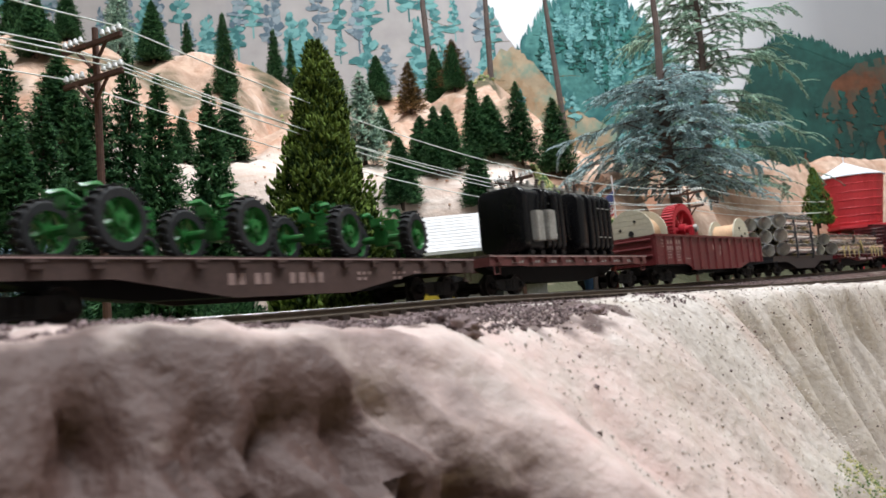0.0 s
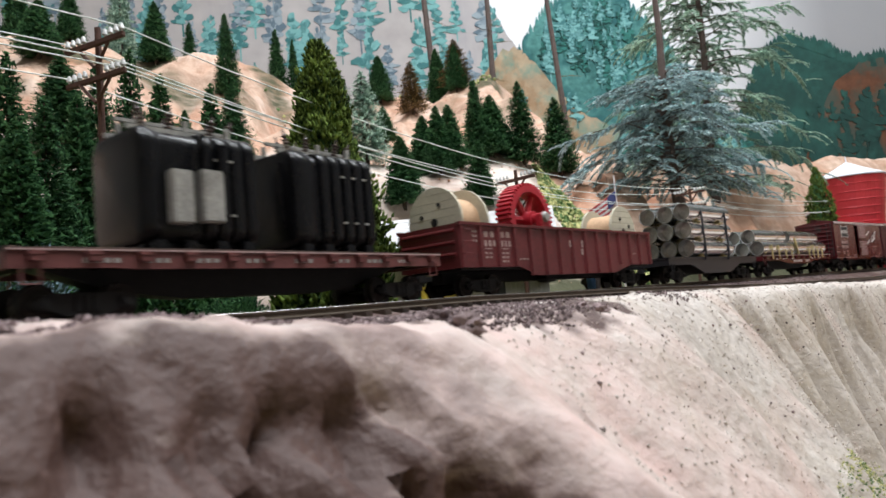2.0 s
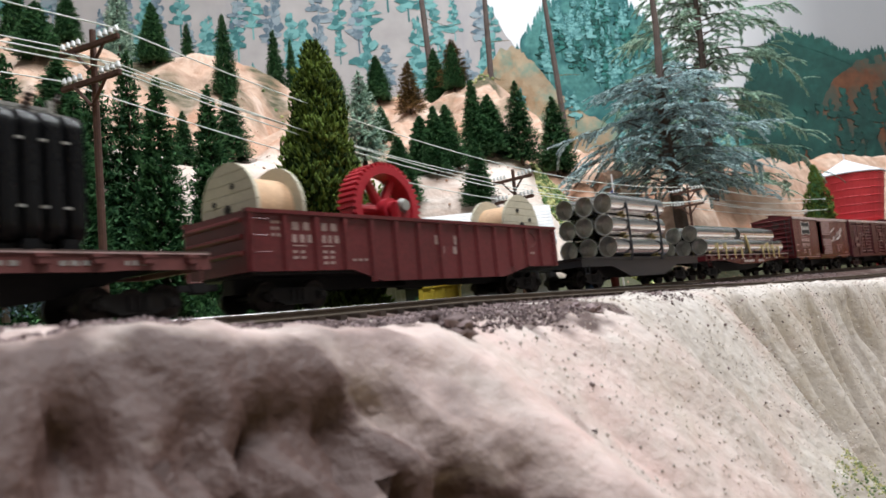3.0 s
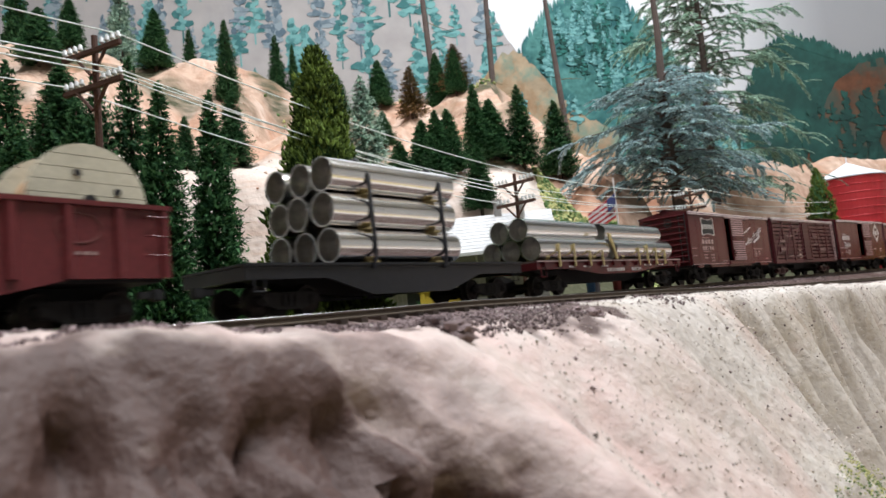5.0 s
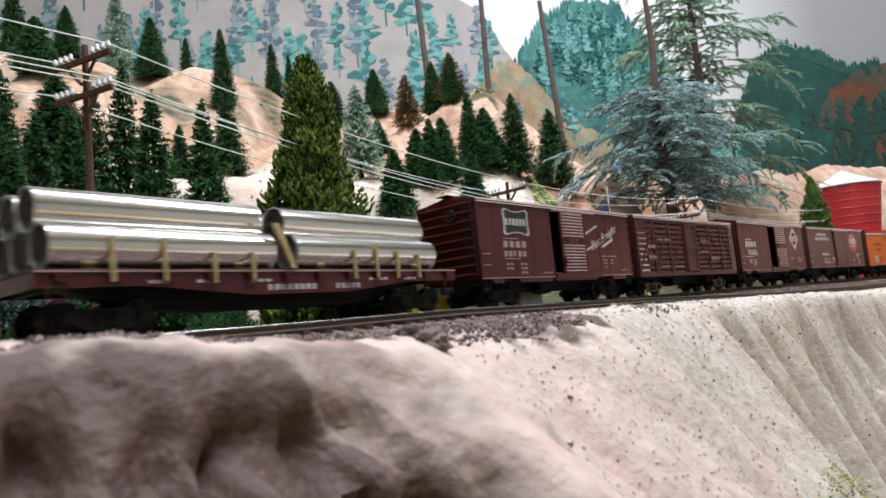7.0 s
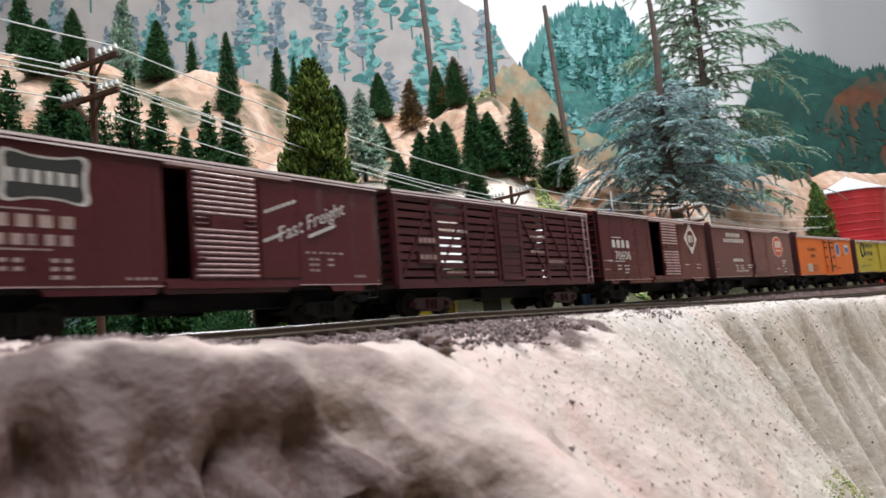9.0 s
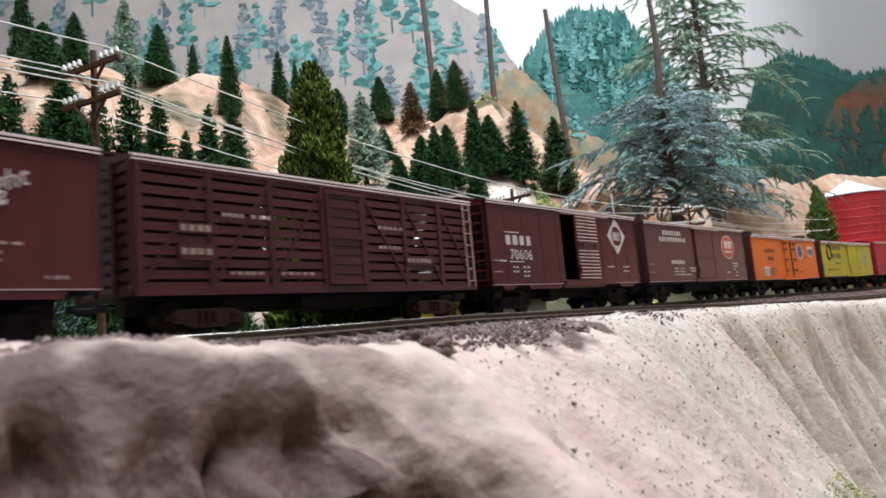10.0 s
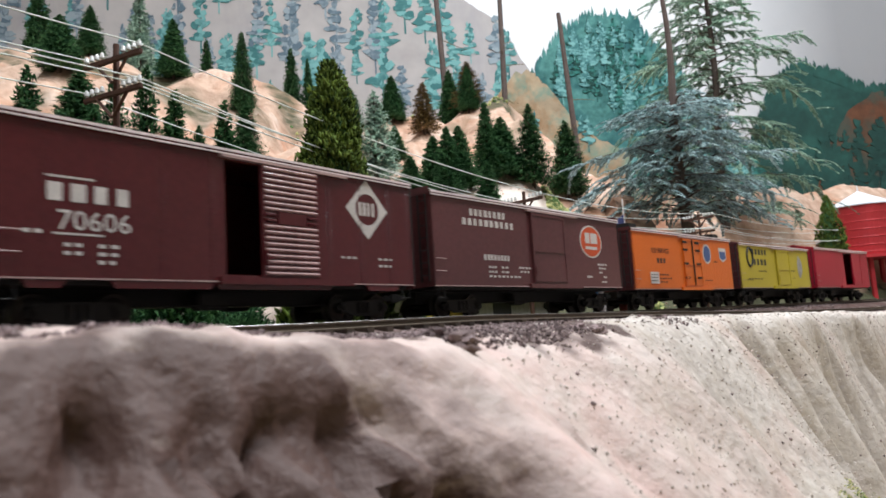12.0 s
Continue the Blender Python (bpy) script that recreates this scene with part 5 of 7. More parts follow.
def gondola(s0, L=178.0, hw=17.2, top=30.8):
    car = new_car("gondola", "weathered red ribbed steel gondola with cable reels", "gondola", s0)
    z0 = 12.2
    prof = [(-L / 2, z0), (-L / 2, top), (L / 2, top), (L / 2, z0), (L / 2 - 26, z0), (L / 2 - 46, z0 - 4.2), (-L / 2 + 56, z0 - 4.2), (-L / 2 + 42, z0)]
    for y in (-hw, hw - 0.8):
        part("side_wall", Mb().prism(prof, y, y + 0.8), GONRED, car)
        rb = Mb()
        o0, o1 = (y - 1.1, y) if y < 0 else (y + 0.8, y + 1.9)
        for i, x in enumerate(np.linspace(-L / 2 + 1.6, L / 2 - 1.6, 15)):
            zb = z0 if abs(x) > L / 2 - 44 else z0 - 4.2
            rb.prism([(x - 1.5, o1 if y < 0 else o0), (x - 0.8, o0 if y < 0 else o1), (x + 0.8, o0 if y < 0 else o1), (x + 1.5, o1 if y < 0 else o0)], zb, top - 0.8, "z")
        part("side_ribs", rb, GONRED, car)
        part("top_chord", Mb().box(-L / 2 - 0.3, L / 2 + 0.3, y - 1.3 if y < 0 else y - 0.2, y + 1 if y < 0 else y + 2.1, top - 0.9, top + 0.5, 0.2), GONRED, car)
    for sgn in (-1, 1):
        e = Mb().box(min(sgn * L / 2, sgn * (L / 2 - 0.8)), max(sgn * L / 2, sgn * (L / 2 - 0.8)), -hw + 0.8, hw - 0.8, z0, top)
        for z in (18, 23, 28):
            e.tube([(sgn * L / 2, -hw + 2, z), (sgn * L / 2, hw - 2, z)], 0.9, 8)
        part("end_wall", e, GONRED, car)
        coupler(car, sgn * L / 2, sgn)
        truck(car, sgn * (L / 2 - 21))
    part("floor", Mb().box(-L / 2 + 1, L / 2 - 1, -hw + 0.8, hw - 0.8, z0 + 2.6, z0 + 4), DECKWOOD, car)
    underframe(car, L)
    gm = Mb()
    for z in (18, 23, 28):
        grab(gm, -L / 2 + 1.5, -L / 2 + 7, z, -hw - 1)
        grab(gm, L / 2 - 7, L / 2 - 1.5, z, -hw - 1)
    part("grab_irons", gm, GONRED, car)
    letter_lines(car, [(-80, -76, 27, 1.0, 2), (-80, -76, 25, 1.0, 2), (-80, -76, 23, 1.0, 2), (-72, -63, 25.2, 2.6, 2), (-72, -63, 21.2, 2.6, 3), (-72, -63, 20.0, 0.4, 1), (-72, -66, 17.8, 0.9, 2), (-72, -66, 16.0, 0.9, 2), (-60, -52, 25.2, 2.6, 2), (-60, -52, 21.2, 2.6, 3), (-60, -52, 20.0, 0.4, 1), (-60, -54, 17.8, 0.9, 2), (-60, -54, 16.0, 0.9, 2), (-60, -54, 14.2, 0.9, 2), (-3, 3, 21.6, 3.6, 2), (0, 4.5, 17.8, 3.0, 1), (9, 15, 21.6, 3.6, 2), (8, 15, 17.8, 3.0, 2), (-47, -36, 15.2, 0.8, 4), (64, 70, 18, 0.9, 3)], -17.32, FADED, 23)
    part("emblem", Mb().tube([(65 + 5.5 * math.cos(a), -17.3, 24.5 + 3.6 * math.sin(a)) for a in np.linspace(0, 2 * math.pi, 25)], 0.22, 5), FLATRED, car, "faded oval emblem")
    return car


gondola(258.5)


# ---- loads ----
def load(name, label, category, s0, off, group=""):
    t = thing(name, label, category, car_pose(s0) @ off, group)
    MOVERS.append((t, s0, off))
    return t


def wheel_disc(mb_t, mb_r, x, y, z, r, w, lugs=True):
    mb_t.lathe([(r * 0.66, -w / 2), (r * 0.9, -w / 2), (r * 0.97, -w * 0.35), (r * 0.97, w * 0.35), (r * 0.9, w / 2), (r * 0.66, w / 2)], (x, y, z), "y", 24, closed=True)
    if lugs:
        for i in range(22):
            a = 2 * math.pi * i / 22
            for sy in (-1, 1):
                c = Vector((x + math.cos(a) * r * 0.97, y + sy * w * 0.25, z + math.sin(a) * r * 0.97))
                t = Vector((-math.sin(a), 0, math.cos(a)))
                n = Vector((math.cos(a), 0, math.sin(a)))
                s = Vector((0, w * 0.26, 0)) + t * 0.5 * sy
                mb_t.add([c - s - t * 0.35, c + s - t * 0.35, c + s + t * 0.35, c - s + t * 0.35, c - s - t * 0.3 + n * 0.7, c + s - t * 0.3 + n * 0.7, c + s + t * 0.3 + n * 0.7, c - s + t * 0.3 + n * 0.7],
                         [(4, 5, 6, 7), (0, 1, 5, 4), (1, 2, 6, 5), (2, 3, 7, 6), (3, 0, 4, 7)])
    mb_r.lathe([(r * 0.70, -w * 0.42), (r * 0.66, -w * 0.44), (r * 0.60, -w * 0.1), (r * 0.60, w * 0.1), (r * 0.66, w * 0.44), (r * 0.70, w * 0.42)], (x, y, z), "y", 24, closed=True)
    mb_r.lathe([(r * 0.24, -w * 0.5), (r * 0.24, w * 0.5)], (x, y, z), "y", 14)
    mb_r.lathe([(r * 0.09, -w * 0.68), (r * 0.09, w * 0.68)], (x, y, z), "y", 10)
    for i in range(6):
        a = i * math.pi / 3 + 0.3
        mb_r.tube([(x + math.cos(a) * r * 0.2, y, z + math.sin(a) * r * 0.2), (x + math.cos(a) * r * 0.63, y, z + math.sin(a) * r * 0.63)], [r * 0.13, r * 0.10], 6)


def tractor_meshes():
    out = {}
    body = Mb()
    body.prism([(2, 9.2), (17, 9.4), (18, 11), (18, 15.6), (17, 16.4), (2, 17.6)], -2.6, 2.6)
    body.box(-6, 4, -3.2, 3.2, 6.5, 12.5, 0.6)
    body.tube([(-4, -14, 9.3), (-4, 14, 9.3)], 1.5, 10)
    body.box(17, 18.6, -2.9, 2.9, 8.6, 16.2, 0.5)
    for z in (10, 11.5, 13, 14.5):
        body.box(18.5, 18.9, -2.2, 2.2, z - 0.35, z + 0.35)
    body.box(2, 16, -2.0, 2.0, 5.5, 9.4)
    for bx in (4, 7, 10, 13):
        body.box(bx - 0.5, bx + 0.5, -3.0, 3.0, 7.0, 12.5)
    body.tube([(15.5, 0, 9), (15.5, 0, 3.5)], 1.1, 8)
    out["body"] = (body, TRACTOR, "")
    seat = Mb().box(-9, -5, -2.4, 2.4, 13.6, 14.4, 0.3).box(-9.4, -8.6, -2.4, 2.4, 14, 17, 0.3).tube([(-6, 0, 10), (-7, 0, 13.6)], 0.5, 6)
    out["seat"] = (seat, TRACTOR, "")
    for sy in (-1, 1):
        out["fender" if sy < 0 else "fender_far"] = (Mb().tube([(-9, sy * 6.2, 18.4), (-4, sy * 6.2, 19.8), (1, sy * 6.2, 17.6), (3, sy * 6.2, 14)], 1.0, 6), TRACTOR, "")
    sw = Mb().tube([(0.5 + 0.7 * math.cos(a), 2.8 * math.sin(a), 20 + 2.2 * math.cos(a)) for a in np.linspace(0, 2 * math.pi, 17)], 0.28, 5).tube([(6, 0, 16.5), (0.5, 0, 20)], 0.35, 6)
    out["steering_wheel"] = (sw, TRACTOR, "")
    out["exhaust_stack"] = (Mb().tube([(10, -0.8, 16), (10, -0.8, 22.5)], [0.7, 0.6], 8), TRACTOR, "")
    return out


def tractors():
    src = {k: (mb.mesh(k, m), m, l) for k, (mb, m, l) in tractor_meshes().items()}
    rear, rim = Mb(), Mb()
    wheel_disc(rear, rim, 0, 0, 0, 8.9, 4.4)
    rear, rim = rear.mesh("tyre", TYRE, 40), rim.mesh("rim", TRACTOR, 40)
    ft, fr = Mb(), Mb()
    wheel_disc(ft, fr, 0, 0, 0, 4.0, 2.0, False)
    ft, fr = ft.mesh("tyre", TYRE, 40), fr.mesh("rim", TRACTOR, 40)
    for x in (-51, -10.5, 28.5, 64.5):
        t = load("tractor", "green toy farm tractor with black lugged tyres on the flatcar", "tractor", -104, at_mm(x - 3, 0, 16.45, 15), "tractors on the flatcar")
        for k, (me, m, l) in src.items():
            part(k.replace("_far", ""), me, m, t, l)
        for sy in (-1, 1):
            w = part("rear_tyre", rear, TYRE, t, "black lugged rubber tyre", at=at_mm(-4, sy * 13.2, 9.3))
            part("rim", rim, TRACTOR, w)
            w = part("front_tyre", ft, TYRE, t, "small black tyre", at=at_mm(15.5, sy * 2.2, 4.0))
            part("rim", fr, TRACTOR, w)


tractors()


def transformers():
    def slice_of(mb, x0, x1, hw, z0, z1, r, edge=0.7):
        """A slab with rounded corners, seen end on, its edges eased."""
        def ring(x, k):
            pts = []
            for cy, cz, a0 in ((hw - r, z1 - r, 0), (-hw + r, z1 - r, 90), (-hw + r, z0 + r, 180), (hw - r, z0 + r, 270)):
                for a in np.linspace(a0, a0 + 90, 6):
                    pts.append((x, cy + (r - k) * math.cos(radians(a)), cz + (r - k) * math.sin(radians(a))))
            return pts
        rings = [ring(x0, edge), ring(x0 + edge * 0.3, edge * 0.3), ring(x0 + edge, 0), ring(x1 - edge, 0), ring(x1 - edge * 0.3, edge * 0.3), ring(x1, edge)]
        n = 24
        mb.add([p for q in rings for p in q], [(i * n + j, i * n + (j + 1) % n, (i + 1) * n + (j + 1) % n, (i + 1) * n + j) for i in range(5) for j in range(n)] + [tuple(range(n))[::-1], tuple(5 * n + j for j in range(n))])
        return mb
    for k, x in enumerate((-24.5, 26.5)):
        h = 34.5
        t = load("transformer", "black ribbed power transformer with bushings on the flatcar", "transformer", 79, at_mm(x, 0, 18.05), "transformers on the flatcar")
        part("tank", slice_of(Mb(), -17.5, 17.5, 12.6, 1.4, h - 0.8, 4.5, 3.0), TRANSF, t)
        part("cover", slice_of(Mb(), -18.5, -12.2 if k == 0 else -9, 14.2, 1.6, h, 5.5, 2.2), TRANSF, t)
        for x0 in ((0, 4.7, 9.4, 14.1) if k == 0 else (-6.8, -1.6, 3.6, 8.8, 14)):
            part("cooling_rib", slice_of(Mb(), x0, x0 + 4.2, 14.2, 1.8, h, 5.0, 0.9), TRANSF, t)
        clips = Mb()
        for x0 in ((4.4, 9.1) if k == 0 else (3.2, 8.4, 13.6)):
            for z in (10, 26):
                clips.box(x0 - 0.9, x0 + 0.7, -14.5, -13.8, z, z + 0.6)
        part("rib_clip", clips, GREYP, t)
        skid = Mb().box(-17, 17, -11, -8, 0, 2.2, 0.3).box(-17, 17, 8, 11, 0, 2.2, 0.3)
        for x0 in (-14, -5, 5, 14):
            skid.box(x0 - 2, x0 + 2, -14.5, -11, 0, 2.8, 0.4)
        part("skid", skid, TRANSF, t)
        fr = Mb()
        for y in (-6, 6):
            fr.box(-18, 18, y - 0.6, y + 0.6, h - 0.2, h + 1.2)
            for x0 in (-14, 0, 14):
                fr.box(x0 - 0.6, x0 + 0.6, y - 0.6, y + 0.6, h, h + 4.5)
        fr.box(-18, 18, -0.6, 0.6, h + 3.4, h + 4.4)
        part("top_frame", fr, GREYP, t, "grey top frame bars")
        for bx, by, lean in ((-13, -6, -14), (-9, 4, -8), (-5, -5, 6), (-2, 5, 12), (8, -5, 16), (11, 4, 20), (14, -4, 24)):
            bs = Mb()
            m = pose(bx, by, h, 0, lean, 0)
            prof = [(0.5, 0)]
            for i in range(5):
                prof += [(0.55, 0.4 + i * 1.25), (1.25, 0.7 + i * 1.25), (1.25, 1.0 + i * 1.25), (0.55, 1.3 + i * 1.25)]
            prof += [(0.3, 7.0), (0.3, 8.2)]
            b2 = Mb().lathe(prof, (0, 0, 0), "z", 10)
            bs.add([m @ Vector(v) for v in b2.v], b2.f)
            part("bushing", bs, INSUL, t, "brown glazed ribbed bushing", sharp=50)
        if k == 0:
            cab = Mb().box(-11, -4.5, -16.5, -12.5, 7, 22, 0.5).box(-2.5, 4.5, -17.5, -12.5, 7.5, 22.5, 0.5)
            part("control_cabinet", cab, GREYP, t, "pale grey weathered control cabinet")
            part("conduit", Mb().tube([(-4, -14, 20), (-3, -14.5, 27), (0, -14.5, 33)], 0.8, 8).tube([(5, -16, 22), (5.5, -15.5, 30)], 1.6, 8), TRANSF, t)
        else:
            part("conduit", Mb().tube([(-17, -8, 6), (-19, -8, 14), (-19, -8, 30)], 0.8, 8), TRANSF, t)


transformers()


def reel(s0, off, r, half, label):
    t = load("cable_reel", label, "cable reel", s0, off, "cable reels in the gondola")
    for sy in (-1, 1):
        f = part("flange", Mb().lathe([(r * 0.93, min(sy * (half - 1.3), sy * (half - 0.5))), (r * 0.93, max(sy * (half - 1.3), sy * (half - 0.5)))], (0, 0, 0), "y", 28), REELWOOD, t, "cream planked wooden flange")
        n = 9
        for i in range(n):
            z0, z1 = -r + 2 * r * i / n + 0.08, -r + 2 * r * (i + 1) / n - 0.08
            poly = []
            for z in np.linspace(z0, z1, 5):
                poly.append((math.sqrt(max(0.01, r * r - z * z)), z))
            poly = poly + [(-a, z) for a, z in reversed(poly)]
            part("board", Mb().prism([(float(a), float(z)) for a, z in poly], min(sy * half, sy * (half - 1.25)), max(sy * half, sy * (half - 1.25)), "y"), REELWOOD, f)
        bl = Mb()
        for a in np.linspace(0.4, 0.4 + 2 * math.pi, 5)[:-1]:
            bl.lathe([(1.0, min(sy * half, sy * (half + 0.4))), (1.0, max(sy * half, sy * (half + 0.4)))], (r * 0.52 * math.cos(a), 0, r * 0.52 * math.sin(a)), "y", 8)
        bl.lathe([(1.9, min(sy * half, sy * (half + 0.3))), (1.9, max(sy * half, sy * (half + 0.3)))], (0, 0, 0), "y", 10)
        part("bolts", bl, UNDER, f)
    part("drum", Mb().lathe([(r * 0.72, -half + 1), (r * 0.72, half - 1)], (0, 0, 0), "y", 28), REELWRAP, t, "tan wrapped drum")
    part("cradle", Mb().box(-9, -6, -half, half, -r * 1.02, -r * 0.72).box(6, 9, -half, half, -r * 1.02, -r * 0.72), STAKE, t)
    return t


reel(258.5, at_mm(-73, 1, 33.6, 90), 15.6, 9.5, "cream wooden cable reel lying lengthwise in the gondola")
reel(258.5, at_mm(72, 0, 32.6), 15.2, 10, "cream wooden cable reel lying crosswise in the gondola")


def gear():
    t = load("gear_wheel", "large bright red spoked gear wheel in the gondola", "gear wheel", 258.5, at_mm(-12, 2, 37.6))
    R = 17.5
    poly = []
    n = 48
    for i in range(n):
        a = 2 * math.pi * i / n
        for da, rr in ((0, R), (0.45, R), (0.5, R + 1.5), (0.95, R + 1.5)):
            poly.append((math.cos(a + da * 2 * math.pi / n) * rr, math.sin(a + da * 2 * math.pi / n) * rr))
    rim = Mb()
    k = len(poly)
    inner = [(x / math.hypot(x, z) * (R - 3.2), z / math.hypot(x, z) * (R - 3.2)) for x, z in poly]
    vs = [(x, y, z) for y in (-4.5, 4.5) for ring in (poly, inner) for x, z in ring]
    fs = []
    for i in range(k):
        j = (i + 1) % k
        fs += [(i, j, k + j, k + i), (2 * k + i, 3 * k + i, 3 * k + j, 2 * k + j), (i, 2 * k + i, 2 * k + j, j), (k + i, k + j, 3 * k + j, 3 * k + i)]
    part("toothed_rim", rim.add(vs, fs), GEARRED, t)
    sp = Mb()
    for a in np.linspace(0, 2 * math.pi, 7)[:-1]:
        sp.tube([(0, 0, 0), (math.cos(a) * (R - 3), 0, math.sin(a) * (R - 3))], [2.4, 1.7], 8)
    part("spokes", sp, GEARRED, t)
    part("hub", Mb().lathe([(4.2, -6), (4.2, 6)], (0, 0, 0), "y", 18), GEARRED, t)
    part("shaft", Mb().lathe([(2.6, -12), (2.6, 12)], (0, 0, 0), "y", 14).box(-4, 4, -12.5, -9, -21.5, 1.5, 0.5).box(-4, 4, 9, 12.5, -21.5, 1.5, 0.5), GEARRED, t)
    part("end_cap", Mb().lathe([(2.2, -14), (3.0, -12.2), (3.0, -12)], (0, 0, 0), "y", 12), GREYP, t, "pale bare metal shaft end")


gear()


def pipe_mesh(L, r):
    mb = Mb().lathe([(r - 0.3, -L / 2), (r, -L / 2), (r, L / 2), (r - 0.3, L / 2)], (0, 0, 0), "x", 28, closed=True)
    return mb.mesh("pipe", PIPE, 50), Mb().lathe([(r - 0.35, -L / 2 + 0.2), (r - 0.35, L / 2 - 0.2), (r - 0.5, L / 2 - 0.2), (r - 0.5, -L / 2 + 0.2)], (0, 0, 0), "x", 20, closed=True).mesh("lining", PIPEIN, 50), Mb().lathe([(r + 0.12, -0.35), (r + 0.12, 0.35), (r - 0.1, 0.35), (r - 0.1, -0.35)], (0, 0, 0), "x", 28, closed=True).mesh("band", PIPE, 50)


def pipes(s0, places, L, r, group):
    a, b, c = pipe_mesh(L, r)
    plug = Mb().lathe([(r - 0.45, -0.3), (r - 0.45, 0.3)], (0, 0, 0), "x", 24).mesh("end_plug", PIPEIN, 50)
    for x, y, z in places:
        t = load("pipe", "bright silver metal pipe stacked on the flatcar", "pipe", s0, at_mm(x, y, z), group)
        part("shell", a, PIPE, t)
        part("lining", b, PIPEIN, t, "grey pipe bore")
        for sgn in (-1, 1):
            part("end_plug", plug, PIPEIN, t, "grey metal plug inside the pipe end", at=at_mm(sgn * (L / 2 - 8), 0, 0))
        for k in (-L * 0.12, L * 0.2):
            part("band", c, PIPE, t, at=at_mm(k, 0, 0))


rnd = random.Random(6)
pipes(445, [(-5 + rnd.uniform(-1.5, 1.5), y, 22.6 + i * 12.3) for i in range(3) for y in (-12.6, 0, 12.6)], 65, 6.05, "pipe stack on the black flatcar")
pipes(613, [(-43.5, y, 22.9) for y in (-12, 0, 12)] + [(-44, y, 33.0) for y in (-6, 6)], 66, 5.9, "pipe stacks on the red flatcar")
pipes(613, [(33, y, 22.9) for y in (-12, 0, 12)] + [(33, y, 33.0) for y in (-6, 6)], 70, 5.9, "pipe stacks on the red flatcar")
for x in (-21, 18):
    mb = Mb()
    mb.tube([(x, -17.9, 14), (x + 0.5, -18.9, 20), (x - 0.5, -18.9, 47), (x - 1, -14, 53.6), (x, 0, 54.0), (x, 14, 53.6), (x, 18.9, 47), (x, 18, 14)], 0.75, 6)
    part("strap", mb, STRAP, flat3, "black load strap over the pipes")
for z in (28.7, 41.0):
    part("dunnage", Mb().box(-22, -18, -17, 17, z - 0.5, z + 0.1).box(14, 18, -17, 17, z - 0.5, z + 0.1), STAKE, flat3)
part("dunnage", Mb().box(-22, -17, -17, 17, 16.1, 16.9).box(14, 19, -17, 17, 16.1, 16.9), STAKE, flat3)
for x in (-62, -48, -33, -20, 22, 33, 44, 56):
    part("stake", Mb().box(x - 0.45, x + 0.45, -18.9, -18.0, 13.5, 23.5 + 2 * math.sin(x)), STAKE, flat4, "pale wooden stake")
part("stake", Mb().prism([(-6, 17), (-4, 17), (-10, 31), (-12, 31)], -19.2, -18.0), STAKE, flat4, "leaning pale wooden stake")
for x in (-66, -22, 10, 58):
    part("dunnage", Mb().box(x - 1.5, x + 1.5, -17, 17, 16.8, 17.1), STAKE, flat4)


# ---- line-side things ----
def on_bank(x, y):
    i = int(np.argmin((LX - x) ** 2 + (LY - y) ** 2))
    return bank_z(float(LS[i]), -behind(x, y))


def clod(x, y, r, seed):
    z = on_bank(x, y) + 0.15 * r
    bm = bmesh.new()
    bmesh.ops.create_icosphere(bm, subdivisions=4, radius=r)
    for v in bm.verts:
        d = v.co.normalized()
        k = 0.78 + 0.55 * noise.noise(d * 1.7 + Vector((seed * 3, 0, 0))) + 0.32 * abs(noise.noise(d * 4.2 + Vector((0, seed, 0)))) + 0.14 * noise.noise(d * 11)
        v.co = Vector((d.x * 1.15, d.y, d.z * 0.72)) * r * k
    bm.verts.index_update()
    mb = Mb().add([v.co[:] for v in bm.verts], [[v.index for v in f.verts] for f in bm.faces])
    bm.free()
    ob = new("dirt_clod", mb.mesh("dirt_clod", BALLAST, 50))
    ob.matrix_basis = at_mm(x, y, z)
    tagged(ob, "dark brown clod of dirt on the rock lip", "dirt clod", group="dirt clods")


clod(-2.0, 100.3, 2.6, 1)
clod(-5.5, 103, 1.7, 2)
clod(25.8, 136, 1.8, 3)
clod(22.5, 138, 1.4, 4)
clod(18.8, 111.8, 0.5, 5)


def line_pole(name, s, h, label, off=-58.0, lean=0.0, z0=-5.0, base=None, turn=None):
    x, y, a = on_line(s, off)
    a = a if turn is None else radians(turn)
    if base:
        x, y = base
    p = thing(name, label, "telegraph pole", at_mm(x, y, z0, -math.degrees(a)) @ pose(0, 0, 0, 0, lean, 0), group="telegraph line")
    part("shaft", Mb().tube([(0, 0, 0), (0, 0, h * 0.5), (0, 0, h)], [1.45, 1.3, 1.1], 10), POLEWOOD, p)
    arms = []
    for z in (h - 6.5, h - 19.5):
        arm = part("crossarm", Mb().box(-15.2, 15.2, -2.4, -0.9, z - 1.0, z + 1.0, 0.25), POLEWOOD, p)
        for sx in (-1, 1):
            br = Mb().tube([(sx * 8, -1.9, z - 0.6), (sx * 0.6, -1.5, z - 8.5)], 0.65, 6)
            part("brace", br, POLEWOOD, p)
        for px in (-14, -11.2, -8.4, -5.6, 5.6, 8.4, 11.2, 14):
            part("insulator", INS_MESH, GLASSINS, arm, "clear glass insulator", at=at_mm(px, -1.6, z + 1.0))
            arms.append((px, -1.6, z + 3.0))
    return p, arms, (x, y, z0, -math.degrees(a), lean)


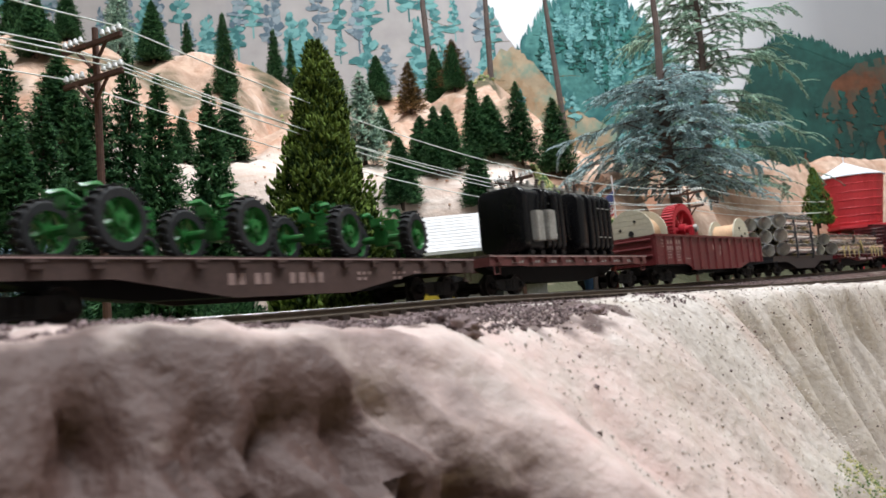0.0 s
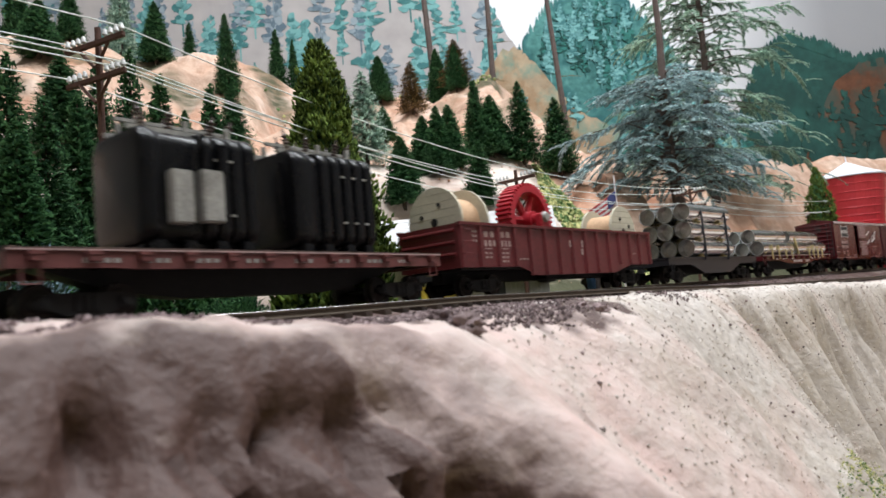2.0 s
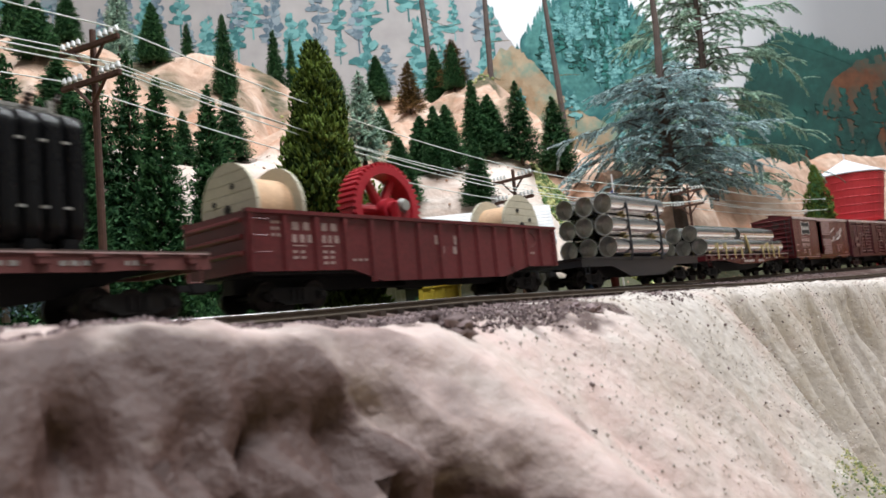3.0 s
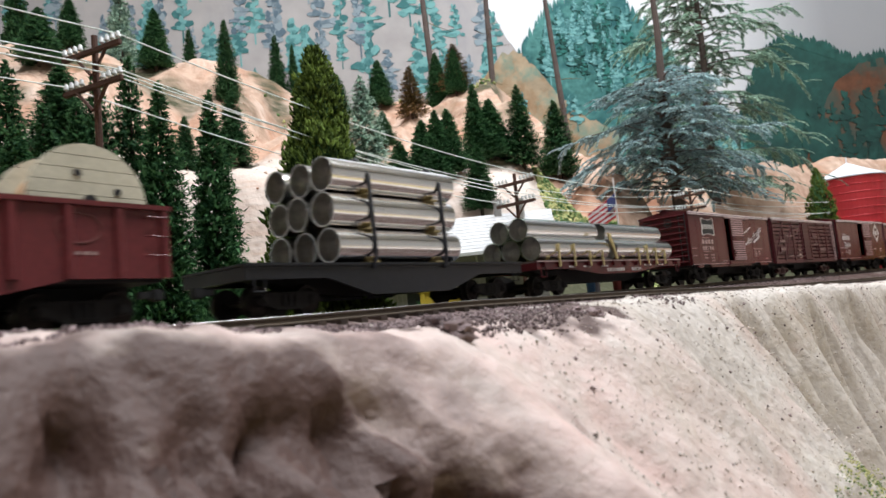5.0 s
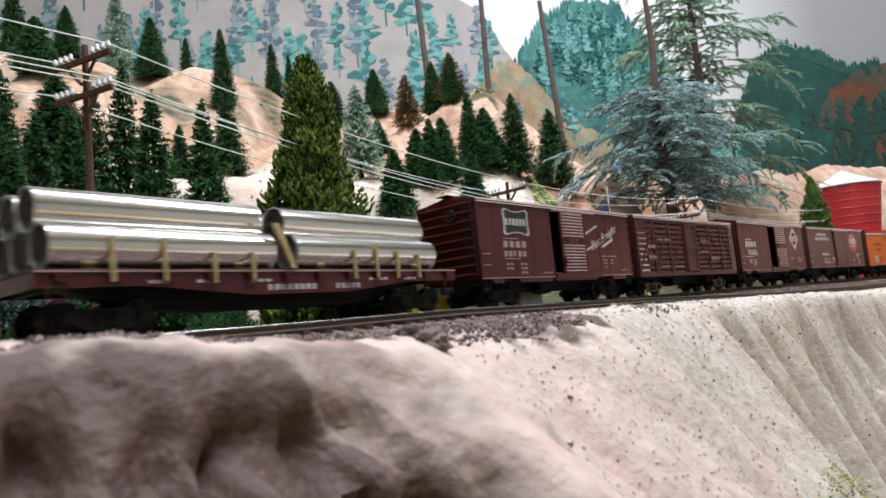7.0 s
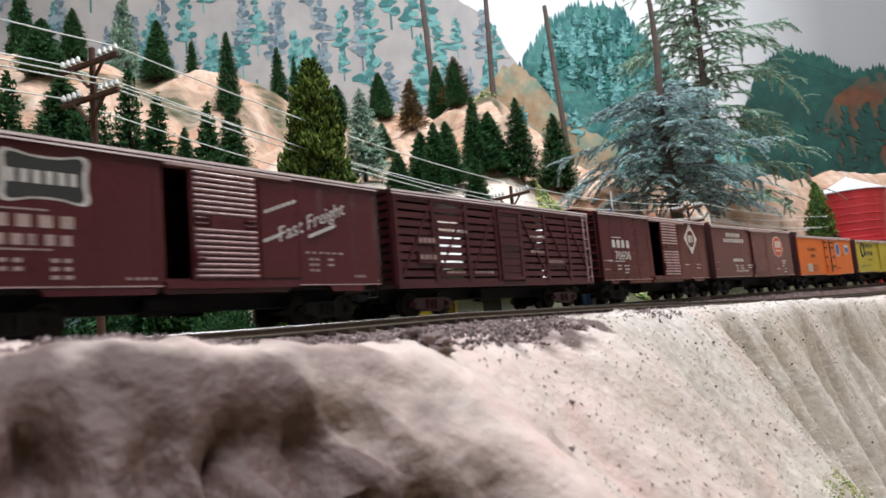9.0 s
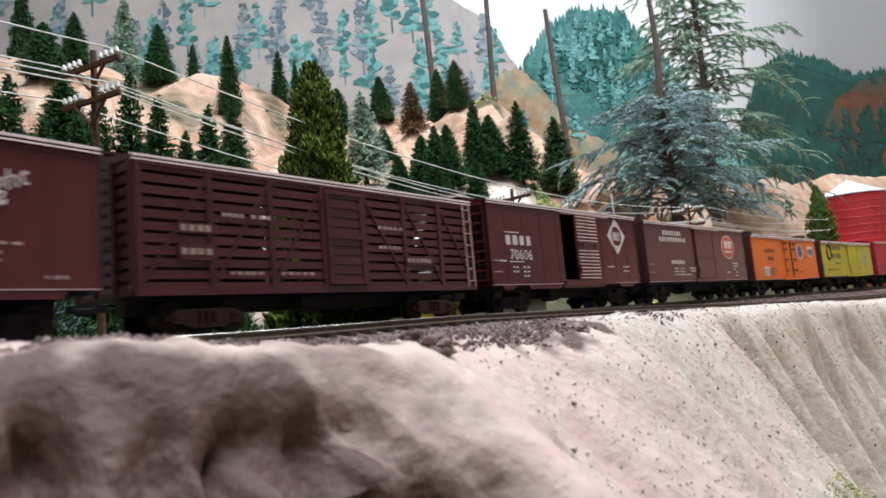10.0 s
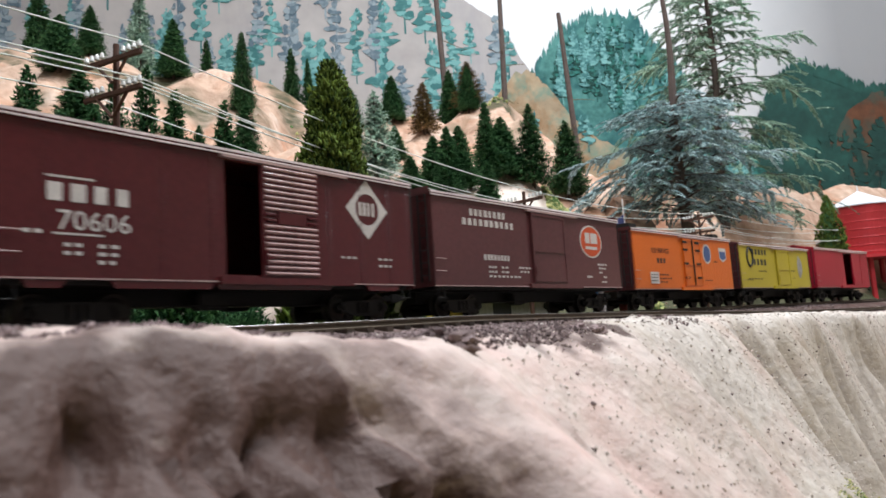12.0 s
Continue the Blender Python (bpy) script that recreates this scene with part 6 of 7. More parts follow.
INS_MESH = Mb().lathe([(0.35, 0), (0.35, 0.8), (1.0, 0.9), (1.0, 1.6), (0.7, 1.9), (0.8, 2.6), (0.3, 3.2)], (0, 0, 0), "z", 10).mesh("insulator", GLASSINS, 60)
POLES = []
for s, h, base in ((-430, 113, None), (-110, 113, (-121.4, 240)), (135, 85, (47, 430)), (420, 96, (234, 640)), (700, 96, None)):
    POLES.append(line_pole("telegraph_pole", s, h, "brown wooden telegraph pole with two crossarms and glass insulators", base=base, turn=25 if base and base[0] < 0 else None)[1:])


def line_wires():
    for k, (px, lev) in enumerate(((14, 0), (-14, 0), (14, 1), (8.4, 1), (-14, 1))):
        mb = Mb()
        for (a_arm, a_at), (b_arm, b_at) in zip(POLES[:-1], POLES[1:]):
            def world(arm, at):
                p = [q for q in arm if q[0] == px][lev]
                return pose(*at[:3], 0, 0, at[3]) @ Vector(p)
            A, B = world(a_arm, a_at), world(b_arm, b_at)
            mb.tube([A.lerp(B, f) - Vector((0, 0, 5 * 4 * f * (1 - f))) for f in np.linspace(0, 1, 13)], 0.26, 5)
        tagged(new("line_wire", mb.mesh("line_wire", WIRE)), "pale thread wire strung between the telegraph poles", "wire", group="line wires")


line_wires()


# ---- trees ----
def blade(vs, fs, p, d, w):
    side = d.cross(Vector((0.3, 0.2, 1))).normalized() * w
    k = len(vs)
    vs += [p - side, p + side, p + d]
    fs.append((k, k + 1, k + 2))


def needle_crown(seed, n=2300, droop=0.25, sub=5):
    """A bottle-brush conifer crown, 100 mm high and 20 mm in radius."""
    rnd = random.Random(seed)
    vs, fs = [], []
    for i in range(n):
        u = 1 - (1 - (i + rnd.random()) / n) ** 0.62
        u = 0.04 + 0.955 * u
        a = rnd.uniform(0, 2 * math.pi)
        layer = 0.86 + 0.14 * math.sin(u * 60 + 2 * math.sin(a * 2 + seed))
        r = 20 * ((1 - u) ** 0.66 * 1.06 + 0.012) * layer * rnd.uniform(0.72, 1.08) * (1 + 0.12 * math.sin(a * 3 + seed + u * 7))
        out = Vector((math.cos(a), math.sin(a), 0))
        p0 = Vector((0, 0, 100 * u))
        tip = p0 + out * r + Vector((0, 0, r * rnd.uniform(-droop, 0.25)))
        for k in range(sub):
            f = 0.42 + 0.58 * k / (sub - 1)
            q = p0.lerp(tip, f)
            d = (out * rnd.uniform(0.5, 1) + Vector((rnd.uniform(-0.8, 0.8), rnd.uniform(-0.8, 0.8), rnd.uniform(-0.5, 0.7)))).normalized() * rnd.uniform(2.6, 5.4) * (0.6 + 0.4 * (1 - u))
            blade(vs, fs, q - d * 0.3, d, rnd.uniform(0.55, 1.0))
    return Mb().add([v[:] for v in vs], fs)


def crowns(material, seeds, **k):
    return [needle_crown(s, **k).mesh("crown", material, 0, False) for s in seeds]


CROWNS = {"needle": crowns(NEEDLE, (1, 2, 3)), "sage": crowns(SAGE, (4, 5, 6), n=1500, droop=0.6), "rust": crowns(RUST, (7, 8, 9), n=800)}
TRUNK = Mb().tube([(0, 0, -6), (0, 0, 50), (0, 0, 97)], [2.0, 1.4, 0.3], 8).mesh("trunk", BARK)
TREELABEL = {"needle": "dark green bottle-brush model conifer on the hillside", "sage": "pale sage green model conifer", "rust": "sparse rusty brown dying model conifer"}


def conifer(kind, x, y, top, r, v, base=None):
    z = hill_z(x, y) if base is None else base
    h = max(top - z, 40)
    rnd = random.Random(int(x * 7 + y))
    t = thing("conifer", TREELABEL[kind], "tree", at_mm(x, y, z, rnd.uniform(0, 360)), group="conifers")
    sc = Matrix.Diagonal((r / 17, r / 17, h / 100, 1))
    part("trunk", TRUNK, BARK, t, at=sc)
    part("crown", CROWNS[kind][(v - 1) % 3], NEEDLE, t, at=sc)


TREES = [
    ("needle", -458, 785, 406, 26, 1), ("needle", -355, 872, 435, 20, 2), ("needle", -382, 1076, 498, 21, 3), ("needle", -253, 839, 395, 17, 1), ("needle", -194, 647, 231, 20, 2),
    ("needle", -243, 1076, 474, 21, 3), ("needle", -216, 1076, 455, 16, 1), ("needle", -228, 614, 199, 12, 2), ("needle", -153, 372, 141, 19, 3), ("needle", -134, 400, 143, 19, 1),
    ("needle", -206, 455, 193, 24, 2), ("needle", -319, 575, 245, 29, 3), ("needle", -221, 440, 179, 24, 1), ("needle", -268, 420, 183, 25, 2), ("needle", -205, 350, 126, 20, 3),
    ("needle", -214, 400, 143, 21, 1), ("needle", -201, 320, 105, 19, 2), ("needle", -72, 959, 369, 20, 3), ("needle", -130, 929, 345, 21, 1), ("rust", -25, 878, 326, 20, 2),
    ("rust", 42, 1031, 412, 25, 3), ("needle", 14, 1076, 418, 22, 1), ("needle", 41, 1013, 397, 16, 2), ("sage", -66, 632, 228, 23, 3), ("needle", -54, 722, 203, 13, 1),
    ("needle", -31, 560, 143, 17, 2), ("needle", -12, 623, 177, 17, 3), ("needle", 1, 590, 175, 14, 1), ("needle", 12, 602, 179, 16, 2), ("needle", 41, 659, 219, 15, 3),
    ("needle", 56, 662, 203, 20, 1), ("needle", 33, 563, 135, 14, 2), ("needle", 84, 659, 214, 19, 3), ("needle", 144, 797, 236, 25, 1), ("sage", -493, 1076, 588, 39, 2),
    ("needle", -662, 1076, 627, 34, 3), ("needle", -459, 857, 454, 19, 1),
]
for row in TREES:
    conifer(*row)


def leafy_tree(x, y, z, h, r, seed, label, clumps=420):
    """A tapering tree whose crown is made of many upright flame-shaped foam tufts."""
    rnd = random.Random(seed)
    t = thing("cypress_tree", label, "tree", at_mm(x, y, z))
    part("trunk", Mb().tube([(0, 0, -4), (0, 0, h * 0.4), (0, 0, h * 0.9)], [r * 0.09, r * 0.07, r * 0.02], 8), BARK, t)
    vs, fs = [], []

    def flame(p, d, ln, w):
        side = d.orthogonal().normalized()
        up = d.cross(side)
        k = len(vs)
        for f, g in ((0.0, 0.35), (0.3, 1.0), (0.65, 0.7)):
            for q in range(5):
                a = 2 * math.pi * q / 5 + f
                vs.append(p + d * ln * f + (side * math.cos(a) + up * math.sin(a)) * w * g * rnd.uniform(0.6, 1.35))
        vs.append(p + d * ln)
        for i in range(2):
            for q in range(5):
                fs.append((k + i * 5 + q, k + i * 5 + (q + 1) % 5, k + (i + 1) * 5 + (q + 1) % 5, k + (i + 1) * 5 + q))
        for q in range(5):
            fs.append((k + 10 + q, k + 10 + (q + 1) % 5, k + 15))

    for i in range(clumps):
        u = ((i + rnd.random()) / clumps) ** 1.2
        a = i * 2.39996 + rnd.uniform(-0.5, 0.5)
        prof = min(1, 0.80 + 0.9 * u) * (1 - u) ** 0.72 * 1.1 + 0.02
        lobe = 1 + 0.22 * math.sin(a * 3 + u * 9 + seed) * math.sin(u * 19 + a)
        rr = r * prof * lobe * rnd.uniform(0.6, 0.95)
        out = Vector((math.cos(a), math.sin(a), 0))
        c = out * rr + Vector((0, 0, h * (0.02 + 0.93 * u)))
        size = r * rnd.uniform(0.20, 0.36) * (0.5 + 0.5 * (1 - u))
        for q in range(18):
            d = (out * rnd.uniform(0.0, 0.9) + Vector((rnd.uniform(-0.6, 0.6), rnd.uniform(-0.6, 0.6), rnd.uniform(0.5, 1.3)))).normalized()
            o = Vector((rnd.uniform(-1, 1), rnd.uniform(-1, 1), rnd.uniform(-1.0, 1.0))) * size * 0.5
            flame(c + o, d, size * rnd.uniform(0.35, 0.7), size * rnd.uniform(0.09, 0.16))
    part("crown", Mb().add([v[:] for v in vs], fs), LIME, t, sharp=0, normals=False)
    # added solid core: fills the crown and darkens its gaps like deep shade
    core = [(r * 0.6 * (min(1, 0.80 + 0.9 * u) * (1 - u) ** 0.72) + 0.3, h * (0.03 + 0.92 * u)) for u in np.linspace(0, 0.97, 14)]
    part("shade_core", Mb().lathe(core, (0, 0, 0), "z", 14), NEEDLE, t, "dark green core painted for the shaded inside of the crown")


leafy_tree(-53, 304, -5, 132, 27.5, 3, "lime green tapering foam cypress beside the track", 800)
leafy_tree(472, 850, 60, 76, 19, 5, "small lime green foam cypress by the water tank", 260)


def spray(vs, fs, p, d, length, rnd, w=1.25):
    """A drooping feathery bough: a bowed stem with fine needles to both sides."""
    step = 2.2
    n = max(3, int(length / step))
    q, dd = p.copy(), d.normalized()
    for i in range(n):
        f = i / max(1, n - 1)
        q = q + dd * step
        dd = (dd + Vector((rnd.uniform(-0.12, 0.12), rnd.uniform(-0.12, 0.12), -0.06))).normalized()
        side = dd.cross(Vector((0, 0, 1))).normalized()
        for s in (-1, 1):
            for _ in range(2):
                e = (side * s * rnd.uniform(0.4, 1) + dd * rnd.uniform(0.2, 0.9) + Vector((0, 0, rnd.uniform(-0.55, 0.15)))).normalized() * rnd.uniform(2.4, 5.4) * (1.1 - 0.5 * f)
                blade(vs, fs, q, e, w * rnd.uniform(0.6, 1.2))
    return q


def cedar(x, y, z0, h, lean, seed, boughs, reach, material, label, low=0.1, high=1.0, trunk_r=7.0, taper=0.75, flat=0.8):
    """A cedar: tiers of limbs that rise a little, then bow down under hanging needle sprays."""
    rnd = random.Random(seed)
    t = thing("cedar_tree", label, "tree", at_mm(x, y, z0))
    pts = [Vector((lean * f + 3 * math.sin(f * 7 + seed), 2 * math.cos(f * 5), h * f)) for f in np.linspace(-0.06, 1, 9)]
    part("trunk", Mb().tube(pts, [trunk_r * (1.05 - 0.75 * i / 8) for i in range(9)], 10), DEADBARK, t)
    vs, fs = [], []
    for i in range(boughs):
        u = low + (high - low) * (i + rnd.random()) / boughs
        a = i * 2.39996 + rnd.uniform(-0.4, 0.4)
        g = (u - low) / (high - low)
        base = Vector((lean * u, 0, h * u))
        ln = reach * (1 - taper * g ** 1.4) * rnd.uniform(0.55, 1.08)
        if math.sin(a) < -0.45:
            ln *= 0.6
        d = Vector((math.cos(a), math.sin(a) * flat, 0))
        lift = rnd.uniform(0.02, 0.22)
        limb = [base, base + d * ln * 0.4 + Vector((0, 0, ln * lift)), base + d * ln * 0.75 + Vector((0, 0, ln * lift * 0.7)), base + d * ln + Vector((0, 0, ln * rnd.uniform(-0.12, 0.10)))]
        part("limb", Mb().tube(limb, [1.0, 0.7, 0.5, 0.25], 5), DEADBARK, t)
        m = 15
        for k in range(m):
            f = (0.16 + 0.84 * k / (m - 1)) * 3
            j = min(2, int(f))
            p = limb[j].lerp(limb[j + 1], f - j)
            turn = rnd.choice((-1, 1)) * rnd.uniform(0.3, 1.1)
            dd = Vector((d.x * math.cos(turn) - d.y * math.sin(turn), d.x * math.sin(turn) + d.y * math.cos(turn), rnd.uniform(-0.28, 0.10))).normalized()
            spray(vs, fs, p, dd, ln * rnd.uniform(0.14, 0.34) + 4, rnd)
    part("crown", Mb().add([v[:] for v in vs], fs), material, t, sharp=0, normals=False)


cedar(254, 727, 60, 300, -4, 21, 80, 116, BLUEGREEN, "blue-grey drooping cedar with a bare brown trunk", 0.12, 0.56, 7.0, taper=0.3)
cedar(368, 905, 60, 420, 6, 22, 125, 158, SAGE, "sage green drooping cedar behind the track", 0.12, 1.0, 7.0, taper=0.62)
cedar(685, 820, 40, 420, 10, 23, 40, 80, SAGE, "sage green cedar beside the red water tank", 0.3, 1.0, 5.0, taper=0.5)


def dead_tree(x, y, z0, z1, lean, seed):
    rnd = random.Random(seed)
    t = thing("dead_tree", "bare grey-brown dead trunk with thin rusty twigs", "tree", at_mm(x, y, z0), group="dead trees")
    h = z1 - z0
    part("trunk", Mb().tube([(lean * f, 0, h * f) for f in (-0.05, 0.3, 0.7, 1)], [6.5, 5.5, 4.6, 4.0], 9), DEADBARK, t)
    for _ in range(9):
        u, a = rnd.uniform(0.05, 0.6), rnd.uniform(0, 2 * math.pi)
        p = Vector((lean * u, 0, h * u))
        d = Vector((math.cos(a), math.sin(a) * 0.5, rnd.uniform(-0.3, 0.5)))
        L = rnd.uniform(25, 60)
        part("twig", Mb().tube([p, p + d * L * 0.5 + Vector((0, 0, rnd.uniform(-6, 6))), p + d * L], [0.9, 0.6, 0.3], 5), RUST, t)


dead_tree(12, 1150, 300, 640, -12, 31)
dead_tree(118, 1238, 340, 660, 6, 32)
dead_tree(243, 1200, 200, 560, -18, 33)


def tufts(name, count, xr, yr, r0, r1, material, label, seed, keep=None):
    """Foam clumps lying on the hillside ground, joined."""
    rnd = random.Random(seed)
    mb = Mb()
    vs0 = [(0, 0, 1), (0.9, 0, 0.2), (0.2, 0.9, 0.1), (-0.8, 0.5, 0.2), (-0.7, -0.6, 0.1), (0.3, -0.9, 0.2), (0, 0, -0.7)]
    fs0 = [(0, i, i % 5 + 1) for i in range(1, 6)] + [(6, i % 5 + 1, i) for i in range(1, 6)]
    for _ in range(count):
        x, y = rnd.uniform(*xr), rnd.uniform(*yr)
        b = behind(x, y)
        if b < 24 or (keep and not keep(x, y, b)):
            continue
        r = rnd.uniform(r0, r1)
        m = pose(x, y, hill_z(x, y) + r * 0.3, rnd.uniform(0, 360), rnd.uniform(0, 360), rnd.uniform(0, 360))
        mb.add([m @ Vector((a * r * rnd.uniform(0.6, 1.4), b2 * r * rnd.uniform(0.6, 1.4), c * r)) for a, b2, c in vs0], fs0)
    return tagged(new(name, mb.mesh(name, material, 0, False)), label, "ground cover", kind="stuff")


tufts("grass", 26000, (-330, 60), (130, 470), 0.9, 2.8, GRASS, "green and straw foam ground cover behind the track", 41, lambda x, y, b: 26 < b < 150)
tufts("grass", 6000, (0, 330), (330, 700), 0.8, 2.4, GRASS, "green foam ground cover behind the bend", 42, lambda x, y, b: 26 < b < 85)
tufts("grass", 2500, (95, 190), (625, 680), 1.5, 4.0, GRASS, "green foam hedge on the bank", 43)
tufts("gravel", 1300, (-260, 500), (470, 760), 0.6, 1.6, CLIFF, "loose tan rubble on the bank", 44)
tufts("grass", 1500, (-330, 200), (860, 1060), 1.5, 4.5, GRASS, "dry green tufts on the upper hill", 45, lambda x, y, b: noise_at(x, y, 2, 90) > 0.2)
pebbles("grass", 7000, -95, 25, 154, 182, 0.16, 0.42, GRASS, "green foam at the foot of the rock bank", 46)


def bush(x, y, z, r, seed, material, label):
    rnd = random.Random(seed)
    vs, fs = [], []
    for _ in range(2600):
        d = Vector((rnd.gauss(0, 1), rnd.gauss(0, 1), abs(rnd.gauss(0, 1)))).normalized()
        p = d * r * rnd.uniform(0.55, 1.0) * (1 + 0.2 * math.sin(d.x * 7 + seed) * math.sin(d.z * 6))
        e = (d + Vector((rnd.uniform(-1, 1), rnd.uniform(-1, 1), rnd.uniform(-1, 1)))).normalized() * rnd.uniform(1.2, 2.8)
        blade(vs, fs, p, e, 0.5)
    t = thing("bush", label, "bush", at_mm(x, y, z))
    part("stem", Mb().tube([(0, 0, -2), (0, 0, r * 0.6)], [1.5, 0.6], 6), BARK, t)
    part("foliage", Mb().add([v[:] for v in vs], fs), material, t, sharp=0, normals=False)


BLUEBUSH = mat("dark_blue_needles", (0.035, 0.065, 0.085), 0.85, vary=0.4, size=10, fine=2, bump=0, island=0.9, second=(0.10, 0.16, 0.19))
bush(-166, 255, 8, 26, 51, BLUEBUSH, "dark blue-grey bush beside the telegraph pole")
bush(-208, 262, -4, 24, 52, BLUEBUSH, "dark blue-grey bush behind the track")
bush(-95, 300, -5, 17, 54, NEEDLE, "dark green low bush behind the track")
bush(-75, 345, -5, 20, 55, NEEDLE, "dark green spreading bush behind the track")
bush(-10, 372, -5, 13, 56, NEEDLE, "dark green low bush by the depot")
bush(-45, 322, -5, 14, 53, NEEDLE, "dark green low bush behind the track")


# ---- buildings ----
def depot():
    d = thing("depot", "weathered grey board depot with a pale shingled roof", "building", at_mm(8, 458, -4.5, -4))
    L, W, H = 128.0, 44.0, 38.0
    part("wall", Mb().box(-L / 2 + 8, L / 2 - 8, -W / 2 + 8, W / 2 - 8, 0, H), SIDING, d)
    batten = Mb().box(-0.4, 0.4, -0.35, 0.35, 0, H).mesh("batten", SIDING)
    for x in np.arange(-L / 2 + 9, L / 2 - 8, 3.2):
        part("batten", batten, SIDING, d, at=at_mm(float(x), -W / 2 + 7.7, 0))
    for x in (-30, 22):
        part("door", Mb().box(x - 6, x + 6, -W / 2 + 7.2, -W / 2 + 8.3, 0.5, 27, 0.3), BLACKP, d, "dark plank door")
    # roof slopes with rows of shingles
    eave, ridge = H - 1, H + 25
    for sy in (-1, 1):
        part("roof_slope", Mb().prism([(sy * (W / 2 + 4), eave), (0, ridge), (0, ridge - 1.6), (sy * (W / 2 + 4), eave - 1.6)], -L / 2, L / 2, "x"), ROOFGREY, d)
    rnd = random.Random(3)
    n = 11
    for i in range(n):
        f0 = i / n
        y0, z0 = -(W / 2 + 4) * (1 - f0), eave + (ridge - eave) * f0
        x = -L / 2
        while x < L / 2 - 2:
            w = rnd.uniform(7, 14)
            x1 = min(x + w, L / 2)
            y1, z1 = -(W / 2 + 4) * (1 - f0 - 1 / n), eave + (ridge - eave) * (f0 + 1 / n)
            mb = Mb().add([(x + 0.08, y0 - 0.1, z0 + 0.42), (x1 - 0.08, y0 - 0.1, z0 + 0.42), (x1 - 0.15, y1, z1 + 0.25), (x + 0.15, y1, z1 + 0.25), (x + 0.15, y0, z0 + 0.02), (x1 - 0.15, y0, z0 + 0.02)], [(0, 1, 2, 3), (4, 5, 1, 0), (4, 0, 3), (5, 2, 1)])
            part("shingle", mb, ROOFGREY, d, sharp=0)
            x = x1
    for x in np.linspace(-L / 2 + 6, L / 2 - 6, 6):
        part("eave_bracket", Mb().tube([(float(x), -W / 2 + 8, H - 12), (float(x), -W / 2 - 3, H - 2.5)], 0.8, 6), SIDING, d)
    part("chimney", Mb().box(26, 31, -2, 3, ridge - 4, ridge + 9, 0.3).box(25.2, 31.8, -2.8, 3.8, ridge + 8, ridge + 9.6, 0.2), SIDING, d)
    part("chimney", Mb().lathe([(2.0, 0), (2.0, 12), (2.6, 12.4), (2.6, 13.5)], (44, -4, ridge - 5), "z", 10), GREYP, d, "grey metal stove pipe")


depot()


def water_tank():
    x, y = 600.0, 995.0
    t = thing("water_tank", "bright red wooden water tank with a white conical roof", "water tank", at_mm(x, y, 2))
    r0, r1, z0, z1 = 37.0, 46.0, 62.0, 132.0
    n = 40
    st = Mb().prism([(-3.7, -0.8), (3.7, -0.8), (3.4, 0.8), (-3.4, 0.8)], 0, 1, "z")
    lean = math.degrees(math.atan((r1 - r0) / (z1 - z0)))
    stave = Mb().add([(p[0], p[1] , p[2] * (z1 - z0)) for p in st.v], st.f).mesh("stave", TANKRED)
    for i in range(n):
        a = 360 * i / n
        part("stave", stave, TANKRED, t, at=pose(0, 0, 0, 0, 0, a) @ at_mm(0, -r0, z0) @ pose(0, 0, 0, lean, 0, 0))
    part("tank_floor", Mb().lathe([(r0 - 1, z0), (r0 - 1, z0 + 2)], (0, 0, 0), "z", 40), TANKRED, t)
    for f in (0.06, 0.2, 0.36, 0.52, 0.68, 0.84, 0.95):
        r = r0 + (r1 - r0) * f + 1.0
        z = z0 + (z1 - z0) * f
        part("hoop", Mb().tube([(r * math.cos(a), r * math.sin(a), z) for a in np.linspace(0, 2 * math.pi, 49)], 0.6, 5), TANKRED, t)
    part("roof", Mb().lathe([(r1 + 4, z1), (r1 + 4, z1 + 1.5), (r1 * 0.5, z1 + 14), (2, z1 + 25), (0.3, z1 + 26)], (0, 0, 0), "z", 12), TANKROOF, t, "white conical sheet roof")
    part("finial", Mb().tube([(0, 0, z1 + 24), (0, 0, z1 + 34)], 0.8, 6), TANKROOF, t)
    for k in range(8):
        a = math.pi / 8 + k * math.pi / 4
        part("leg", Mb().box(-2.6, 2.6, -2.6, 2.6, -30, z0, 0.4), TANKRED, t, at=at_mm(30 * math.cos(a), 30 * math.sin(a), 0))
    part("deck", Mb().box(-44, 44, -44, 44, z0 - 5, z0 - 0.5, 0.5), TANKRED, t)


water_tank()


def flag():
    t = thing("flag", "red and white striped flag drooping on a white pole", "flag", at_mm(143, 560, hill_z(143, 560)))
    z0 = -hill_z(143, 560)
    part("flagpole", Mb().tube([(0, 0, 0), (0, 0, z0 + 94)], 0.7, 8), FLAGWHITE, t)
    # stripes hang slantwise in soft folds
    for i in range(9):
        mb = Mb()
        vs, fs = [], []
        for j in range(9):
            f = j / 8
            x = -1 - 23 * f
            y = 2.2 * math.sin(f * 9 + 0.5)
            z = z0 + 80 - 14 * f - i * 2.1 * (1 - 0.1 * f)
            for dy in (-0.12, 0.12):
                vs += [(x, y + dy, z), (x, y + dy, z - 2.1)]
        for j in range(8):
            k = j * 4
            fs += [(k, k + 1, k + 5, k + 4), (k + 2, k + 6, k + 7, k + 3), (k, k + 4, k + 6, k + 2), (k + 1, k + 3, k + 7, k + 5)]
        part("stripe", mb.add(vs, fs), FLAGRED if i % 2 == 0 else FLAGWHITE, t, sharp=60)
    part("canton", Mb().prism([(-0.5, z0 + 81), (-7, z0 + 76.2), (-7, z0 + 66), (-0.5, z0 + 71)], -1.2, 2.9), FLAGBLUE, t, "dark blue corner field")


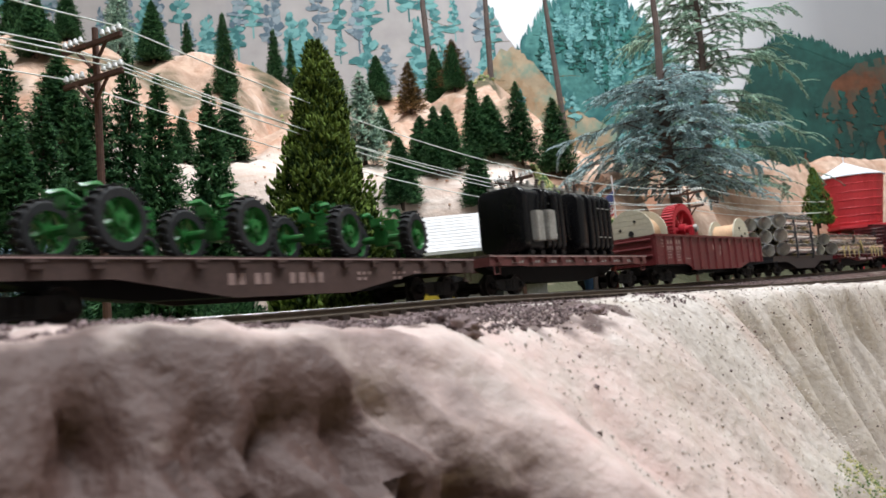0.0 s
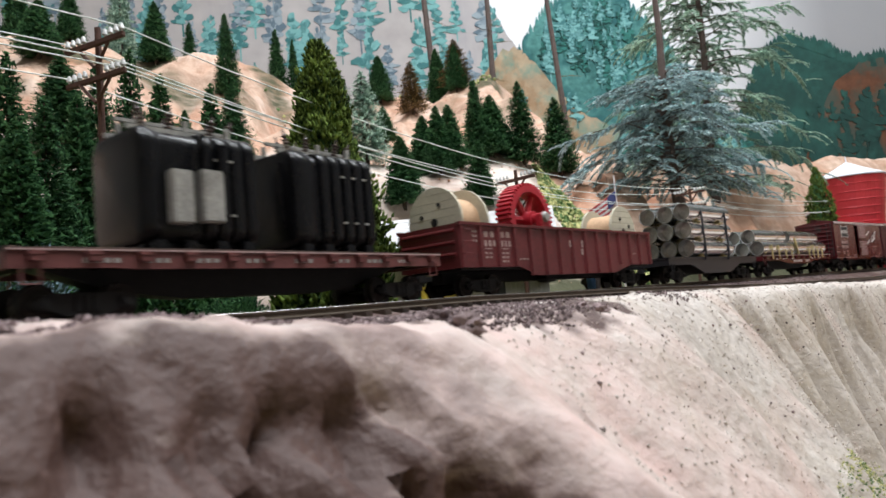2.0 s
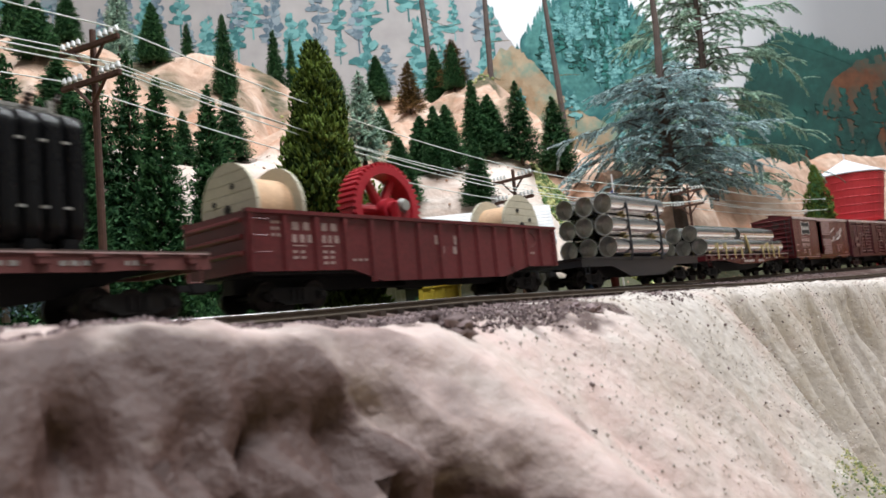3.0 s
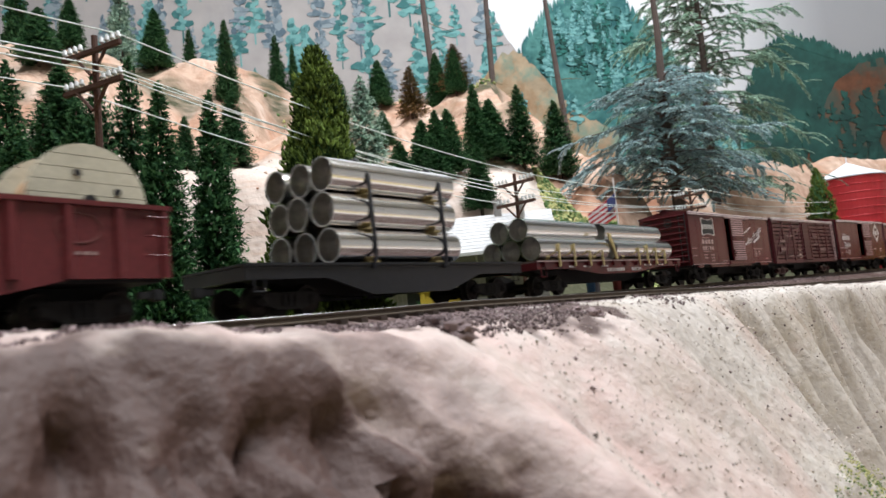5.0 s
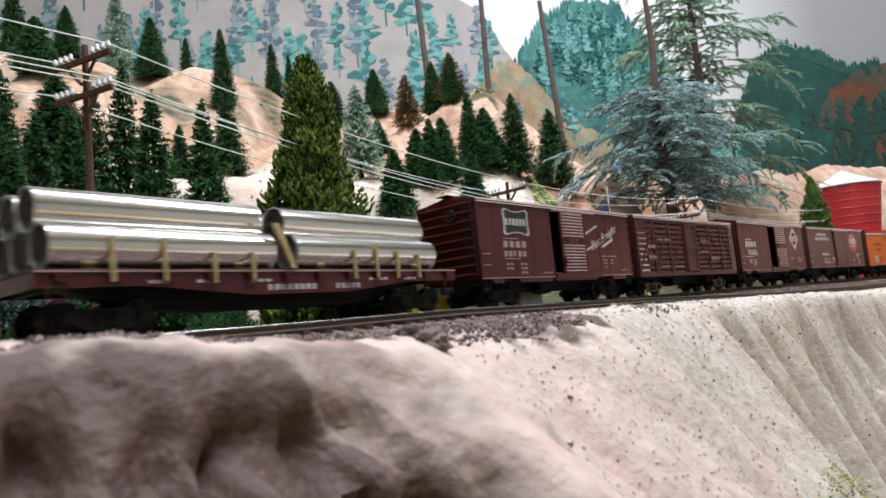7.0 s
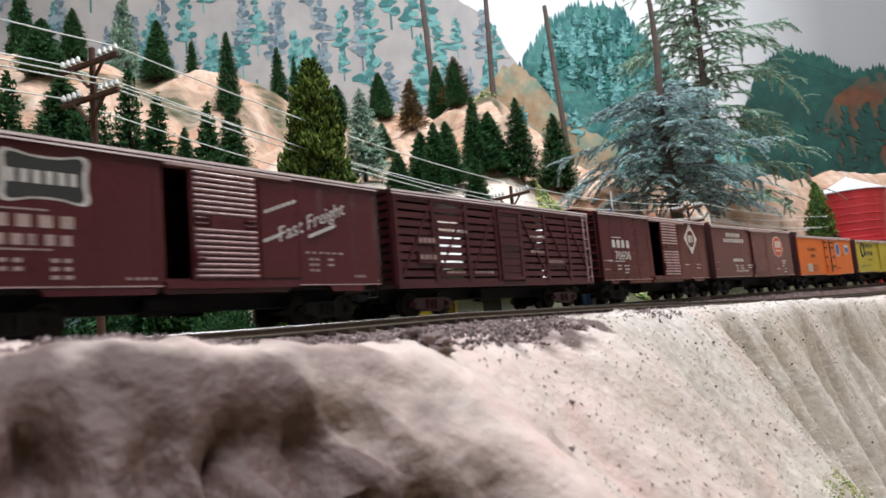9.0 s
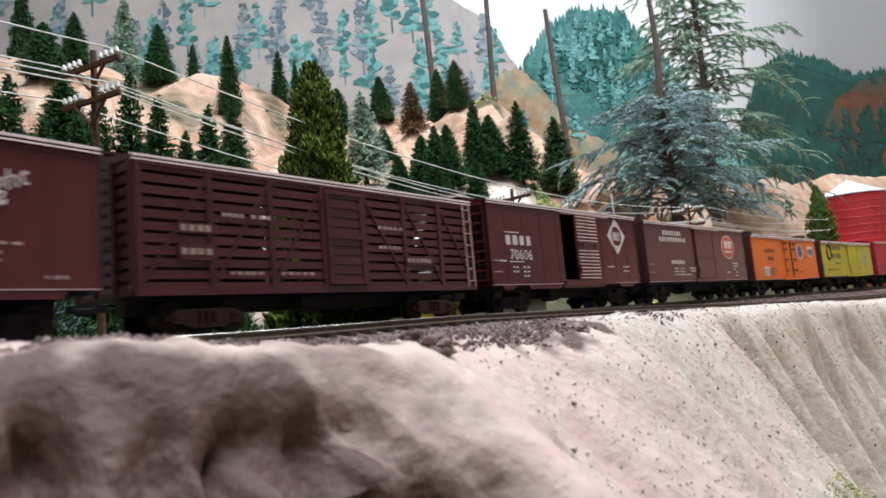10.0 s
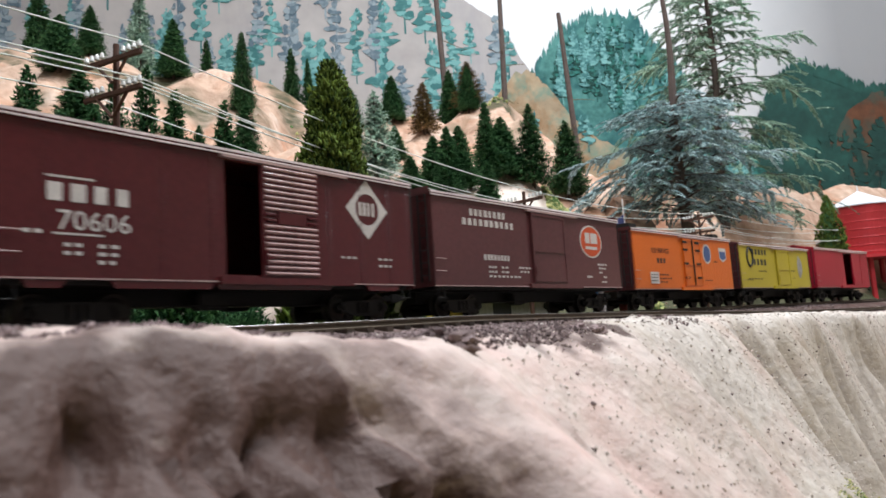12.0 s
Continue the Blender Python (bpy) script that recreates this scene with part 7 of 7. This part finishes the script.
flag()

YELBOX = mat("yellow_crate_paint", (0.62, 0.45, 0.05), 0.6, vary=0.15, size=5, fine=0.6)
CLOTHBLUE = mat("pale_blue_paint", (0.10, 0.25, 0.50), 0.6, vary=0.2, size=3, fine=0.5)
CLOTHRED = mat("faded_red_paint", (0.40, 0.08, 0.06), 0.6, vary=0.2, size=3, fine=0.5)


def crate(x, y, w, d, h, rz, m, label):
    t = thing("crate", label, "crate", at_mm(x, y, -4.6, rz))
    part("body", Mb().box(-w / 2, w / 2, -d / 2, d / 2, 0, h, 0.4), m, t)
    for k in (-0.42, -0.14, 0.14, 0.42):
        part("slat", Mb().box(k * w - 0.9, k * w + 0.9, -d / 2 - 0.5, -d / 2 + 0.1, 0.3, h - 0.3), m, t)
    part("lid", Mb().box(-w / 2 - 0.5, w / 2 + 0.5, -d / 2 - 0.6, d / 2 + 0.5, h, h + 0.9, 0.2), m, t)


crate(-5.5, 345, 20, 12, 11.5, -8, YELBOX, "yellow slatted crate on the ground behind the track")


def figurine(x, y, m, label):
    """A plain peg-like model figure."""
    ob = new("figurine", Mb().lathe([(0.2, 0), (2.2, 0.2), (2.4, 7), (2.8, 13.5), (1.2, 15.4), (1.9, 17), (1.9, 18.6), (0.3, 20)], (0, 0, 0), "z", 14).mesh("figurine", m))
    ob.matrix_basis = at_mm(x, y, -5)
    tagged(ob, label, "figurine", group="figurines behind the track")


figurine(80, 395, CLOTHBLUE, "plain pale blue model figurine behind the track")
figurine(100, 415, CLOTHRED, "plain faded red model figurine behind the track")
figurine(84, 400, FLAGWHITE, "plain white model figurine behind the track")


def motions():
    ts = [i * 0.5 for i in range(25)]
    for ob, s0, off in MOVERS:
        walk(ob, [(t, car_pose(s0 - travelled(t)) @ off) for t in ts])
    step = 1 / 15
    for w, wx in WHEELSETS:
        walk(w, [(i * step, at_mm(wx, 0, WHEEL_R) @ pose(0, 0, 0, 0, -math.degrees(travelled(i * step) / WHEEL_R), 0)) for i in range(181)])


motions()
